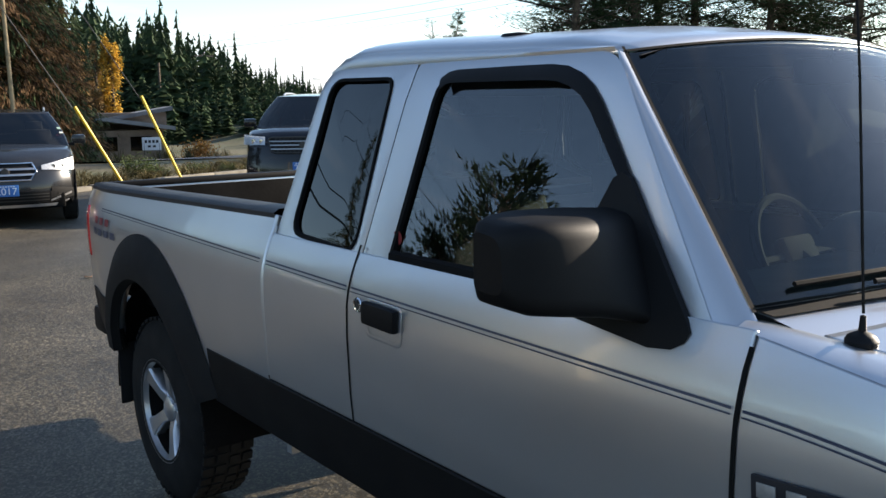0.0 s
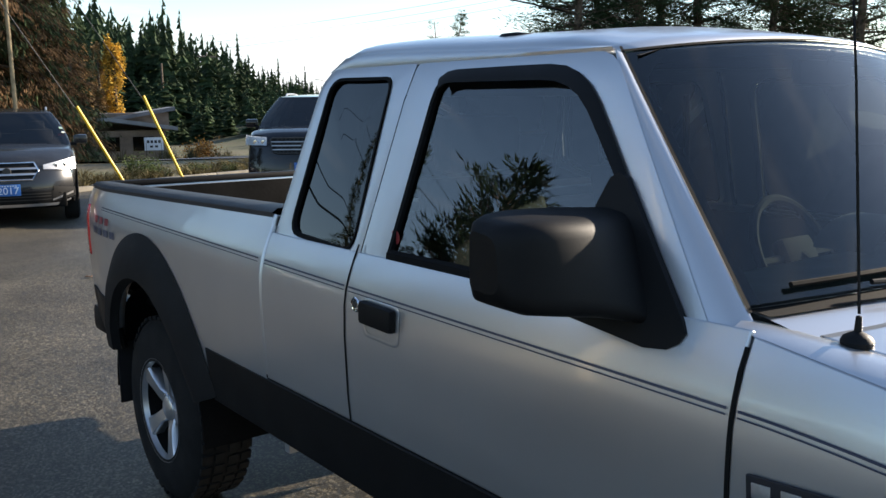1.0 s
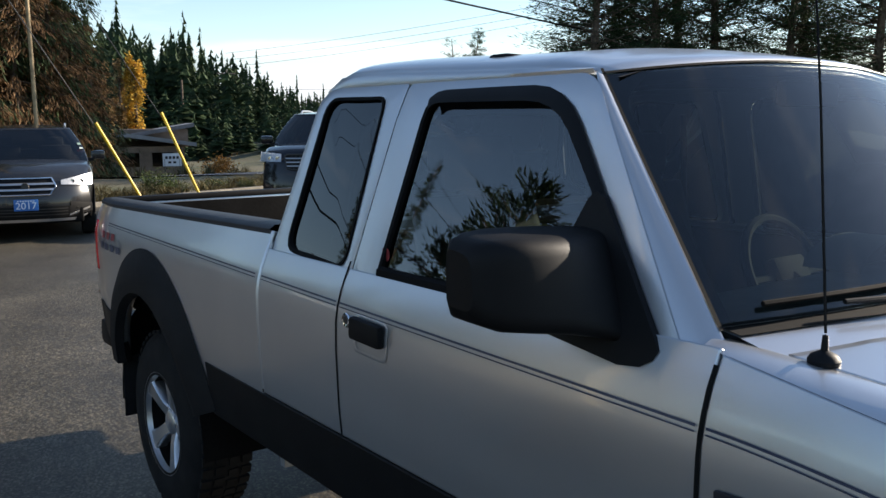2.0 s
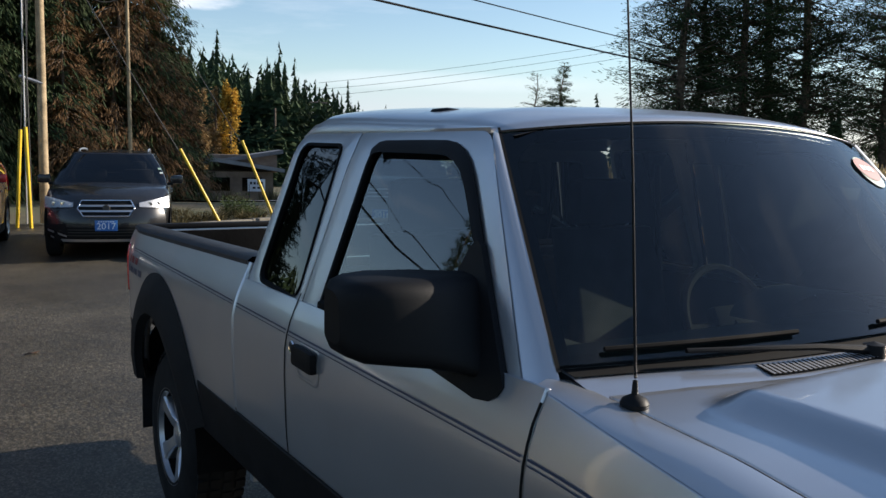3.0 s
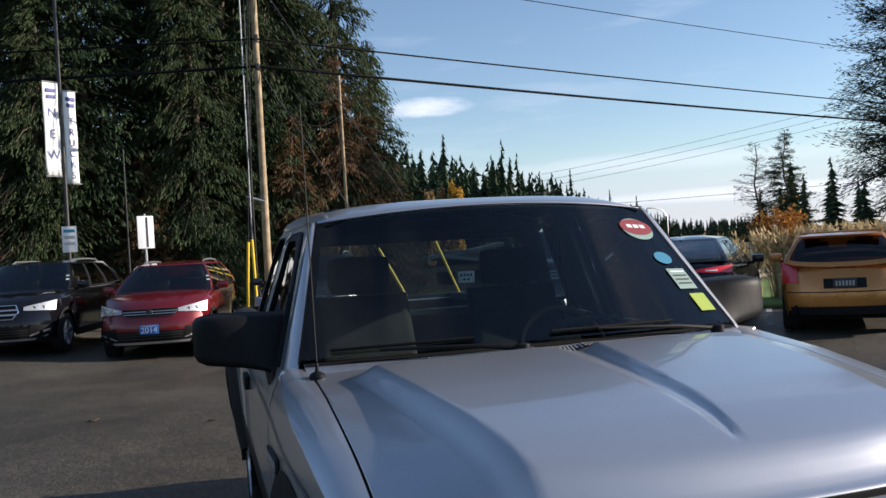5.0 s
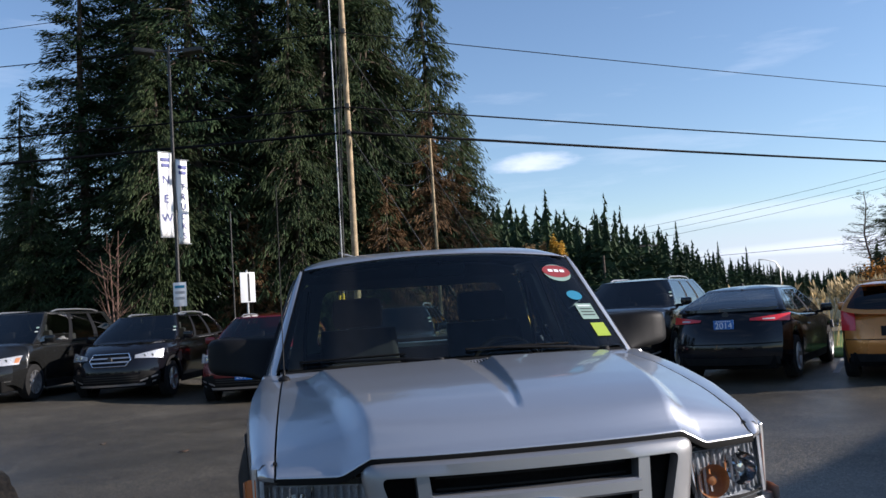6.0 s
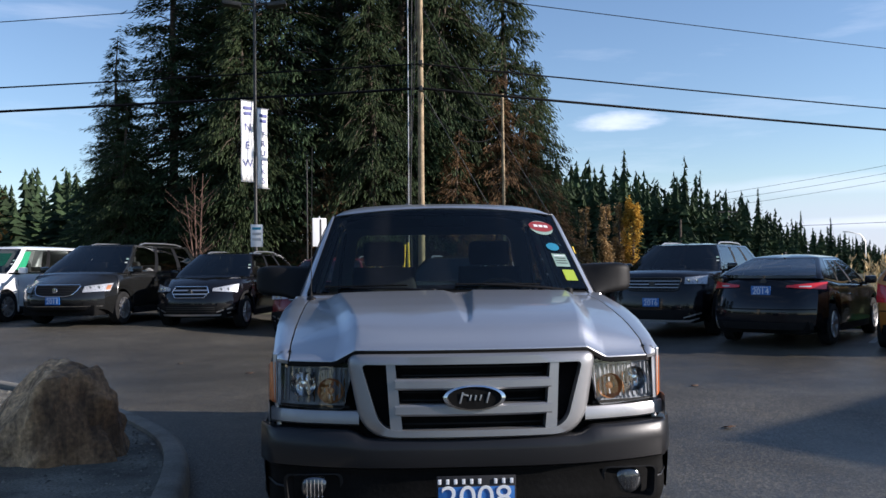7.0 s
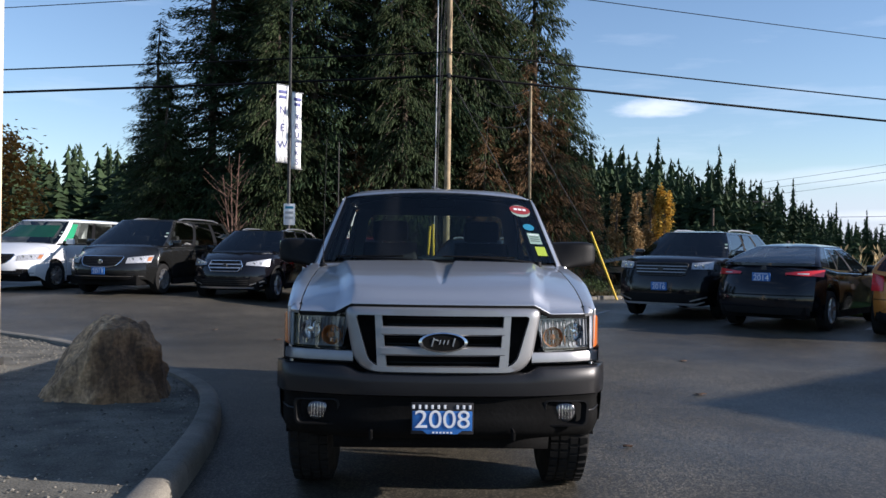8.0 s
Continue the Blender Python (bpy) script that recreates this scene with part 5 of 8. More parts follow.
def sheet(name, xs, ys, lift, material, label, category):
    rows = [[(x, y, ground_z(x, y) + lift) for x in xs] for y in ys]
    return tagged(Shape().grid(rows).make(name, material), label, category, kind="structure")


FINE = [-40 + 2 * k for k in range(41)]
FARX = [-1500, -600, -250, -120, -70] + FINE + [70, 120, 250, 600, 1500]
sheet("ground", FARX, [-1500, -400, -120] + [-60 + 3 * k for k in range(41)] + [64, 69, 74, 79, 84, 88, 92, 96, 100, 140, 300, 700, 1800], -0.03, VERGE, "brown and green rough verge ground", "ground")


def lot_edge(x):
    """The back edge of the asphalt."""
    return 17.6 + 0.34 * (x - 4.0)


rows = []
for k in range(61):
    x = -40 + 1.5 * k
    e = lot_edge(x) if x > 1.5 else 20.0
    rows.append([(x, y, ground_z(x, y)) for y in [-40 + (e + 40) * j / 40 for j in range(41)]])
tagged(Shape().grid(rows).make("parking_lot", ASPHALT), "grey damp worn asphalt of a car lot", "asphalt", kind="structure")
# road beyond the verge
ROAD_C = [(-110, 86), (-40, 62), (-8, 47), (4, 36), (12, 29.0), (24, 29.5), (60, 42), (150, 76), (400, 172)]
rows = []
for k in range(len(ROAD_C) - 1):
    for j in range(6):
        a, b = Vector(ROAD_C[k]), Vector(ROAD_C[k + 1])
        c, d = a.lerp(b, j / 6), (b - a).normalized()
        nrm = Vector((-d.y, d.x))
        rows.append([((c + nrm * w).x, (c + nrm * w).y, ground_z((c + nrm * w).x, (c + nrm * w).y) + 0.012) for w in (-4.0, -1.5, 1.5, 4.0)])
tagged(Shape().grid(rows).make("road", ROAD), "grey two-lane asphalt road", "road", kind="structure")
# kerb along the back edge of the lot
KERB_BACK = tagged(empty("back_kerb"), "low weathered concrete kerb", "kerb", kind="structure")
for k in range(22):
    x0 = 1.6 + 1.5 * k
    p, q = Vector((x0, lot_edge(x0), ground_z(x0, lot_edge(x0)))), Vector((x0 + 1.48, lot_edge(x0 + 1.48), 0))
    d = (q - p)
    m = Matrix.Rotation(math.atan2(d.y, d.x), 3, "Z")
    Shape().box((p + q) / 2 + Vector((0, 0.08, 0.055)), (1.57, 0.15, 0.15), m, 0.02).make("kerb_stone", CONCRETE, KERB_BACK)
# mown lawn with a clipped hedge before it, beyond the parked hatchback
LAWN = mat("lawn_grass", (0.13, 0.21, 0.06), 0.9, var=0.3, scale=0.6, fine=30.0, bump=0.2, spec=0.2)
rows = [[(13.2 + 0.75 * u - 0.62 * v, 7.6 + 0.62 * u + 0.75 * v, 0.05 + ground_z(13.2 + 0.75 * u - 0.62 * v, 7.6 + 0.62 * u + 0.75 * v)) for u in range(0, 17)] for v in range(0, 10)]
tagged(Shape().grid(rows).make("lawn", LAWN, solid=0.06), "sunlit mown green lawn beside the car lot", "lawn", kind="structure")
# painted bay lines
for k, (x, y, a, ln) in enumerate(((3.0, 11.6, 26, 4.5), (8.9, 11.4, 36, 4.0), (10.6, 9.7, 36, 4.0))):
    m = Matrix.Rotation(radians(-a), 3, "Z")
    v = [Vector((x, y, 0)) + m @ Vector(p) for p in ((-0.05, -ln / 2, 0), (0.05, -ln / 2, 0), (0.05, ln / 2, 0), (-0.05, ln / 2, 0))]
    bl = Shape().add([(p.x, p.y, ground_z(p.x, p.y) + 0.006) for p in v], [(0, 1, 2, 3)]).make("bay_line", PAINT_LINE)
    tagged(bl, "worn white parking bay line", "bay line", "bay lines", "structure")

# fallen leaves on the asphalt
LEAF_BROWN = mat("dead_leaf", (0.10, 0.055, 0.03), 0.85, var=0.3, scale=30.0, fine=200.0, bump=0.1)
rng = random.Random(77)
for x, y in ((1.36, 0.85), (2.6, 3.1), (-1.0, 6.9), (-2.2, 7.6), (0.4, 8.4), (3.2, 5.6), (-3.4, 8.8), (1.9, 6.3)):
    a, k = rng.uniform(0, 6.28), rng.uniform(0.03, 0.05)
    ring = [(math.cos(a + 0.785 * i) * k * (1.0 if i % 4 else 1.5), math.sin(a + 0.785 * i) * k * (0.6 if i % 2 else 1.0), 0.006 + 0.016 * rng.random()) for i in range(8)]
    lf = Shape().add(ring + [(0, 0, 0.008)], [(i, (i + 1) % 8, 8) for i in range(8)]).make("fallen_leaf", LEAF_BROWN, solid=0.002)
    lf.location = (x, y, ground_z(x, y) + 0.003)
    tagged(lf, "curled brown dead leaf lying on the asphalt", "leaf", "fallen leaves")

# ---- planted island with kerb, gravel and boulder ----
ISL = [(-1.45, -3.2), (-1.38, -1.6), (-1.44, -0.2), (-1.56, 1.0), (-1.76, 2.0), (-2.04, 2.75), (-2.50, 3.55), (-3.05, 4.35), (-3.9, 5.3), (-4.9, 6.3), (-6.2, 7.3), (-8.5, 8.6), (-12, 9.9)]


def smooth_line(pts, n=6):
    out = []
    for i in range(len(pts) - 1):
        p0, p1, p2, p3 = (Vector(pts[max(0, min(len(pts) - 1, i + q))]) for q in (-1, 0, 1, 2))
        for j in range(n):
            t = j / n
            out.append(0.5 * ((2 * p1) + (p2 - p0) * t + (2 * p0 - 5 * p1 + 4 * p2 - p3) * t * t + (3 * p1 - p0 - 3 * p2 + p3) * t ** 3))
    return out + [Vector(pts[-1])]


edge = smooth_line(ISL, 6)
island = tagged(empty("planted_island"), "kerbed island covered with grey gravel", "island", kind="structure")
seg = 6
for a in range(0, len(edge) - 1, seg):
    rows = []
    for i in range(a, min(a + seg, len(edge) - 1) + 1):
        p = edge[i]
        d = (edge[min(i + 1, len(edge) - 1)] - edge[max(i - 1, 0)]).normalized()
        nrm = Vector((-d.y, d.x))
        # a hair's gap at the joints
        t = p + d * (0.004 if i == a else (-0.004 if i == a + seg else 0))
        gz = ground_z(p.x, p.y)
        rows.append([(t.x + nrm.x * w, t.y + nrm.y * w, gz + h) for w, h in ((-0.005, -0.02), (0.0, 0.09), (0.02, 0.135), (0.055, 0.15), (0.14, 0.15), (0.165, 0.14), (0.17, 0.0))])
    Shape().grid(rows).make("kerb_stone", CONCRETE, island, "smooth grey concrete kerb", angle=60)
rows = []
for i, p in enumerate(edge):
    d = (edge[min(i + 1, len(edge) - 1)] - edge[max(i - 1, 0)]).normalized()
    nrm = Vector((-d.y, d.x))
    q = p + nrm * 0.165
    far = Vector((-14.0, -3.2 + 13.2 * i / (len(edge) - 1)))
    rows.append([(q.lerp(far, t).x, q.lerp(far, t).y, ground_z(q.x, q.y) * (1 - t) + 0.105 + 0.05 * smooth01(0, 0.3, t) + 0.02 * noise.noise(Vector((q.lerp(far, t).x, q.lerp(far, t).y, 0)) * 1.3)) for t in [(k / 14) ** 1.6 for k in range(15)]])
Shape().grid(rows).make("gravel_bed", GRAVEL, island, "grey gravel bed", angle=80)
rng = random.Random(4)
peb = Shape()
for k in range(5200):
    i = rng.randrange(2, len(edge) - 1)
    p, far = edge[i], Vector((-14.0, -3.2 + 13.2 * i / (len(edge) - 1)))
    d = (edge[min(i + 1, len(edge) - 1)] - edge[max(i - 1, 0)]).normalized()
    q = p + Vector((-d.y, d.x)) * 0.20 + Vector((rng.uniform(-0.1, 0.1), rng.uniform(-0.1, 0.1)))
    t = rng.random() ** 1.7 * 0.45
    o = q.lerp(far, t)
    z = ground_z(q.x, q.y) * (1 - t) + 0.108 + 0.05 * smooth01(0, 0.3, t) + 0.02 * noise.noise(Vector((o.x, o.y, 0)) * 1.3)
    r = rng.uniform(0.006, 0.017)
    a = rng.uniform(0, 6.3)
    ring = [(o.x + r * rng.uniform(0.7, 1.2) * math.cos(a + k2 * 1.257), o.y + r * rng.uniform(0.7, 1.2) * math.sin(a + k2 * 1.257), z) for k2 in range(5)]
    top = (o.x, o.y, z + r * rng.uniform(0.5, 0.9))
    peb.add(ring + [top], [(j, (j + 1) % 5, 5) for j in range(5)])
tagged(peb.make("gravel_stones", PEBBLE, smooth=False), "loose grey gravel stones on the island", "gravel", kind="stuff")


def boulder(name, c, size, seed, label):
    bm = bmesh.new()
    bmesh.ops.create_icosphere(bm, subdivisions=5, radius=1.0)
    off = Vector((seed * 7.1, seed * 3.3, seed))
    planes = [(Vector(n).normalized(), d) for n, d in (((-0.72, -0.30, 0.62), 0.50), ((0.55, -0.8, 0.22), 0.70), ((0.98, 0.0, 0.12), 0.78), ((0.10, -0.1, 0.99), 0.74), ((0.60, -0.25, 0.74), 0.80), ((-0.4, 0.9, 0.2), 0.7), ((-0.15, -0.95, 0.3), 0.66), ((-0.95, 0.2, 0.15), 0.82), ((0.6, 0.6, 0.5), 0.72))]
    for w in bm.verts:
        p = w.co.copy()
        for n, d in planes:
            e = p.dot(n)
            if e > d:
                p -= n * (e - d) * 0.93
        f = noise.fractal(p * 1.7 + off, 1.0, 2.0, 5)
        g = noise.ridged_multi_fractal(Vector((p.x * 2.2, p.y * 2.2, p.z * 0.9)) + off, 1.0, 2.1, 4, 1.0, 2.0)
        p *= 1 + 0.10 * f - 0.11 * g + 0.028 * noise.noise(p * 8.0 + off) + 0.018 * noise.noise(Vector((p.x * 22, p.y * 22, p.z * 5)) + off)
        w.co = Vector((p.x * size[0], p.y * size[1], p.z * size[2]))
    me = bpy.data.meshes.new(name)
    bm.to_mesh(me)
    bm.free()
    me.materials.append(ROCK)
    me.shade_smooth()
    me.set_sharp_from_angle(angle=radians(38))
    ob = new(name, me)
    ob.location = c
    return tagged(ob, label, "boulder")


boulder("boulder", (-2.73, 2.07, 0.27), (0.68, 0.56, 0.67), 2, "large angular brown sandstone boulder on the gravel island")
# timber post of a sign standing on the island
post = tagged(empty("sign_post", pose(-4.52, 3.75, 0.12)), "tall cream painted post on the gravel island", "post")
CREAM = mat("cream_paint", (0.72, 0.60, 0.40), 0.6, var=0.12, scale=5.0, fine=70.0, bump=0.05)
Shape().box((0, 0, 2.0), (0.16, 0.16, 4.0), ch=0.012).make("post_shaft", CREAM, post)
Shape().box((0, 0, 0.04), (0.22, 0.22, 0.10), ch=0.015).make("post_foot", DARK_METAL, post)


# ---- parked vehicles ----
LAMP_GREY = mat("car_lamp", (0.50, 0.51, 0.53), 0.28, 0.5, var=0.15, scale=18.0, fine=200.0, bump=0.05)
STICK_PALE = mat("sticker_grey", (0.45, 0.50, 0.47), 0.5, var=0.2, scale=40.0, bump=0.0)


def paint(name, color, rough=0.25, metal=0.3, coat=0.6, spec=0.5):
    return mat(name, color, rough, metal, coat=coat, spec=spec, var=0.03, scale=3.0, fine=800.0, bump=0.0)


CARS = {
    # length, width, wheel y front/back, wheel r, hood/belt/deck line, glass base y0 y1, roof y0 y1, roof z, low edge
    "suv": dict(L=4.52, W=1.84, wf=-1.38, wb=1.31, r=0.345, top=[(-2.26, 0.80), (-2.16, 0.93), (-1.95, 1.02), (-1.15, 1.10), (1.2, 1.13), (2.0, 1.16), (2.26, 1.05)], g=(-1.18, 2.16), rf=(-0.42, 1.75), rz=1.63, low=0.24, rear=0.10),
    "minivan": dict(L=5.14, W=1.98, wf=-1.55, wb=1.53, r=0.34, top=[(-2.57, 0.78), (-2.45, 0.88), (-2.25, 0.97), (-1.55, 1.08), (1.5, 1.08), (2.4, 1.10), (2.57, 1.0)], g=(-1.58, 2.48), rf=(-0.62, 2.22), rz=1.72, low=0.20, rear=0.05),
    "large_suv": dict(L=5.02, W=1.94, wf=-1.47, wb=1.40, r=0.385, top=[(-2.51, 0.98), (-2.42, 1.13), (-2.2, 1.19), (-1.25, 1.22), (1.4, 1.23), (2.3, 1.24), (2.51, 1.1)], g=(-1.26, 2.40), rf=(-0.50, 2.05), rz=1.76, low=0.26, rear=0.10),
    "sedan": dict(L=4.87, W=1.80, wf=-1.44, wb=1.41, r=0.340, top=[(-2.43, 0.66), (-2.3, 0.78), (-2.0, 0.86), (-1.05, 0.96), (0.9, 1.02), (1.75, 1.10), (2.22, 1.13), (2.36, 1.115), (2.43, 1.03)], g=(-1.10, 1.98), rf=(-0.15, 1.12), rz=1.485, low=0.20, rear=0.0),
    "hatchback": dict(L=4.05, W=1.72, wf=-1.22, wb=1.27, r=0.30, top=[(-2.02, 0.68), (-1.9, 0.82), (-1.6, 0.90), (-0.95, 0.98), (0.9, 1.02), (1.85, 1.06), (2.02, 0.92)], g=(-1.0, 1.90), rf=(-0.15, 1.55), rz=1.455, low=0.20, rear=0.0),
}


def car(kind, m, body, label, year="", glass_mat=None, rails=False, grille="bars", dark_lower=True, sheet=False):
    c = CARS[kind]
    hl, hw = c["L"] / 2, c["W"] / 2
    name = {"suv": "compact_suv", "minivan": "minivan", "large_suv": "large_suv", "sedan": "sedan_car", "hatchback": "hatchback_car"}[kind]
    e = tagged(empty(name, m), label, {"suv": "suv", "minivan": "minivan", "large_suv": "suv", "sedan": "car", "hatchback": "car"}[kind], "parked cars")
    gm = glass_mat or GLASS

    def plan(y):
        t = abs(y) / hl
        return hw * (1 - 0.055 * t ** 8 - 0.035 * t ** 2.5)

    fz, fx3, rz_, rx3 = {"suv": (0.16, 0.42, 0.08, 0.26), "minivan": (0.30, 0.50, 0.06, 0.24), "large_suv": (0.08, 0.30, 0.06, 0.24), "sedan": (0.22, 0.50, 0.16, 0.38), "hatchback": (0.22, 0.45, 0.12, 0.34)}[kind]

    def sweep(x, z, back):
        """How far the skin of the nose or tail lies behind its foremost point."""
        h = abs(z - 0.52) / 0.42
        return (rz_ if back else fz) * min(1.6, h) ** 1.8 + (rx3 if back else fx3) * min(1.05, abs(x) / hw) ** 3.2

    def deform(p):
        x, y, z = p
        f = smooth01(0.62 * hl, hl, abs(y))
        return (x, y - math.copysign(f * sweep(x, z, y > 0), y), z)

    def zlow(y):
        z = c["low"] + 0.14 * smooth01(0.86, 1.0, abs(y) / hl)
        for yc in (c["wf"], c["wb"]):
            d = c["r"] + 0.055
            if abs(y - yc) < d:
                z = max(z, c["r"] + math.sqrt(d * d - (y - yc) ** 2))
        return z

    def section(y):
        zt, w, zl = lerp_table(c["top"], y), plan(y), zlow(y)
        zs = zt - 0.10
        out = []
        for t, k in ((0.0, 0.955), (0.22, 0.985), (0.5, 1.0), (0.8, 0.995), (1.0, 0.975)):
            out.append((w * k, y, zl + (zs - zl) * t))
        out += [(w * 0.955, y, zt - 0.045), (w * 0.90, y, zt - 0.012), (w * 0.55, y, zt + 0.018), (0.0, y, zt + 0.028)]
        return out

    ys = sorted(set([-hl + c["L"] * k / 30 for k in range(31)] + [yc + (c["r"] + 0.055) * math.cos(math.pi * k / 14) for yc in (c["wf"], c["wb"]) for k in range(15)] + [-hl * 0.985, hl * 0.985, -hl * 0.96, hl * 0.96]))
    b = Shape()
    rows = []
    for y in ys:
        h = [deform(p) for p in section(y)]
        rows.append(h + [(-x, q, z) for x, q, z in h[::-1][1:]])
    b.grid(rows)
    for y in (ys[0], ys[-1]):
        b.grid([[deform((p[0] * k / 8, y, p[2])) for k in range(-8, 9)] for p in section(y)[:-1]])
    bd = b.make("body", body, e, angle=40)
    # dark lower skirt and underside
    Shape().box((0, 0, c["low"] + 0.12), (c["W"] * 0.80, c["L"] * 0.93, 0.22), ch=0.04).make("underbody", UNDER, e)
    for s in (-1, 1):
        for yc in (c["wf"], c["wb"]):
            R = c["r"]
            w = Shape().lathe([(-0.10, R * 0.66), (-0.105, R * 0.85), (-0.085, R * 0.98), (0, R), (0.085, R * 0.98), (0.105, R * 0.85), (0.10, R * 0.62)], 32).make("wheel", RUBBER, e)
            w.location = (s * (hw - 0.115), yc, R)
            rim = Shape().lathe([(s * 0.100, R * 0.62), (s * 0.106, R * 0.66), (s * 0.095, R * 0.60), (s * 0.0, R * 0.58)], 28).make("rim", ALLOY, w, "silver alloy rim")
            Shape().lathe([(s * 0.01, R * 0.6), (s * 0.0, 0.0)], 20).make("brake_disc", UNDER, w)
            for k in range(5 if kind != "minivan" else 9):
                n = 5 if kind != "minivan" else 9
                a = 2 * math.pi * k / n + yc
                rw = []
                for rr, ww, dd in ((0.03, 0.035, 0.075), (R * 0.62, 0.045 if n == 5 else 0.022, 0.098)):
                    rw.append([Matrix.Rotation(a, 3, "X") @ Vector((s * d, u, rr)) for u, d in ((-ww, dd - 0.03), (-ww * 0.8, dd), (ww * 0.8, dd), (ww, dd - 0.03))])
                Shape().grid(rw).make("spoke", ALLOY, rim)
            Shape().lathe([(s * 0.05, 0.055), (s * 0.088, 0.045), (s * 0.09, 0.0)], 16).make("hub_cap", ALLOY, rim)
            # arch lip
            if dark_lower:
                rw = []
                for k in range(25):
                    a = math.pi * k / 24
                    y_, z_ = yc + (R + 0.052) * math.cos(a), R + (R + 0.052) * math.sin(a)
                    y2, z2 = yc + (R + 0.115) * math.cos(a), R + (R + 0.105) * math.sin(a)
                    rw.append([(s * (plan(y_) * 0.965), y_, z_), (s * (plan(y_) * 0.995 + 0.012), y_, z_), (s * (plan(y2) + 0.006), y2, z2)])
                Shape().grid(rw).make("arch_lip", PLASTIC_DULL, e, "black wheel-arch trim")
        Shape().grid([[(s * (plan(y) * 0.972 + 0.006), y, z) for z in (c["low"], c["low"] + 0.07, c["low"] + 0.15)] for y in [c["wf"] + c["r"] + 0.08 + (c["wb"] - c["wf"] - 2 * c["r"] - 0.16) * k / 8 for k in range(9)]]).make("sill_trim", PLASTIC_DULL, e)
    # glasshouse
    g0, g1 = c["g"]
    r0, r1 = c["rf"]

    def house(u, v):
        """u round the house from the front middle over the side (0.25..0.75) to the back middle; v up."""
        zb = lambda y: lerp_table(c["top"], y) - 0.02
        fr, bk = g0 + (r0 - g0) * v, g1 + (r1 - g1) * v
        bk = g1 + (r1 - g1) * v ** (1.5 if kind == "sedan" else 1.25)
        wb_, wt_ = plan((fr + bk) / 2) * 0.925, plan(0) * (0.66 if kind != "sedan" else 0.62)
        w = wb_ + (wt_ - wb_) * v ** 1.45
        if u < 0.22:
            t = u / 0.22
            x, y = w * math.sin(t * math.pi / 2) ** 0.9, fr + 0.16 * (1 - math.cos(t * math.pi / 2)) - 0.06
        elif u > 0.80:
            t = (1 - u) / 0.20
            x, y = w * math.sin(t * math.pi / 2) ** 0.8, bk - 0.12 * (1 - math.cos(t * math.pi / 2)) + 0.04
        else:
            t = (u - 0.22) / 0.58
            x, y = w, (fr + 0.10) + (bk - 0.08 - fr - 0.10) * t
        z0 = zb(y)
        return Vector((x, y, z0 + (c["rz"] - 0.045 - z0) * v))

    us = [k / 48 for k in range(49)]
    roof_rows = []
    for k in range(9):
        q = k / 8
        row = []
        for u in us:
            p = house(u, 1.0)
            cy = (r0 + r1) / 2
            row.append((p.x * (1 - q), cy + (p.y - cy) * (1 - q), p.z + 0.055 * (1 - (1 - q) ** 2.2)))
        roof_rows.append(row + [(-x, y, z) for x, y, z in row[::-1]])
    Shape().grid(roof_rows).make("roof", body, e, angle=60)

    def patch(u0, u1, v0, v1, nm, mt, off, s, lab="", nu=8, slant=(0.0, 0.0)):
        rw = []
        for j in range(8):
            v = v0 + (v1 - v0) * j / 7
            a, b2 = u0 + slant[0] * v, u1 + slant[1] * v
            row = []
            for k in range(nu + 1):
                u = a + (b2 - a) * k / nu
                p = house(u, v)
                d = (house(min(1, u + 0.01), v) - house(max(0, u - 0.01), v)).normalized()
                nn = Vector((d.y, -d.x, 0)).normalized() if d.length else Vector((1, 0, 0))
                p = p + nn * off
                row.append((s * p.x, p.y, p.z))
            rw.append(row)
        return Shape().grid(rw).make(nm, mt, e, lab, away=(0, (g0 + g1) / 2, 1.2))

    pl = c["g"]
    for s in (-1, 1):
        # pillars and frames
        patch(0.195, 0.245, 0, 1, "front_pillar", body, 0.006, s)
        patch(0.42, 0.445, 0, 1, "centre_pillar", PLASTIC, 0.005, s)
        patch(0.60, 0.63 if kind != "sedan" else 0.615, 0, 1, "rear_pillar", PLASTIC, 0.005, s)
        patch(0.755 if kind != "sedan" else 0.70, 0.86, 0, 1, "back_pillar", body, 0.006, s)
        if kind == "sedan":
            patch(0.235, 0.70, 0.89, 0.935, "window_trim", CHROME, 0.009, s, "chrome window surround", nu=16)
            patch(0.695, 0.712, 0.04, 0.93, "window_trim", CHROME, 0.009, s, "chrome window surround")
        patch(0.22, 0.80, 0.93, 1.0, "door_top_frame", body, 0.007, s, nu=16)
        patch(0.22, 0.78, 0.0, 0.06, "belt_trim", CHROME if kind in ("sedan", "large_suv") else PLASTIC, 0.008, s, nu=16)
        for u0, u1 in ((0.245, 0.42), (0.445, 0.60), (0.63, 0.755)) if kind != "sedan" else ((0.245, 0.42), (0.445, 0.60), (0.615, 0.70)):
            gw = patch(u0, u1, 0.05, 0.94, "side_window", GLASS_DARK if (u0 > 0.5 and kind != "sedan") else (gm if kind == "sedan" else GLASS_DOOR), 0.001, s, "tinted side window")
            gw.visible_shadow = False
        # mirrors, handles
        my = g0 + 0.42
        mh = Shape().box((s * (hw + 0.09), my, lerp_table(c["top"], my) + 0.06), (0.20, 0.10, 0.14), ch=0.04).make("door_mirror", body, e)
        Shape().box((s * (hw - 0.03), my - 0.02, lerp_table(c["top"], my) - 0.01), (0.12, 0.06, 0.05), ch=0.015).make("mirror_stalk", PLASTIC, mh)
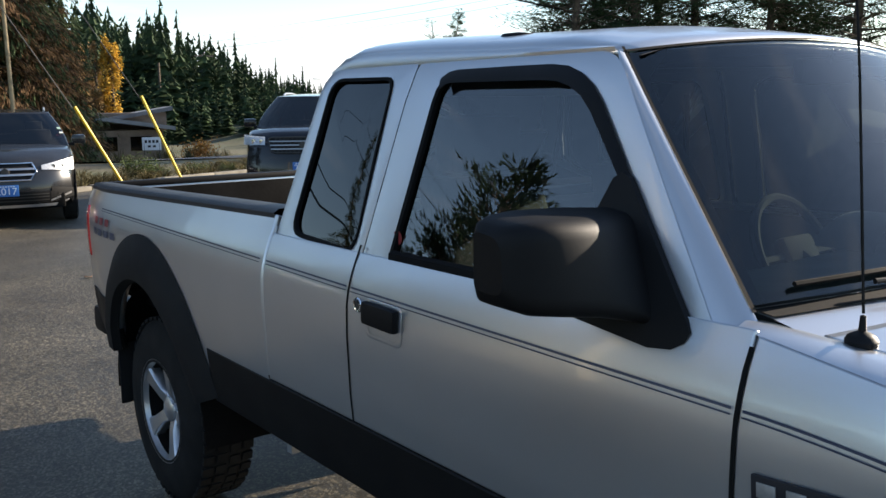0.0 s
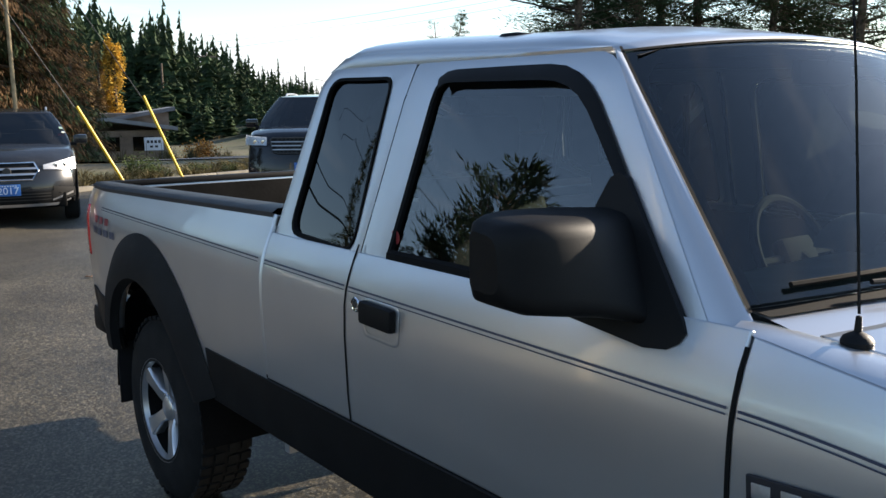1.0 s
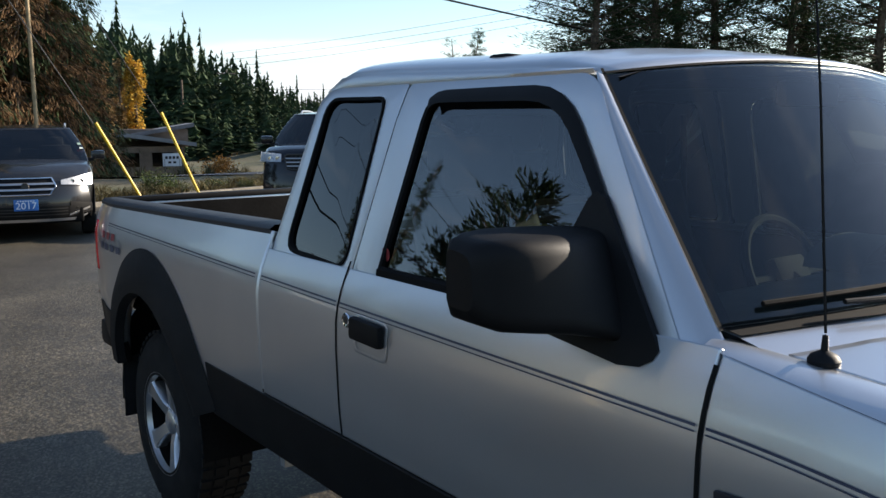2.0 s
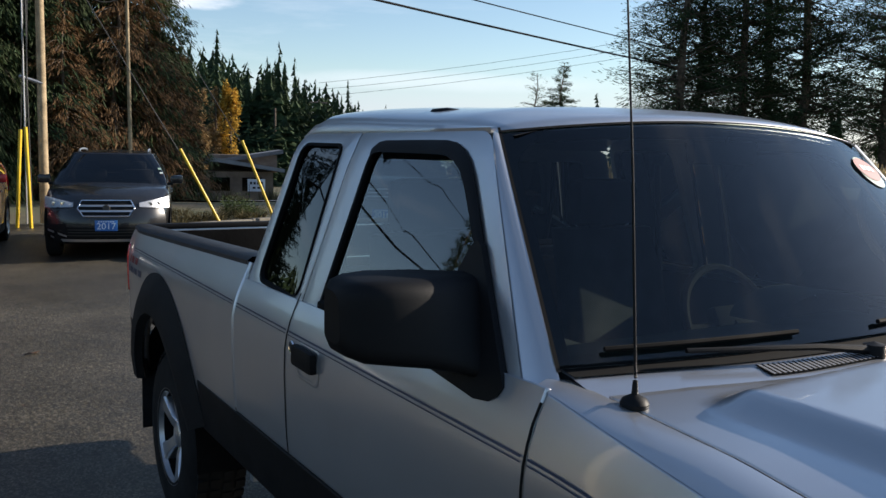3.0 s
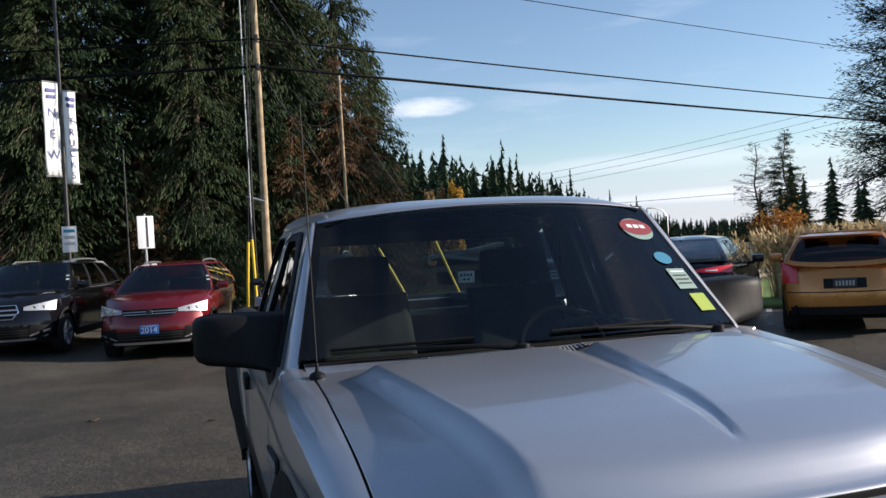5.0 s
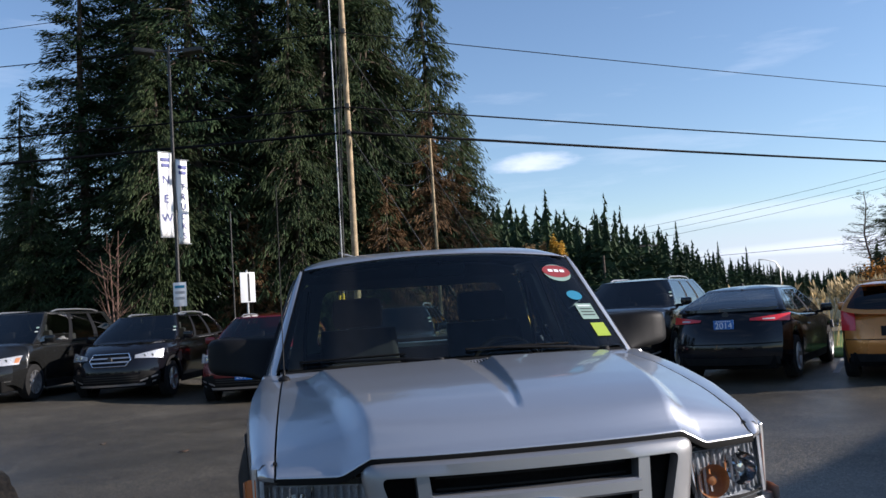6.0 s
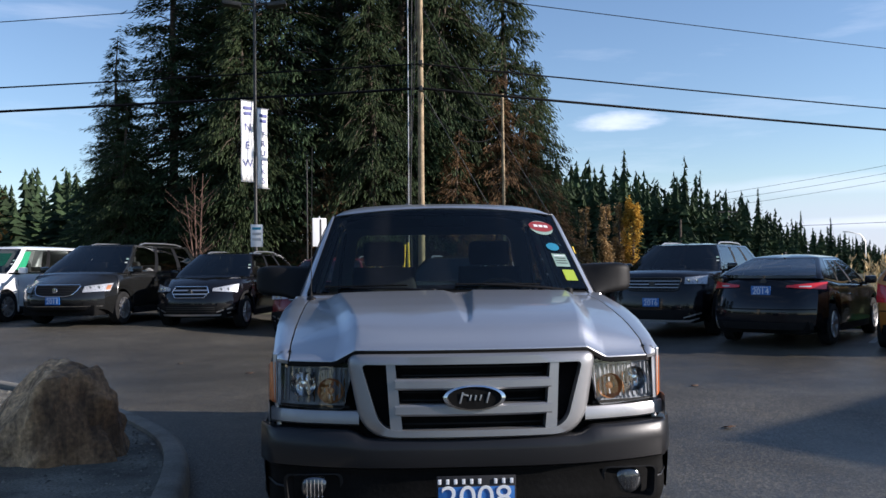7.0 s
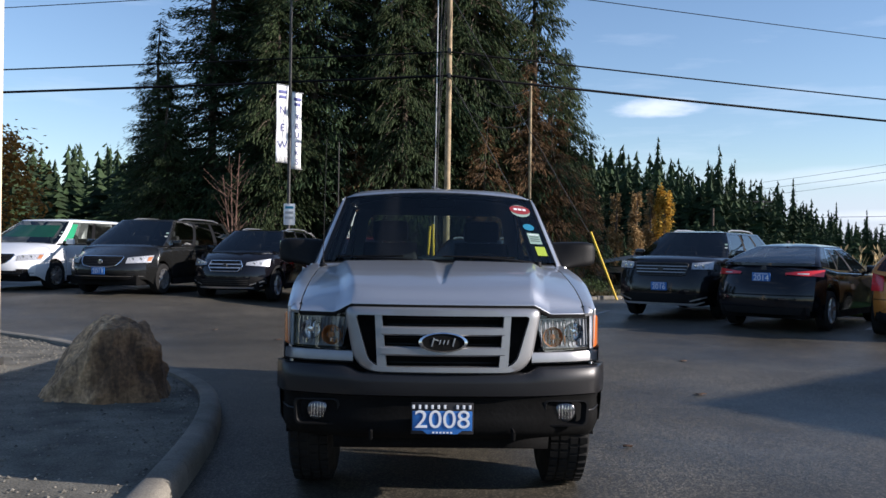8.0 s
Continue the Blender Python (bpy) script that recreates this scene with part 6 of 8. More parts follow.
        for yh in (g0 + 1.35, g0 + 2.25):
            Shape().tube([(s * (hw * 0.985 + 0.012), yh, lerp_table(c["top"], yh) - 0.20), (s * (hw * 0.985 + 0.026), yh + 0.08, lerp_table(c["top"], yh) - 0.195), (s * (hw * 0.985 + 0.012), yh + 0.18, lerp_table(c["top"], yh) - 0.19)], 0.012, 6).make("door_handle", CHROME if kind in ("sedan", "large_suv") else body, e)
        for yd in (g0 + 0.40, g0 + 1.52, g0 + 2.45):
            Shape().grid([[(s * (plan(yd) * 0.995 + 0.003), yd + q, z) for q in (-0.005, 0.005)] for z in (c["low"] + 0.18, 0.6, lerp_table(c["top"], yd) - 0.16)]).make("door_gap", SEAL, e)
        if rails:
            pts = [house(0.30, 1.0) + Vector((-0.06, 0, 0.015)), house(0.35, 1.0) + Vector((-0.06, 0, 0.055)), house(0.55, 1.0) + Vector((-0.06, 0, 0.065)), house(0.70, 1.0) + Vector((-0.06, 0, 0.05)), house(0.76, 1.0) + Vector((-0.06, 0, 0.01))]
            Shape().tube([(s * p.x, p.y, p.z) for p in pts], 0.017, 8).make("roof_rail", ALLOY, e, "silver roof rail")
    f = patch(0.0, 0.20, 0.02, 0.97, "windscreen", gm, 0.0, 1, "tinted windscreen")
    f2 = patch(0.0, 0.20, 0.02, 0.97, "windscreen", gm, 0.0, -1, "tinted windscreen")
    r1_, r2_ = (patch(0.86, 1.0, 0.10 if kind != "sedan" else 0.04, 0.93, "rear_window", GLASS_DARK if kind != "sedan" else gm, 0.0, q, "tinted rear window") for q in (1, -1))
    for q in (f, f2, r1_, r2_):
        q.visible_shadow = False
    for s in (-1, 1):
        patch(0.86, 1.0, 0.0, 0.11 if kind != "sedan" else 0.05, "tailgate_panel", body, 0.003, s)
        patch(0.86, 1.0, 0.92, 1.0, "tailgate_top", body, 0.003, s)
        patch(0.0, 0.20, 0.95, 1.0, "windscreen_header", body, 0.004, s)
        # seats seen through the glass
        Shape().box((s * 0.38, g0 + 1.35, 0.95), (0.50, 0.16, 0.72), ch=0.06).make("seat_back", FABRIC, e)
        Shape().box((s * 0.38, g0 + 1.38, 1.36 if kind != "sedan" else 1.22), (0.26, 0.10, 0.16), ch=0.04).make("headrest", FABRIC, e)
    Shape().box((0, g0 + 2.3, 0.95), (1.30, 0.18, 0.55), ch=0.06).make("rear_seat", FABRIC, e)
    Shape().box((0, g0 + 0.45, lerp_table(c["top"], g0 + 0.4) - 0.08), (1.35, 0.55, 0.14), ch=0.05).make("dashboard", CABIN, e)
    # nose: lamps, grille, bumper
    zt = lerp_table(c["top"], -hl + 0.18)

    def fx(x, z):
        """y of the nose's skin at x and z."""
        return -hl + sweep(x, z, False)

    def bx(x, z):
        """y of the tail's skin at x and z."""
        return hl - sweep(x, z, True)

    def face(u0, u1, z0, z1, nm, mt, off, s=1, rear=False, lab="", par=None, nu=10, tp=None):
        """A piece laid on the nose or tail; tp gives its heights at the outer end."""
        a0, a1 = tp or (z0, z1)
        rw = []
        for j in range(5):
            row = []
            for k in range(nu + 1):
                x, f = u0 + (u1 - u0) * k / nu, k / nu
                z = (z0 + (a0 - z0) * f) + ((z1 + (a1 - z1) * f) - (z0 + (a0 - z0) * f)) * j / 4
                row.append((s * x, (bx(x, z) + off) if rear else (fx(x, z) - off), z))
            rw.append(row)
        return Shape().grid(rw).make(nm, mt, par or e, lab, away=(0, 0, 0.7))

    for s in (-1, 1):
        h0 = zt - 0.22
        i0, i1, o0, o1, xi = {"suv": (0.055, 0.115, 0.03, 0.20, 0.50), "minivan": (0.0, 0.12, 0.02, 0.18, 0.56), "large_suv": (0.04, 0.16, 0.04, 0.19, 0.60), "sedan": (0.04, 0.10, 0.03, 0.18, 0.5), "hatchback": (0.04, 0.12, 0.03, 0.20, 0.55)}[kind]
        hm = face(hw * xi, hw * 0.96, h0 + i0, h0 + i1, "headlamp", LAMP_GREY, 0.010, s, lab="clear headlamp", tp=(h0 + o0, h0 + o1))
        ln = face(hw * xi, hw * 0.965, h0 + i0 - 0.008, h0 + i1 + 0.006, "headlamp_lens", LENS, 0.022, s, par=hm, tp=(h0 + o0 - 0.008, h0 + o1 + 0.006))
        if kind == "minivan":
            face(hw * 0.90, hw * 0.955, h0 + 0.05, h0 + 0.14, "turn_lamp", AMBER_DULL, 0.016, s, par=hm)
        ln.visible_shadow = False
        for k in (0.66, 0.79):
            Shape().lathe([(fx(hw * k, h0 + 0.09) - 0.018, 0.0), (fx(hw * k, h0 + 0.09) - 0.016, 0.034)], 16, "y", (s * hw * k, 0, h0 + 0.09)).make("reflector_bowl", CHROME, hm)
        face(hw * 0.60, hw * 0.80, 0.36, 0.50, "fog_pocket", PLASTIC, 0.012, s)
        Shape().lathe([(fx(hw * 0.7, 0.43) - 0.022, 0.0), (fx(hw * 0.7, 0.43) - 0.020, 0.04), (fx(hw * 0.7, 0.43), 0.045)], 16, "y", (s * hw * 0.7, 0, 0.43)).make("fog_lamp", LENS, e)
        if kind != "minivan":
            face(hw * 0.60, hw * 0.90, 0.355, 0.378, "fog_trim", ALLOY, 0.018, s, tp=(0.44, 0.47))
        # tail lamps
        if kind == "sedan":
            tl = face(hw * 0.42, hw * 1.0, 0.955, 0.990, "tail_lamp", RED_LENS, 0.016, s, True, "long tapered red tail lamp", nu=16, tp=(0.925, 1.040))
            face(hw * 0.62, hw * 0.80, 0.964, 0.978, "reverse_lamp", WHITE_LENS, 0.021, s, True, "clear reversing lamp", par=tl, tp=(0.960, 0.982))
        elif kind == "hatchback":
            face(hw * 0.72, hw * 0.96, 0.74, 1.05, "tail_lamp", RED_LENS, 0.010, s, True, "tall red tail lamp")
        else:
            face(hw * 0.74, hw * 0.96, 0.85, 1.05, "tail_lamp", RED_LENS, 0.010, s, True, "red tail lamp")
    gz0, gz1 = (zt - 0.22, zt - 0.10) if grille == "mesh" else (zt - 0.30, zt - 0.07)
    prof = {"bars": ((0, 0.34), (0.5, 0.43), (1, 0.37)), "chrome": ((0, 0.42), (0.1, 0.50), (0.9, 0.54), (1, 0.50)), "smile": ((0, 0.22), (0.12, 0.38), (0.5, 0.46), (0.9, 0.49), (1, 0.46)), "mesh": ((0, 0.40), (0.3, 0.46), (1, 0.50))}[grille]

    def half(q):
        return hw * lerp_table(list(prof), q)

    def lie(x, q, off):
        z = gz0 + (gz1 - gz0) * q
        return Vector((x, fx(x, z) - off, z))

    gp = Shape().grid([[lie(half(q / 10) * k / 8, q / 10, 0.008) for k in range(-8, 9)] for q in range(11)]).make("grille", PLASTIC, e, "dark grille")
    nb, thick = {"bars": (2, 0.016), "chrome": (3, 0.010), "smile": (6, 0.004), "mesh": (2, 0.007)}[grille]
    for k in range(nb):
        q = (k + 1) / (nb + 1)
        z = thick / (gz1 - gz0)
        Shape().grid([[lie(half(q) * k2 / 8, q + d * z, o) for d, o in ((-1, 0.006), (-0.7, 0.026), (0.7, 0.026), (1, 0.006))] for k2 in range(-8, 9)]).make("grille_bar", {"bars": ALLOY, "chrome": GREY_METAL, "smile": DARK_METAL, "mesh": ALLOY}[grille], gp)
    if grille == "chrome":
        for k in range(-7, 8):
            for q in (0.125, 0.375, 0.625, 0.875):
                x = k * hw * 0.065 + (0.03 if q in (0.375, 0.875) else 0)
                Shape().grid([[lie(x + d, q + h, 0.018) for d in (-0.008, 0.008)] for h in (-0.07, 0.07)]).make("grille_stud", DARK_METAL, gp)
    qs = [k / 10 for k in range(11)]
    ring = [lie(-half(q), q, 0.018) for q in qs] + [lie(half(1) * k / 6, 1, 0.020) for k in range(-5, 6)] + [lie(half(q), q, 0.018) for q in qs[::-1]] + [lie(half(0) * k / 6, 0, 0.020) for k in range(5, -6, -1)]
    Shape().tube(ring + [ring[0]], 0.011 if grille != "mesh" else 0.006, 6).make("grille_frame", CHROME if grille in ("bars", "smile") else DARK_METAL, gp)
    Shape().lathe([(-0.002, 0.0), (0.0, 0.05), (0.012, 0.055)], 20, "y", (0, fx(0, (gz0 + gz1) / 2) - 0.036, (gz0 + gz1) / 2)).make("emblem", DARK_METAL if grille != "smile" else CHROME, gp)
    face(-hw * 0.62, hw * 0.62, 0.335, 0.50 if kind in ("suv", "large_suv") else 0.46, "lower_intake", PLASTIC, 0.010, nu=16)
    if kind == "suv":
        for z in (0.375, 0.42, 0.46):
            face(-hw * 0.58, hw * 0.58, z, z + 0.012, "intake_slat", DARK_METAL, 0.016, nu=12)
        for s in (-1, 1):
            face(hw * 0.62, hw * 0.93, 0.34, 0.56, "bumper_pocket", PLASTIC, 0.008, s, tp=(0.40, 0.52))
    if kind == "minivan":
        face(-hw * 0.88, hw * 0.88, 0.40, 0.413, "bumper_strip", CHROME, 0.016, nu=20)
    else:
        face(-hw * 0.70, hw * 0.70, 0.285, 0.325, "skid_strip", ALLOY, 0.014, nu=20)
        for s in (-1, 1):
            face(hw * 0.70, hw * 0.86, 0.285, 0.325, "skid_corner", ALLOY, 0.014, s, tp=(0.35, 0.37))
    # back: bumper strip, plate recess, wiper, lower valance
    face(-hw * 0.85, hw * 0.85, 0.28, 0.40, "rear_valance", PLASTIC_DULL, 0.010, 1, True)
    face(-hw * 0.9, hw * 0.9, 0.60, 0.615, "bumper_gap", SEAL, 0.006, 1, True)
    # year plate
    if year:
        rear = kind == "sedan"
        zp = {"suv": 0.53, "minivan": 0.52, "large_suv": 0.64, "sedan": 0.90}[kind]
        yp = (fx(0, zp) - 0.02) if not rear else (bx(0, zp) + 0.03)
        d = -1 if not rear else 1
        pb = Shape().box((0, yp, zp), (0.31, 0.012, 0.155), ch=0.003).make("year_plate", BLUE_PLATE, e, "blue plate reading " + year)
        text_part(year, 0.135, WHITE_INK, pb, Matrix.Translation((0, yp + d * 0.0085, zp - 0.012)) @ pose(0, 0, 0, 90, 0, 0 if d < 0 else 180), "year_digits")
        for k in range(7):
            Shape().box((-0.10 + 0.033 * k, yp + d * 0.007, zp + 0.058), (0.022, 0.003, 0.014)).make("letter_bar", WHITE_INK, pb)
    elif kind == "hatchback":
        face(-0.28, 0.28, 0.66, 0.80, "plate_recess", PLASTIC_DULL, 0.004, 1, True)
        Shape().box((0, bx(0, 0.73) + 0.015, 0.73), (0.31, 0.01, 0.15), ch=0.003).make("plate_holder", DARK_METAL, e, "dark plate with bars")
        for k in range(6):
            Shape().box((-0.11 + 0.044 * k, bx(0, 0.73) + 0.022, 0.73), (0.026, 0.003, 0.07)).make("letter_bar", GREY_METAL, e)
        Shape().box((0, r1 + 0.08, c["rz"] + 0.005), (1.05, 0.22, 0.03), ch=0.01).make("roof_spoiler", body, e)
    if kind in ("sedan", "hatchback"):
        Shape().box((0, r1 - 0.10, c["rz"] + 0.028), (0.035, 0.13, 0.045), ch=0.012).make("roof_antenna", PLASTIC, e)
    if kind == "sedan":
        Shape().grid([[(x, bx(x, 1.06) - 0.10 + o, 1.13 + h) for o, h in ((-0.10, 0.0), (0.0, 0.018), (0.035, 0.016), (0.04, -0.03))] for x in [hw * 0.86 * k / 8 for k in range(-8, 9)]]).make("boot_lip", body, e, angle=40)
        Shape().lathe([(bx(0, 1.045) + 0.018, 0.0), (bx(0, 1.045) + 0.016, 0.05), (bx(0, 1.045), 0.052)], 20, "y", (0, 0, 1.045)).make("emblem", DARK_METAL, e)
    if sheet:
        for s in (-1, 1):
            patch(0.0, 0.125, 0.30, 0.78, "price_sheet", GREEN_SHEET, -0.03, s, "green price sheet behind the glass")
        patch(0.25, 0.30, 0.15, 0.85, "window_sheet", GREEN_SHEET, -0.02, 1)
    # windscreen stickers
    if kind in ("suv", "minivan", "large_suv"):
        for v, h, mt in ((0.46, 0.055, STICK_GREEN), (0.34, 0.04, STICK_PALE)):
            p = house(0.165, v)
            q = house(0.165, v + 0.06) - p
            a = (house(0.175, v) - p).normalized() * 0.055
            n = a.cross(q).normalized()
            n = n if n.y < 0 else -n
            up = q.normalized() * h
            Shape().add([p + n * 0.012, p + a + n * 0.012, p + a + up + n * 0.012, p + up + n * 0.012], [(0, 1, 2, 3)]).make("windscreen_sticker", mt, e)
    return e


def stand(x, y, az):
    """A parked vehicle's pose: its tail points along azimuth az."""
    return pose(x, y, ground_z(x, y), 0, 0, -az)


GREY_P = paint("graphite_paint", (0.020, 0.0205, 0.022), 0.25, 0.3, 0.5, 0.4)
BLACK_P = paint("black_paint", (0.005, 0.005, 0.007), 0.12, 0.0, 0.4, 0.25)
RED_P = paint("red_paint", (0.15, 0.007, 0.010), 0.25, 0.35)
WHITE_P = paint("white_paint", (0.72, 0.73, 0.74), 0.3, 0.0)
CHARCOAL_P = paint("charcoal_paint", (0.014, 0.0145, 0.0145), 0.2, 0.3, 0.5, 0.3)
ORANGE_P = paint("orange_paint", (0.50, 0.19, 0.035), 0.28, 0.35)
GLASS_SEDAN = glass("sedan_glass", (0.78, 0.92, 0.86), 0.95, 2.7)
GLASS_CAR = glass("car_glass", (0.16, 0.18, 0.18))


def nose_at(x, y, az, L):
    """Centre of a vehicle whose nose stands at x, y."""
    return x + math.sin(radians(az)) * L / 2, y + math.cos(radians(az)) * L / 2


def park_nose(kind, x, y, az, *a, **k):
    cx, cy = nose_at(x, y, az, CARS[kind]["L"])
    return car(kind, stand(cx, cy, az), *a, **k)


park_nose("suv", 0.64, 12.75, 14, GREY_P, "dark grey compact suv with silver roof rails", "2017", GLASS_CAR, True)
park_nose("suv", -1.88, 12.95, 10, RED_P, "metallic red compact suv with silver roof rails", "2014", GLASS_CAR, True, grille="mesh")
park_nose("suv", -4.41, 13.88, 12, BLACK_P, "black compact suv with silver roof rails and bar grille", "", GLASS_CAR, True)
park_nose("minivan", -7.03, 13.62, 12, CHARCOAL_P, "dark charcoal minivan with a chrome grille", "2011", GLASS_CAR, True, grille="smile", dark_lower=False)
park_nose("minivan", -9.90, 14.78, 12, WHITE_P, "white minivan with a green sheet behind the windscreen", "", GLASS_CAR, False, grille="smile", dark_lower=False, sheet=True)
park_nose("large_suv", 4.47, 11.35, 36, BLACK_P, "black large suv with chrome mesh grille", "2016", GLASS_CAR, True, grille="chrome")
# rear towards the camera
def park_tail(kind, x, y, az, *a, **k):
    L = CARS[kind]["L"]
    cx, cy = x + math.sin(radians(az)) * L / 2, y + math.cos(radians(az)) * L / 2
    return car(kind, stand(cx, cy, az + 180), *a, **k)


park_tail("sedan", 5.62, 9.35, 42, BLACK_P, "black four-door sedan with long red tail lamps", "2014", GLASS_SEDAN, dark_lower=False)
park_tail("hatchback", 7.72, 8.05, 38, ORANGE_P, "orange hatchback seen from behind", "", GLASS_CAR, dark_lower=False)


# ---- trees ----
def spray(S, p, d, ln, wd, rg, droop=0.3):
    """One flat needle spray: a ragged diamond at p along d."""
    d = (d + Vector((rg.uniform(-0.5, 0.5), rg.uniform(-0.5, 0.5), rg.uniform(-0.35, 0.25) - droop))).normalized()
    s = d.cross(Vector((rg.uniform(-0.4, 0.4), rg.uniform(-0.4, 0.4), 1))).normalized()
    k = len(S.v)
    a, b = p, p + d * ln
    m = p + d * ln * rg.uniform(0.35, 0.6) + Vector((0, 0, -0.1 * ln))
    S.v += [a[:], (m + s * wd * rg.uniform(0.6, 1.1))[:], b[:], (m - s * wd * rg.uniform(0.6, 1.1))[:]]
    S.f.append((k, k + 1, k + 2, k + 3))


def conifer(name, h, r, seed, leafmat, label, base=0.08, sprays=6500, droop=0.35, ln=0.55, gap=0.0, power=0.85, lean=0.0, ragged=0.22):
    """A conifer: tapered trunk, limbs in uneven whorls, many needle sprays on each limb."""
    rg = random.Random(seed)
    e = tagged(empty(name), label, "tree")
    bend = [Vector((lean * (k / 8) ** 2 * h + 0.12 * math.sin(k * 1.3 + seed), 0.10 * math.cos(k * 1.7 + seed), h * k / 8)) for k in range(9)]

    def axis(z):
        t = max(0.0, min(7.999, z / h * 8))
        i = int(t)
        return bend[i].lerp(bend[i + 1], t - i)

    tr = Shape().tube(bend, [max(0.02, 0.013 * h * (1 - k / 8.2) ** 0.9 + 0.015) for k in range(9)], 9)
    C = Shape()
    n = max(24, int(h * 5.5))
    done = 0
    limbs = []
    for i in range(n):
        t = base + (1 - base) * (i + rg.random()) / n
        z = t * h
        lim = r * (1 - t) ** power * (0.35 + 0.65 * min(1.0, (t - base) / 0.10 + 0.35))
        for _ in range(rg.choice((3, 4, 4, 5))):
            if rg.random() < gap:
                continue
            a = rg.uniform(0, 2 * math.pi)
            l = lim * rg.uniform(0.55, 1.12) + 0.15
            d = Vector((math.cos(a), math.sin(a), 0.12 - droop * 0.6 + 0.35 * t + rg.uniform(-ragged, ragged)))
            limbs.append((z, d, l))
    total = sum(l for _, _, l in limbs)
    for z, d, l in limbs:
        o = axis(z)
        if l > r * 0.35:
            tr.tube([o, o + d * l * 0.5 + Vector((0, 0, -0.05 * l)), o + d * l * 0.92 + Vector((0, 0, -droop * 0.3 * l))], [0.012 + 0.012 * l, 0.010 + 0.005 * l, 0.006], 4, cap=False)
        for _ in range(max(3, int(sprays * l / total))):
            u = rg.random() ** 0.6
            p = o + d * l * u + Vector((rg.gauss(0, 0.10 * l * u + 0.05), rg.gauss(0, 0.10 * l * u + 0.05), rg.gauss(0, 0.07 + 0.12 * (ragged - 0.22) * l) - droop * 0.35 * l * u * u))
            spray(C, p, d, ln * rg.uniform(0.5, 1.35), ln * 0.125, rg, droop)
    tr.make("trunk", BARK, e)
    C.make("crown", leafmat, e, smooth=False)
    return e


def put(tree, x, y, sz=1.0, rot=0.0, sxy=1.0, label=""):
    m = pose(x, y, ground_z(x, y) - 0.05, 0, 0, rot) @ Matrix.Diagonal((sxy * sz, sxy * sz, sz, 1))
    return copy_thing(tree, m)


fir_a = conifer("fir_tree", 20.0, 4.0, 11, FIR, "tall dark green fir tree with drooping boughs", 0.05, 27000, 0.45, 0.33)
fir_b = conifer("fir_tree", 20.0, 3.9, 12, FIR, "tall dark green fir tree with drooping boughs", 0.04, 27000, 0.60, 0.32)
cedar = conifer("cedar_tree", 16.0, 3.2, 13, CEDAR, "dense green cedar tree with hanging sprays", 0.02, 26000, 0.95, 0.30, power=0.7)
brown = conifer("cedar_tree", 9.0, 2.3, 14, BROWN_FIR, "browning cedar tree with thin foliage", 0.06, 7500, 0.8, 0.26, gap=0.25)
open_fir = conifer("douglas_fir", 20.0, 4.2, 15, FIR, "tall backlit fir tree with open boughs", 0.12, 26000, 0.22, 0.30, gap=0.28, power=0.62, ragged=0.5)
spruce = conifer("spruce_tree", 8.6, 2.5, 16, FIR, "small pointed dark spruce tree", 0.05, 13000, 0.25, 0.26, power=0.95)
larch = conifer("larch_tree", 8.0, 2.5, 17, SHRUB, "thin ragged conifer with sparse limbs", 0.15, 2600, 0.05, 0.24, gap=0.45, power=0.7)
fir_a.matrix_basis = pose(-2.2, 33.0, 0) @ Matrix.Diagonal((1, 1, 1.15, 1))
fir_b.matrix_basis = pose(-6.9, 32.0, 0.3)
cedar.matrix_basis = pose(2.0, 31.2, 0) @ Matrix.Diagonal((1.05, 1.05, 1.22, 1))
brown.matrix_basis = pose(4.2, 30.2, 0)
open_fir.matrix_basis = pose(31.5, 31.0, 0, 0, 0, 40)
spruce.matrix_basis = pose(36.75, 47.0, 0) @ Matrix.Diagonal((0.95, 0.95, 0.93, 1))
larch.matrix_basis = pose(34.5, 47.0, 0) @ Matrix.Diagonal((0.9, 0.9, 0.9, 1))
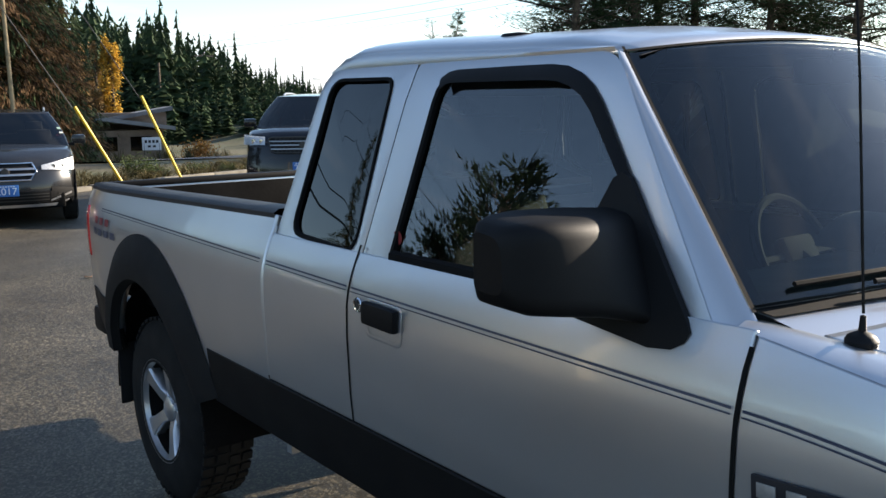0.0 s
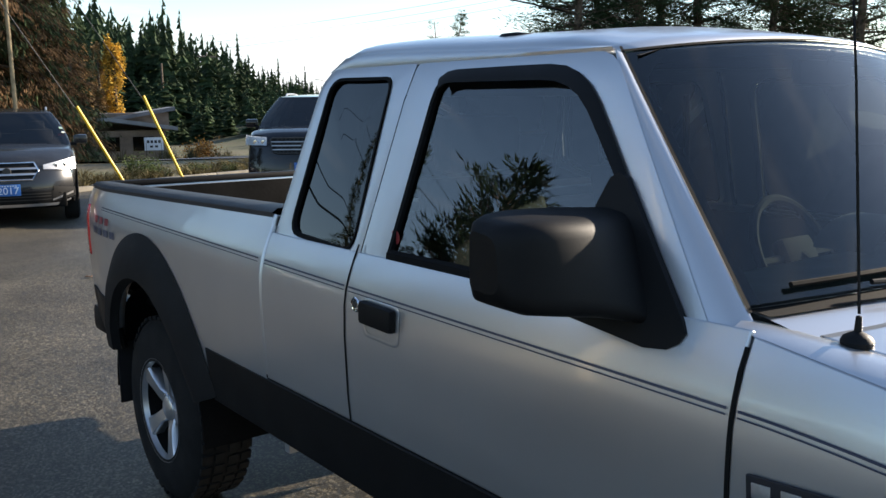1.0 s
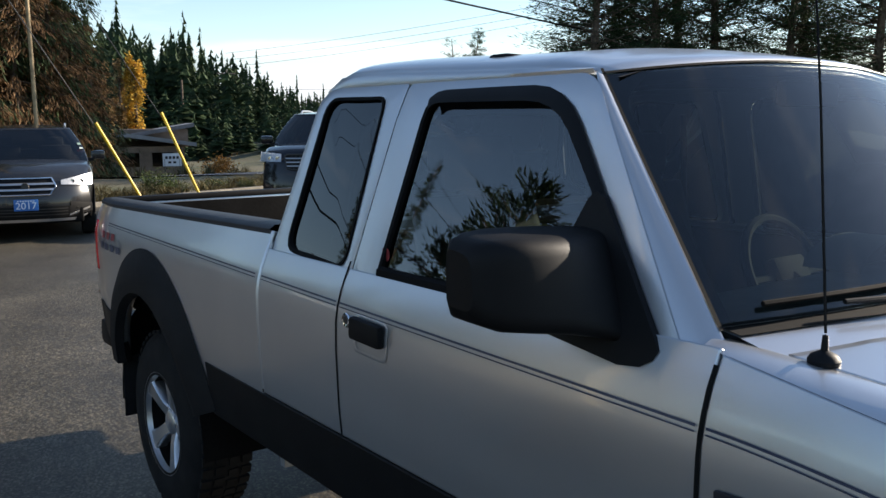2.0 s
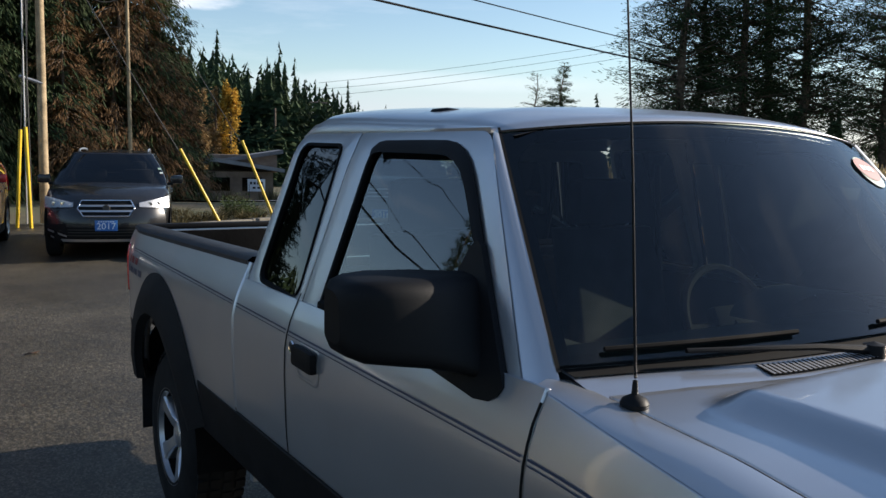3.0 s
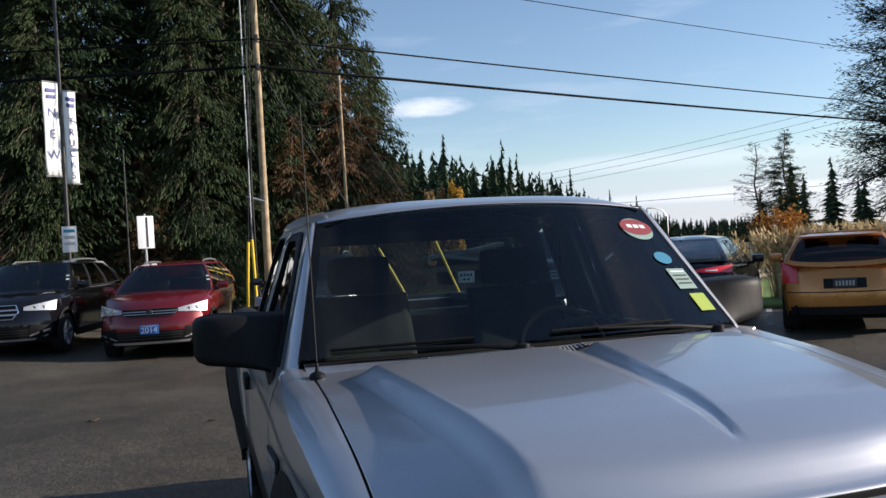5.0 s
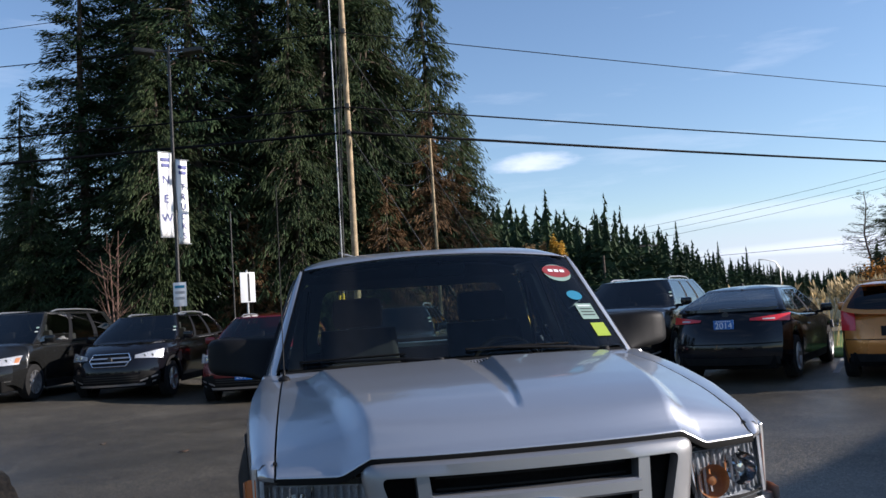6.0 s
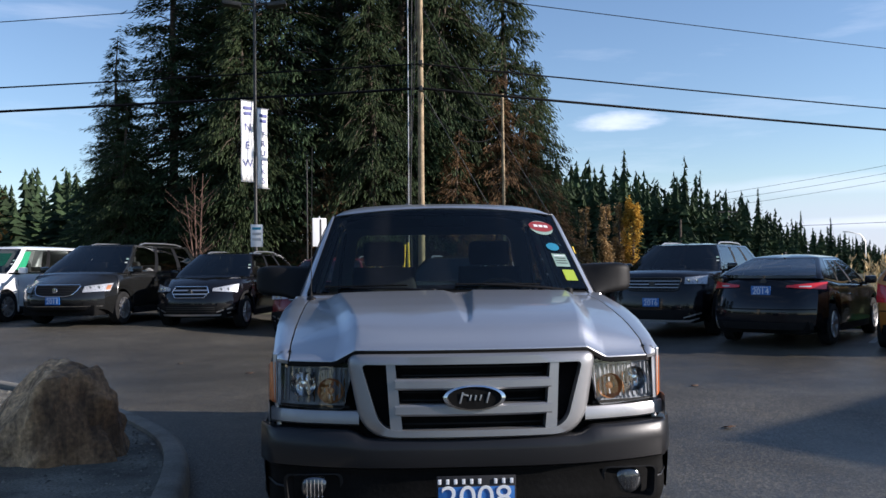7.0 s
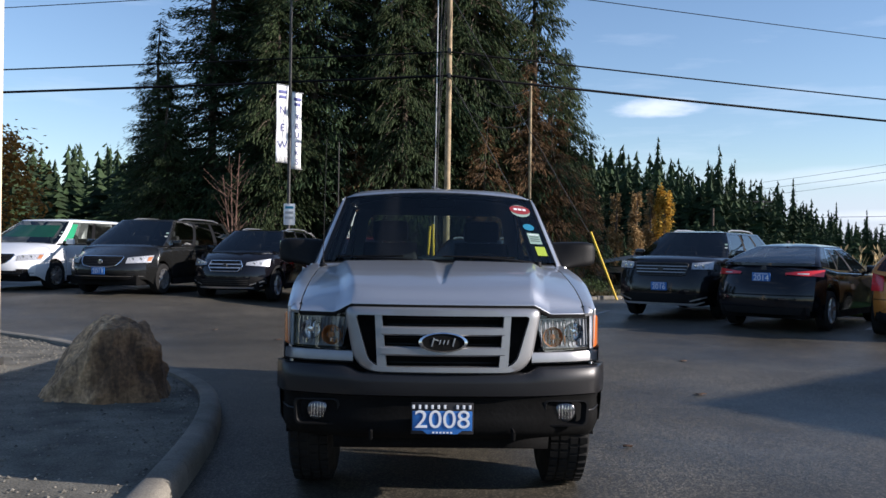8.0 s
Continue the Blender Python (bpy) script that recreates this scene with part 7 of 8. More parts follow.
for t, x, y, sz, rot, sxy in (
        (fir_b, -4.6, 30.3, 1.08, 70, 1.0), (fir_a, -8.9, 31.4, 0.80, 130, 1.05), (fir_b, -11.6, 33.0, 0.55, 200, 1.2), (fir_a, 0.3, 30.6, 1.05, 250, 0.85),
        (fir_a, -7.8, 37.0, 1.0, 20, 1.1), (fir_b, -3.2, 38.0, 1.1, 310, 1.1), (fir_a, 0.9, 37.5, 1.0, 90, 0.9), (fir_b, -13.2, 36.5, 0.40, 40, 1.3),
        (cedar, 4.7, 32.2, 0.82, 120, 1.15), (fir_b, 3.0, 33.5, 0.80, 170, 1.0), (cedar, 6.3, 33.6, 0.56, 60, 1.3), (cedar, -0.9, 29.0, 0.75, 200, 1.1), (cedar, -5.8, 28.6, 0.62, 10, 1.3), (cedar, -10.4, 30.0, 0.42, 300, 1.5),
        (brown, 5.4, 31.2, 0.9, 90, 1.1), (brown, 6.9, 32.4, 0.62, 30, 1.2), (brown, 2.4, 29.0, 0.75, 150, 1.0), (brown, -2.6, 28.4, 0.6, 0, 1.2),
        (open_fir, 34.8, 30.0, 1.05, 100, 0.9), (open_fir, 38.6, 29.2, 1.1, 200, 0.95), (open_fir, 42.0, 26.6, 0.98, 300, 1.0), (open_fir, 44.5, 23.0, 1.05, 20, 1.05), (open_fir, 41.0, 33.5, 1.1, 160, 1.0), (open_fir, 47.0, 29.0, 1.0, 250, 1.1), (open_fir, 36.6, 34.5, 0.9, 330, 0.9),
        (open_fir, 47.0, 18.5, 1.0, 70, 1.0), (cedar, 0.9, 33.4, 1.36, 40, 0.85), (fir_a, -32.1, 52.4, 0.95, 15, 0.70), (fir_b, -38.5, 47.0, 0.80, 60, 0.8)):
    put(t, x, y, sz, rot, sxy)


def broadleaf(name, h, r, seed, leafmat, label, n=2600, column=False, ln=0.22, trunk=0.28):
    """A small broad-leaved tree or shrub: forking limbs and loose leaf clumps."""
    rg = random.Random(seed)
    e = tagged(empty(name), label, "tree" if h > 2.4 else "shrub")
    T, C = Shape(), Shape()
    T.tube([(0, 0, 0), (0.03 * h, 0.01 * h, trunk * h), (0.02 * h, -0.02 * h, 0.75 * h)], [0.022 * h + 0.01, 0.016 * h, 0.005 * h], 7)
    tips = []
    for k in range(26):
        t = trunk + (0.95 - trunk) * rg.random()
        a = rg.uniform(0, 6.283)
        w = r * (0.45 + 0.55 * math.sin(math.pi * min(1, (t - trunk) / (1 - trunk) * 0.9 + 0.12)))
        o = Vector((0.02 * h, 0, t * h * 0.8))
        q = o + Vector((math.cos(a) * w * rg.uniform(0.4, 1.0), math.sin(a) * w * rg.uniform(0.4, 1.0), (0.9 if column else 0.25) * w * rg.uniform(0.4, 1.3)))
        T.tube([o, (o + q) / 2 + Vector((0, 0, 0.05 * h)), q], [0.008 * h, 0.005 * h, 0.002 * h], 5, cap=False)
        tips.append((q, w))
    for k in range(n):
        q, w = rg.choice(tips)
        p = q + Vector((rg.gauss(0, 0.22 * w), rg.gauss(0, 0.22 * w), rg.gauss(0, 0.24 * w + 0.02 * h)))
        p.z = max(p.z, 0.04 * h)
        spray(C, p, Vector((rg.uniform(-1, 1), rg.uniform(-1, 1), rg.uniform(-0.6, 0.8))).normalized(), ln * rg.uniform(0.5, 1.2), ln * 0.4, rg, 0.0)
    T.make("trunk", BARK, e)
    C.make("crown", leafmat, e, smooth=False)
    return e


gold = broadleaf("poplar_tree", 10.0, 0.80, 21, GOLD, "narrow golden yellow poplar tree", 3400, True, 0.30, 0.06)
russ = broadleaf("poplar_tree", 9.6, 0.62, 22, RUSSET, "narrow bare brown poplar tree", 2200, True, 0.28, 0.06)
gold.matrix_basis = pose(23.6, 80.0, -1.8) @ Matrix.Diagonal((1.1, 1.1, 1.17, 1))
for x, y, sc in ((21.0, 79.0, 1.13), (18.8, 79.5, 1.10), (17.0, 80.0, 1.08)):
    put(russ, x, y, sc, x * 40)
russ.matrix_basis = pose(22.4, 80.5, -1.8) @ Matrix.Diagonal((1.1, 1.1, 1.15, 1))
autumn = broadleaf("maple_tree", 6.6, 2.8, 23, ORANGE_LEAF, "autumn maple with orange leaves", 5200, False, 0.30, 0.2)
autumn.matrix_basis = pose(-20.5, 35.0, 0.3)
red_bush = broadleaf("autumn_shrub", 2.2, 1.5, 24, ORANGE_LEAF, "rust coloured roadside shrub", 1500, False, 0.22, 0.1)
red_bush.matrix_basis = pose(34.0, 44.5, 0) @ Matrix.Diagonal((1.2, 1.2, 1.2, 1))
for x, y, sc in ((14.0, 38.0, 0.5), (35.2, 45.0, 0.9)):
    put(red_bush, x, y, sc, x * 50)
bush = broadleaf("low_shrub", 0.85, 0.75, 25, SHRUB, "low dark green verge shrub", 1400, False, 0.11, 0.05)
bush.matrix_basis = pose(4.7, 19.4, 0.1) @ Matrix.Diagonal((0.55, 0.55, 0.5, 1))
for x, y, sc in ((5.3, 19.6, 0.6), (6.2, 19.4, 0.65), (7.2, 20.0, 0.5), (5.8, 19.2, 0.5)):
    put(bush, x, y, sc, x * 70)
for k in range(7):
    put(bush, 11.3 + 0.52 * k, 9.9 - 0.72 * k, 1.0 + 0.12 * (k % 3), 47 * k)
pine = conifer("pine_tree", 9.5, 4.2, 27, FIR, "broad dark pine across the lot", 0.30, 5200, 0.05, 0.55, gap=0.25, power=0.45)
pine.matrix_basis = pose(-28.6, 34.9, 0) @ Matrix.Diagonal((1.45, 1.45, 1.9, 1))
put(pine, -38.0, 30.0, 1.1, 80)
put(pine, -33.0, 41.0, 0.9, 300)
put(pine, -42.0, 40.0, 1.0, 150)
put(pine, -36.0, 18.0, 1.1, 190)
# a bare sapling in front of the dark trees
bare = tagged(empty("bare_sapling", pose(-7.0, 26.5, 0.35)), "leafless reddish sapling before dark firs", "tree")
rg = random.Random(31)
TWIG = mat("twig_bark", (0.13, 0.075, 0.055), 0.9, var=0.3, scale=10.0, fine=80.0, bump=0.1)
for k in range(3):
    Shape().tube([(0.1 * k, 0, 0), (0.12 * k - 0.1, 0.05, 1.6), (0.3 * k - 0.35, 0.1, 3.6 + 0.4 * k)], [0.05, 0.035, 0.012], 6).make("stem", TWIG, bare)
for k in range(46):
    z = rg.uniform(1.2, 3.8)
    a = rg.uniform(0, 6.28)
    l = rg.uniform(0.4, 1.1)
    o = Vector((rg.uniform(-0.2, 0.25), 0.05, z))
    Shape().tube([o, o + Vector((math.cos(a) * l * 0.5, math.sin(a) * l * 0.5, 0.3 * l)), o + Vector((math.cos(a) * l, math.sin(a) * l, 0.8 * l))], [0.014, 0.009, 0.004], 4, cap=False).make("branch", TWIG, bare)


def forest(name, spots, seed, label, material=FIR, n=460):
    """Far woods: many small conifers in one mesh."""
    rg = random.Random(seed)
    C = Shape()
    for x, y, h, r in spots:
        z0 = ground_z(x, y)
        C.tube([(x, y, z0), (x, y, z0 + h * 0.9)], [0.02 * h, 0.004 * h], 5, cap=False)
        tiers = rg.randint(15, 21)
        full = r * rg.uniform(0.95, 1.25)
        for k in range(tiers):
            # a ragged skirt of boughs, shorter towards the pointed top
            t = k / tiers
            z = z0 + h * (0.03 + 0.97 * t) + rg.gauss(0, 0.006) * h
            ox, oy = x + rg.gauss(0, 0.05) * full, y + rg.gauss(0, 0.05) * full
            m, o = 9, len(C.v)
            C.v.append((x, y, min(z0 + h, z + h * 1.25 / tiers)))
            for q in range(m):
                g = 6.283 * (q + rg.uniform(-0.3, 0.3)) / m
                w = full * (1 - t) * (rg.uniform(0.55, 0.95) if q % 2 else rg.uniform(0.25, 0.50)) + 0.004 * h
                C.v.append((ox + math.cos(g) * w, oy + math.sin(g) * w, z - 0.12 * w * rg.uniform(-0.4, 2.0)))
            C.f += [(o, o + 1 + q, o + 1 + (q + 1) % m) for q in range(m)]
        for k in range(n):
            # loose sprays that break up its outline
            t = rg.random() ** 1.1
            a = rg.uniform(0, 6.283)
            w = full * (1 - t) ** 0.9 * rg.uniform(0.40, 0.98) * (0.85 + 0.25 * math.sin(t * 40 + x + 2 * a))
            ln = h * (0.012 + 0.024 * (1 - t)) * rg.uniform(0.6, 1.3)
            spray(C, Vector((x + math.cos(a) * w, y + math.sin(a) * w, z0 + h * (0.04 + 0.95 * t) - 0.10 * w)), Vector((math.cos(a), math.sin(a), -0.1)), ln, ln * 0.30, rg, 0.22)
    return tagged(C.make(name, material, smooth=False), label, "forest", kind="stuff")


rg = random.Random(41)
left = []
for k in range(320):
    a = radians(rg.uniform(-75, -8))
    d = rg.uniform(88, 130)
    left.append((math.sin(a) * d, math.cos(a) * d, rg.uniform(9.5, 13.2) * d / 108, rg.uniform(3.6, 5.2)))
forest("far_woods", left, 42, "dark conifer woods in the distance", n=380)
right = []
for k in range(300):
    a = rg.uniform(2, 36)
    d = rg.uniform(105, 160)
    # the wooded rise falls away to the right
    top = lerp_table([(2, 16.0), (12, 16.6), (15, 16.2), (18, 14.0), (20.2, 13.6), (23.3, 10.6), (26.3, 7.2), (28.5, 5.6), (32, 3.4), (36, 3.2)], a)
    h = top * rg.uniform(0.72, 1.05) * d / 125
    right.append((math.sin(radians(a)) * d, math.cos(radians(a)) * d, h, h * rg.uniform(0.24, 0.36)))
    right.append((math.sin(radians(a)) * (d - 8), math.cos(radians(a)) * (d - 8), h * rg.uniform(0.4, 0.6), h * rg.uniform(0.25, 0.4)))
# close-set trees that fill the slope below the tallest tops
for k in range(330):
    a, d = rg.uniform(2, 37), rg.uniform(112, 150)
    top = lerp_table([(2, 16.0), (12, 16.0), (15, 15.4), (18, 13.4), (20.2, 12.4), (23.3, 9.8), (26.3, 6.9), (28.5, 5.3), (32, 3.5), (37, 3.3)], a)
    h = top * rg.uniform(0.72, 0.93) * d / 125
    right.append((math.sin(radians(a)) * d, math.cos(radians(a)) * d, h, h * rg.uniform(0.32, 0.44)))
for a, d, h in ((19.9, 103, 14.3), (20.9, 104, 12.6), (19.2, 108, 13.0), (16.0, 100, 15.0), (24.4, 112, 10.8), (26.9, 114, 7.9), (28.6, 116, 7.0)):
    right.append((math.sin(radians(a)) * d, math.cos(radians(a)) * d, h, h * 0.16))
for k in range(110):
    a, d = radians(rg.uniform(7, 27)), rg.uniform(84, 102)
    right.append((math.sin(a) * d, math.cos(a) * d, rg.uniform(2.2, 4.6), rg.uniform(1.3, 2.2)))
forest("wooded_hillside", right, 43, "wooded hillside of dark conifers", n=330)
east = []
for k in range(120):
    a = radians(rg.uniform(36, 110))
    d = rg.uniform(80, 120)
    east.append((math.sin(a) * d, math.cos(a) * d, rg.uniform(5.0, 8.0), rg.uniform(1.6, 2.4)))
forest("far_woods", east, 44, "low dark woods beyond the road", n=260)
west = []
for k in range(110):
    a = radians(rg.uniform(180, 285))
    d = rg.uniform(45, 75)
    west.append((math.sin(a) * d, math.cos(a) * d, rg.uniform(6.0, 11.0), rg.uniform(2.0, 3.0)))
forest("far_woods", west, 45, "dark woods behind the car lot", n=260)


# ---- grasses ----
def pampas(name, spots, seed, h, label, material, blades=150, plume=True):
    rg = random.Random(seed)
    C = Shape()
    for x, y in spots:
        for k in range(blades):
            a, w = rg.uniform(0, 6.283), rg.uniform(0.05, 0.55)
            hh = h * rg.uniform(0.45, 1.08)
            d = Vector((math.cos(a), math.sin(a), 0))
            o = Vector((x, y, ground_z(x, y))) + d * 0.25 * rg.random()
            s = Vector((-d.y, d.x, 0)) * rg.uniform(0.006, 0.016)
            p1, p2 = o + d * w * 0.3 + Vector((0, 0, hh * 0.6)), o + d * w + Vector((0, 0, hh))
            kk = len(C.v)
            C.v += [(o - s)[:], (o + s)[:], (p1 + s)[:], (p1 - s)[:], p2[:]]
            C.f += [(kk, kk + 1, kk + 2, kk + 3), (kk + 3, kk + 2, kk + 4)]
            if plume and hh > h * 0.8 and rg.random() < 0.5:
                for _ in range(7):
                    spray(C, p2 + Vector((rg.gauss(0, 0.02), rg.gauss(0, 0.02), rg.uniform(-0.30, 0.05))), Vector((0, 0, 1)) + d * 0.4, 0.16, 0.035, rg, -0.2)
    return tagged(C.make(name, material, smooth=False), label, "grass", kind="stuff")


rg = random.Random(51)
pampas("pampas_grass", [(9.5 + 0.16 * k + rg.uniform(-0.2, 0.2), 14.7 - 0.13 * k + rg.uniform(-0.35, 0.35)) for k in range(9, 36)], 52, 1.36, "tall straw-coloured pampas grass with plumes", STRAW)
pampas("pampas_grass", [(7.4 + 0.4 * k + rg.uniform(-0.2, 0.2), 15.8 - 0.18 * k) for k in range(9)], 55, 1.30, "sparse straw-coloured pampas plumes", STRAW, 26)
pampas("verge_grass", [(rg.uniform(1.8, 14), rg.uniform(0, 1)) for k in range(0)] + [(x, lot_edge(x) + rg.uniform(0.4, 3.0)) for x in [rg.uniform(1.8, 16) for k in range(130)]], 53, 0.24, "dry rough grass on the verge", DRYGRASS, 60, False)
pampas("field_grass", [(rg.uniform(8, 45), rg.uniform(34, 52)) for k in range(150)], 54, 0.9, "tall brown field grass beyond the road", DRYGRASS, 70, False)


# ---- poles, wires, signs ----
pole = tagged(empty("utility_pole", pose(0.60, 19.4, 0.05)), "tall weathered wooden utility pole with conduit", "utility pole")
Shape().tube([(0, 0, 0), (0.02, 0, 5.5), (0.03, 0, 11.5)], [0.100, 0.080, 0.068], 14).make("pole_shaft", POLE_WOOD, pole)
Shape().tube([(-0.36, -0.10, 0), (-0.34, -0.1, 2.0), (-0.30, -0.05, 11.0)], 0.016, 8).make("conduit", GREY_METAL, pole, "grey steel conduit")
Shape().tube([(-0.26, -0.16, 0), (-0.28, -0.16, 3.0), (-0.20, -0.14, 9.0)], 0.013, 8).make("conduit", DARK_METAL, pole, "black conduit")
Shape().tube([(-0.42, -0.06, 3.05), (0.02, -0.06, 2.92)], 0.035, 8).make("standoff_arm", GREY_METAL, pole)
for z in (6.2, 6.9, 8.9):
    Shape().box((0.02, -0.17, z), (0.10, 0.10, 0.14), ch=0.02).make("cable_clamp", DARK_METAL, pole)
Shape().box((0, 0, 9.9), (2.4, 0.10, 0.12), ch=0.01).make("crossarm", POLE_WOOD, pole)
for q in (-1.1, -0.4, 0.4, 1.1):
    Shape().lathe([(9.96, 0.04), (10.02, 0.06), (10.08, 0.035), (10.14, 0.05), (10.18, 0.0)], 12, "z", (q, 0, 0)).make("insulator", GREY_METAL, pole)
for x, y, tx, ty, tz, top in ((0.02, 18.95, 0.14, 18.98, 2.0, 9.5), (0.26, 18.75, 0.22, 18.82, 2.05, 8.8)):
    g = tagged(empty("guy_guard", pose(x, y, 0)), "upright yellow guy wire guard", "guy guard", "guy guards")
    Shape().tube([(0, 0, 0), (tx - x, ty - y, tz)], 0.036, 10).make("guard_tube", YELLOW, g)
    Shape().tube([(tx - x, ty - y, tz - 0.2), (0.55 - x, 19.3 - y, top)], 0.009, 5).make("guy_wire", DARK_METAL, g)
for bx, by, tx, ty, tz, pz in ((3.87, 17.6, 3.07, 17.9, 1.67, 6.3), (5.15, 17.75, 4.46, 18.05, 1.88, 8.6)):
    g = tagged(empty("guy_guard", pose(bx, by, 0)), "leaning yellow guy wire guard beside the verge", "guy guard", "guy guards")
    Shape().tube([(0, 0, 0), (tx - bx, ty - by, tz)], 0.030, 10).make("guard_tube", YELLOW, g)
    Shape().tube([(tx - bx, ty - by, tz - 0.1), (0.62 - bx, 19.4 - by, pz)], 0.010, 5).make("guy_wire", DARK_METAL, g)
thin = tagged(empty("short_pole", pose(3.90, 26.8, 0)), "thin weathered wooden pole before the cedars", "utility pole")
Shape().tube([(0, 0, 0), (-0.03, 0, 7.6)], [0.062, 0.048], 10).make("pole_shaft", POLE_WOOD, thin)
dk = tagged(empty("dark_post", pose(-2.9, 24.0, 0.3)), "slim dark metal post before the firs", "post")
Shape().tube([(0, 0, 0), (0, 0, 4.6)], [0.026, 0.020], 10).make("post_shaft", DARK_METAL, dk)


def wire(pts, r, label="slim black overhead cable", sag=0.0):
    out = []
    for a, b in zip(pts, pts[1:]):
        a, b = Vector(a), Vector(b)
        out += [a.lerp(b, k / 16) + Vector((0, 0, -sag * 4 * (k / 16) * (1 - k / 16))) for k in range(16)]
    out.append(Vector(pts[-1]))
    return tagged(Shape().tube(out, r, 5).make("overhead_cable", WIRE), label, "cable", "overhead cables")


wire([(-60, 33.5, 6.4), (0.62, 19.25, 6.25), (62, 43.6, 6.7)], 0.040, "thick black overhead cable", 0.25)
wire([(-60, 33.5, 7.1), (0.62, 19.25, 6.92), (62, 43.6, 7.6)], 0.024, "slim black overhead cable", 0.2)
wire([(-60, 33.5, 9.2), (0.62, 19.25, 8.92), (62, 43.6, 10.6)], 0.014, "thin black overhead cable", 0.3)
for q in (-1.1,):
    wire([(-90, 52 + q, 12.6 + 0.5 * q), (0.6 + q, 19.4, 10.16)], 0.010, "thin black overhead cable", 0.5)
for z in (3.9, 4.6):
    wire([(0.6, 19.4, z + 2.2), (3.90, 26.8, z + 2.4)], 0.014, "thin drooping black cable", 0.8)
wire([(0.6, 19.4, 8.9), (3.90, 26.8, 7.4)], 0.012, "thin drooping black cable", 1.3)
for q in (0.0, 0.9, 1.8):
    wire([(45.6, 110, 9.0 + q), (120, 60, 26 + q * 1.3)], 0.022, "distant thin overhead cable", 2.0)
wire([(45.6, 110, 6.0), (130, 70, 9.0)], 0.03, "distant thin overhead cable", 0.5)
for x, y, h, mt, lab in ((33.5, 94.0, 6.4, BARK, "distant reddish wooden utility pole"), (45.6, 110.0, 8.6, DARK_METAL, "distant dark utility pole with crossarm")):
    f = tagged(empty("far_utility_pole", pose(x, y, 0)), lab, "utility pole")
    Shape().tube([(0, 0, 0), (0, 0, h)], [0.16, 0.12], 8).make("pole_shaft", mt, f)
    if h > 7:
        Shape().box((0, 0, h - 0.4), (2.6, 0.14, 0.16)).make("crossarm", mt, f)
        Shape().lathe([(h - 2.6, 0.0), (h - 2.6, 0.25), (h - 1.7, 0.25), (h - 1.7, 0.0)], 10, "z", (0.35, 0, 0)).make("transformer", GREY_METAL, f)
# curved street lamp far down the road
sl = tagged(empty("street_lamp", pose(61.2, 104.0, 0)), "distant curved grey street lamp", "street lamp")
Shape().tube([(0, 0, 0), (0, 0, 3.9), (-0.6, 0, 4.8), (-2.2, 0, 5.2)], [0.12, 0.09, 0.07, 0.06], 6).make("lamp_mast", GREY_METAL, sl)
Shape().box((-2.5, 0, 5.18), (0.8, 0.3, 0.14), ch=0.04).make("lamp_head", GREY_METAL, sl)

# lot light with two hanging banners
lamp_post = tagged(empty("lot_light", pose(-3.98, 20.2, 0.33)), "dark lot light pole with two heads and white banners", "lamp post")
Shape().tube([(0, 0, 0), (0, 0, 8.6)], [0.052, 0.038], 12).make("light_pole", DARK_METAL, lamp_post)
Shape().box((0, 0, 0.25), (0.45, 0.45, 0.5), ch=0.03).make("pole_footing", CONCRETE, lamp_post)
for s in (-1, 1):
    Shape().tube([(0, 0, 8.45), (s * 0.45, 0.05, 8.5)], 0.03, 8).make("light_arm", DARK_METAL, lamp_post)
    Shape().box((s * 0.62, 0.06, 8.48), (0.52, 0.34, 0.12), Matrix.Rotation(radians(-8 * s), 3, "Y"), 0.03).make("light_head", DARK_METAL, lamp_post)
for s, az, word in ((-1, 42, "NEW"), (1, 42, "TRUCKS")):
    m = Matrix.Rotation(radians(az), 4, "Z")
    bn = Shape()
    rows = []
    for j in range(13):
        z = 3.38 + 2.20 * j / 12 + (0.12 if s < 0 else -0.04)
        rows.append([m @ Vector((s * (0.06 + (0.40 if s < 0 else 0.34) * k / 6), 0.012 * math.sin(j * 0.9 + k), z)) for k in range(7)])
    b = bn.grid(rows).make("banner", BANNER, lamp_post, "white banner with navy letters", solid=0.006)
    for z in (3.36, 5.60):
        Shape().tube([m @ Vector((0, 0, z + (0.12 if s < 0 else -0.04))), m @ Vector((s * 0.46, 0, z + (0.12 if s < 0 else -0.04)))], 0.014, 6).make("banner_rod", GREY_METAL, lamp_post)
    for k, ch in enumerate(word):
        z = 4.86 + (0.12 if s < 0 else -0.04) - k * (0.50 if len(word) < 4 else 0.26)
        text_part(ch, 0.30 if len(word) < 4 else 0.24, NAVY_INK, b, m @ Matrix.Translation((s * 0.25, -0.022, z)) @ pose(0, 0, 0, 90), "banner_letter")
    for q in range(2):
        Shape().box(m @ Vector((s * 0.25, -0.02, 5.40 - 0.15 * q + (0.12 if s < 0 else -0.04))), (0.26 - 0.04 * q, 0.004, 0.09), m.to_3x3(), 0.001).make("banner_bar", NAVY_INK, b)
sg = Shape().box((0.04, -0.10, 1.98), (0.33, 0.02, 0.62), ch=0.004).make("notice_board", SIGN_WHITE, lamp_post, "small white notice with blue bars")
for k in range(3):
    Shape().box((0.04, -0.112, 2.18 - 0.15 * k), (0.24, 0.004, 0.07)).make("notice_bar", STICK_BLUE if k == 0 else GREY_METAL, sg)
sb = tagged(empty("sign_board", pose(-2.25, 20.4, 0.25, 0, 0, 28)), "white rectangular sign on a slim post", "sign")
Shape().tube([(0, 0, 0), (0, 0, 2.6)], 0.03, 8).make("sign_pole", GREY_METAL, sb)
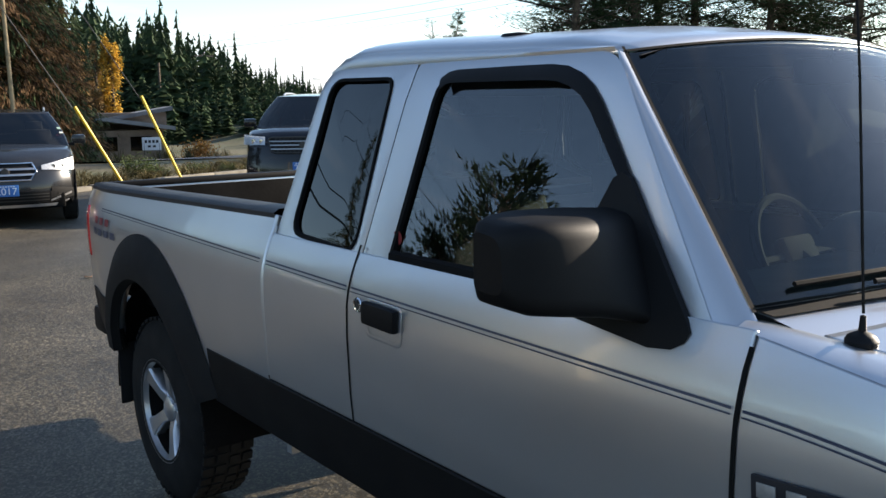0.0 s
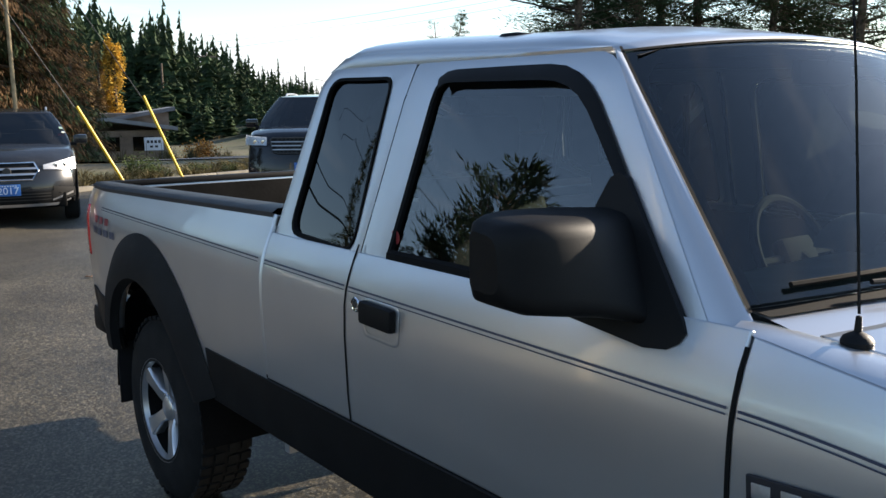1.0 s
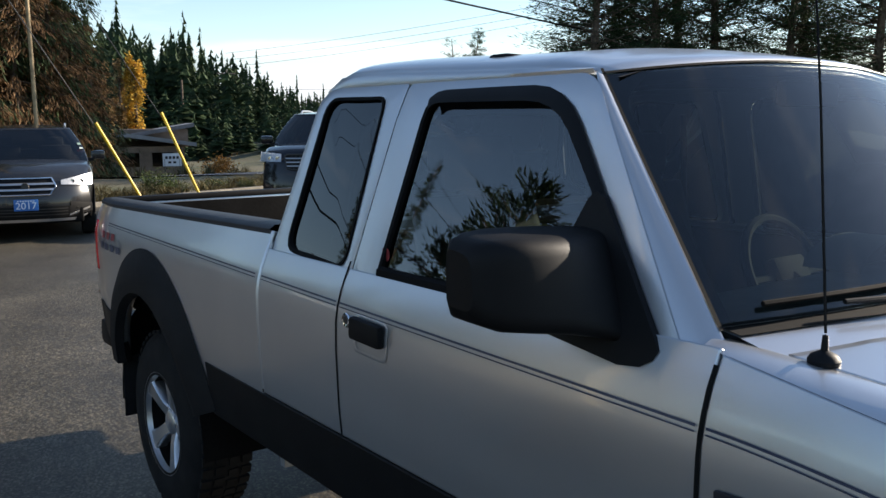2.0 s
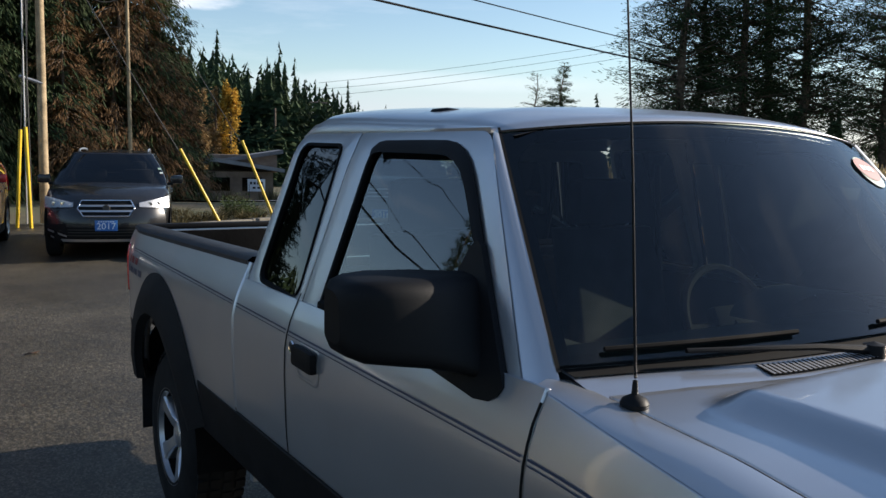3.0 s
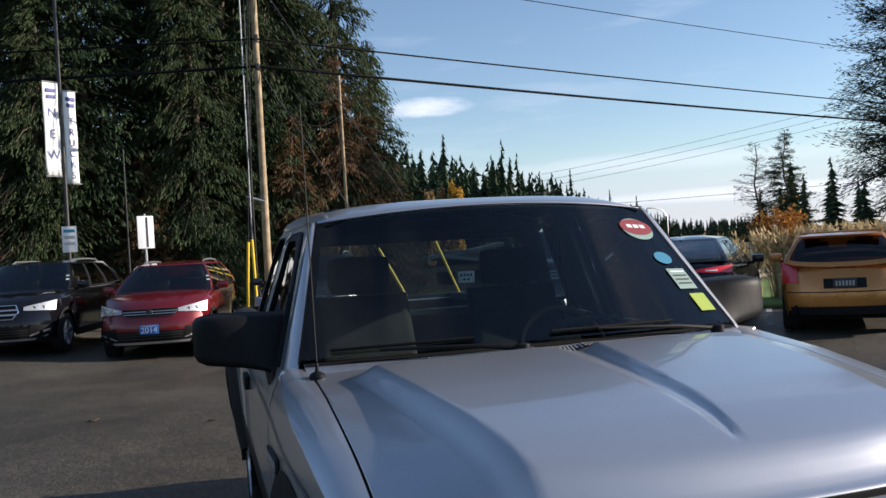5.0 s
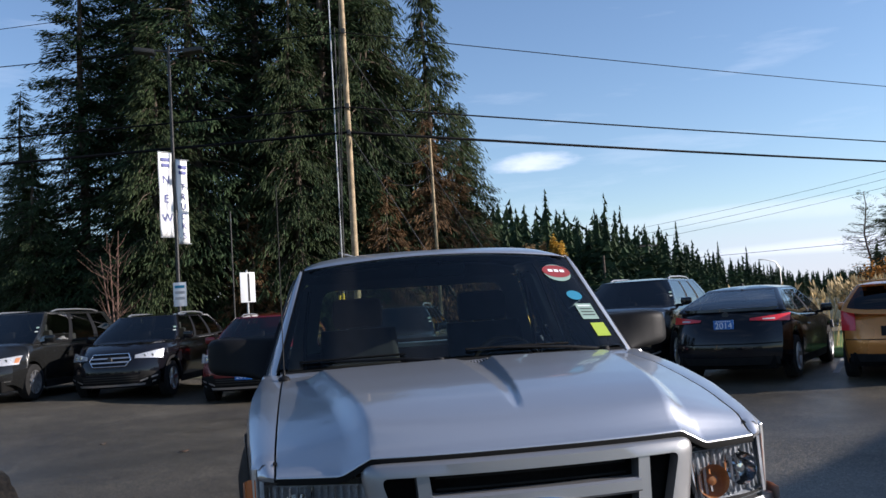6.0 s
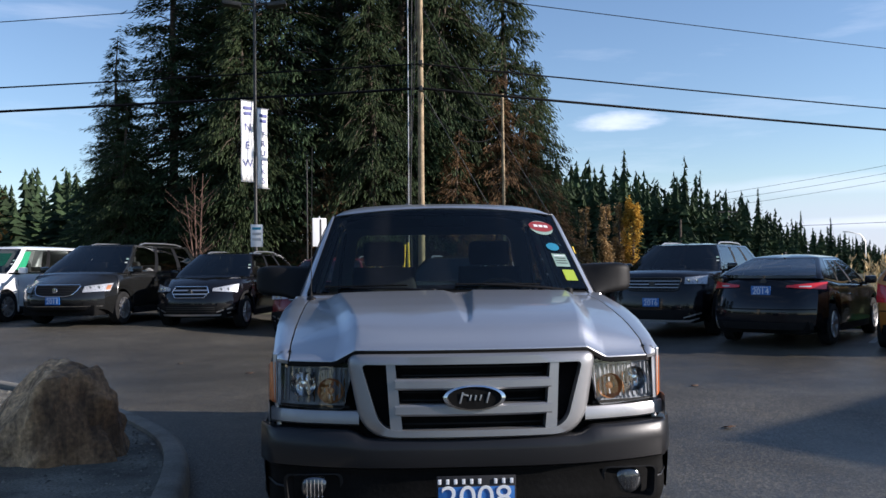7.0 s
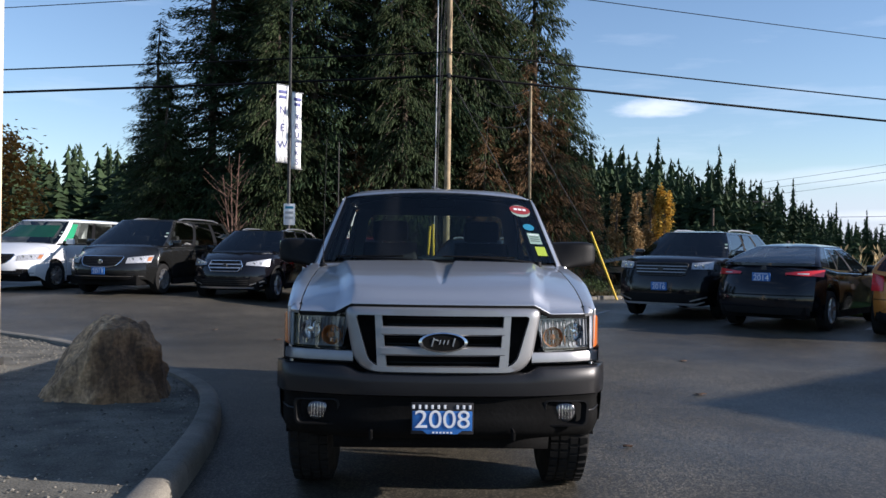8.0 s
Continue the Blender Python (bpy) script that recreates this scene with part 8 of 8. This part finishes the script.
Shape().box((0, -0.04, 2.15), (0.42, 0.02, 0.80), ch=0.005).make("sign_face", SIGN_WHITE, sb)
Shape().box((0.03, -0.055, 2.15), (0.05, 0.006, 0.74)).make("sign_bar", DARK_INK, sb)
# roadside sign before the low building
rs = tagged(empty("roadside_sign", pose(8.95, 30.0, -0.30, 0, 0, -18) @ Matrix.Diagonal((0.42, 0.5, 0.6, 1))), "white roadside sign board with dark bars", "sign")
Shape().box((0, 0, 1.15), (1.5, 0.08, 0.75), ch=0.01).make("sign_face", SIGN_WHITE, rs)
for s in (-1, 1):
    Shape().tube([(s * 0.6, 0, 0), (s * 0.6, 0, 1.2)], 0.05, 6).make("sign_leg", DARK_METAL, rs)
for k in range(4):
    Shape().box((-0.45 + 0.3 * k, -0.045, 1.28), (0.2, 0.01, 0.16)).make("sign_bar", DARK_INK, rs)
for k in range(2):
    Shape().box((-0.2 + 0.4 * k, -0.045, 1.0), (0.24, 0.01, 0.12)).make("sign_bar", DARK_INK, rs)

# ---- low building across the road ----
ROOFING = mat("grey_shingles", (0.15, 0.16, 0.18), 0.85, var=0.3, scale=1.2, fine=20.0, bump=0.3)
WALL_W = mat("weathered_siding", (0.16, 0.13, 0.11), 0.85, var=0.25, scale=1.5, fine=15.0, bump=0.2)
FASCIA = mat("pale_fascia", (0.22, 0.24, 0.27), 0.6, var=0.1, scale=2.0, fine=30.0, bump=0.0)
hs = tagged(empty("low_building", pose(15.6, 60.0, -1.80, 0, 0, -15)), "low brown building with pale shallow-pitched roofs", "building")
Shape().box((0, 0, 1.0), (9.0, 6.0, 2.0)).make("wall", WALL_W, hs)
Shape().prism([(-5.6, -3.6, 1.9), (0.6, -3.6, 2.9), (5.2, -3.6, 2.2), (5.2, -3.6, 2.0), (0.6, -3.6, 2.68), (-5.6, -3.6, 1.68)], (0, 7.2, 0)).make("roof", ROOFING, hs, smooth=False)
Shape().prism([(-5.62, -3.66, 1.92), (0.6, -3.66, 2.92), (5.22, -3.66, 2.22), (5.22, -3.66, 1.98), (0.6, -3.66, 2.66), (-5.62, -3.66, 1.66)], (0, 0.06, 0)).make("fascia", FASCIA, hs, smooth=False)
Shape().prism([(0.0, -1.0, 2.6), (5.4, -1.0, 3.5), (5.4, -1.0, 3.25), (0.0, -1.0, 2.35)], (0, 5.0, 0)).make("upper_roof", ROOFING, hs, smooth=False)
Shape().box((2.7, 1.2, 2.5), (4.6, 3.6, 1.2)).make("upper_wall", WALL_W, hs)
for k in range(4):
    Shape().box((-3.2 + 2.1 * k, -3.02, 1.15), (1.3, 0.06, 0.9)).make("window", GLASS_DARK, hs)

# ---- unseen building, added to cast the angular shadow on the lot ----
PANEL = mat("wall_panel", (0.55, 0.55, 0.54), 0.6, var=0.1, scale=1.0, fine=20.0, bump=0.05)
caster = tagged(empty("showroom_building", pose(14.25, 0.3, 0)), "unseen plain flat-roofed building added to cast a shadow", "building")
a, b = Vector((0.78, 0.63, 0)).normalized() * 12.0, Vector((0.58, -0.82, 0)).normalized() * 22.0
base = [Vector((0, 0, 0)), a, a + b, b]
Shape().prism(base, (0, 0, 4.0)).make("wall", PANEL, caster, smooth=False)
cen = (a + b) / 2
Shape().prism([cen + (p - cen) * 1.01 + Vector((0, 0, 4.0)) for p in base], (0, 0, 0.25)).make("roof", DARK_METAL, caster, smooth=False)
for k in range(5):
    o = b * (0.08 + 0.18 * k)
    d = b.normalized()
    nrm = Vector((-d.y, d.x, 0)) if Vector((-d.y, d.x, 0)).dot(a) < 0 else Vector((d.y, -d.x, 0))
    Shape().prism([o + nrm * 0.01 + Vector((0, 0, 0.4)), o + d * 3.4 + nrm * 0.01 + Vector((0, 0, 0.4)), o + d * 3.4 + nrm * 0.01 + Vector((0, 0, 3.2)), o + nrm * 0.01 + Vector((0, 0, 3.2))], nrm * 0.03).make("window", GLASS_DARK, caster, smooth=False)
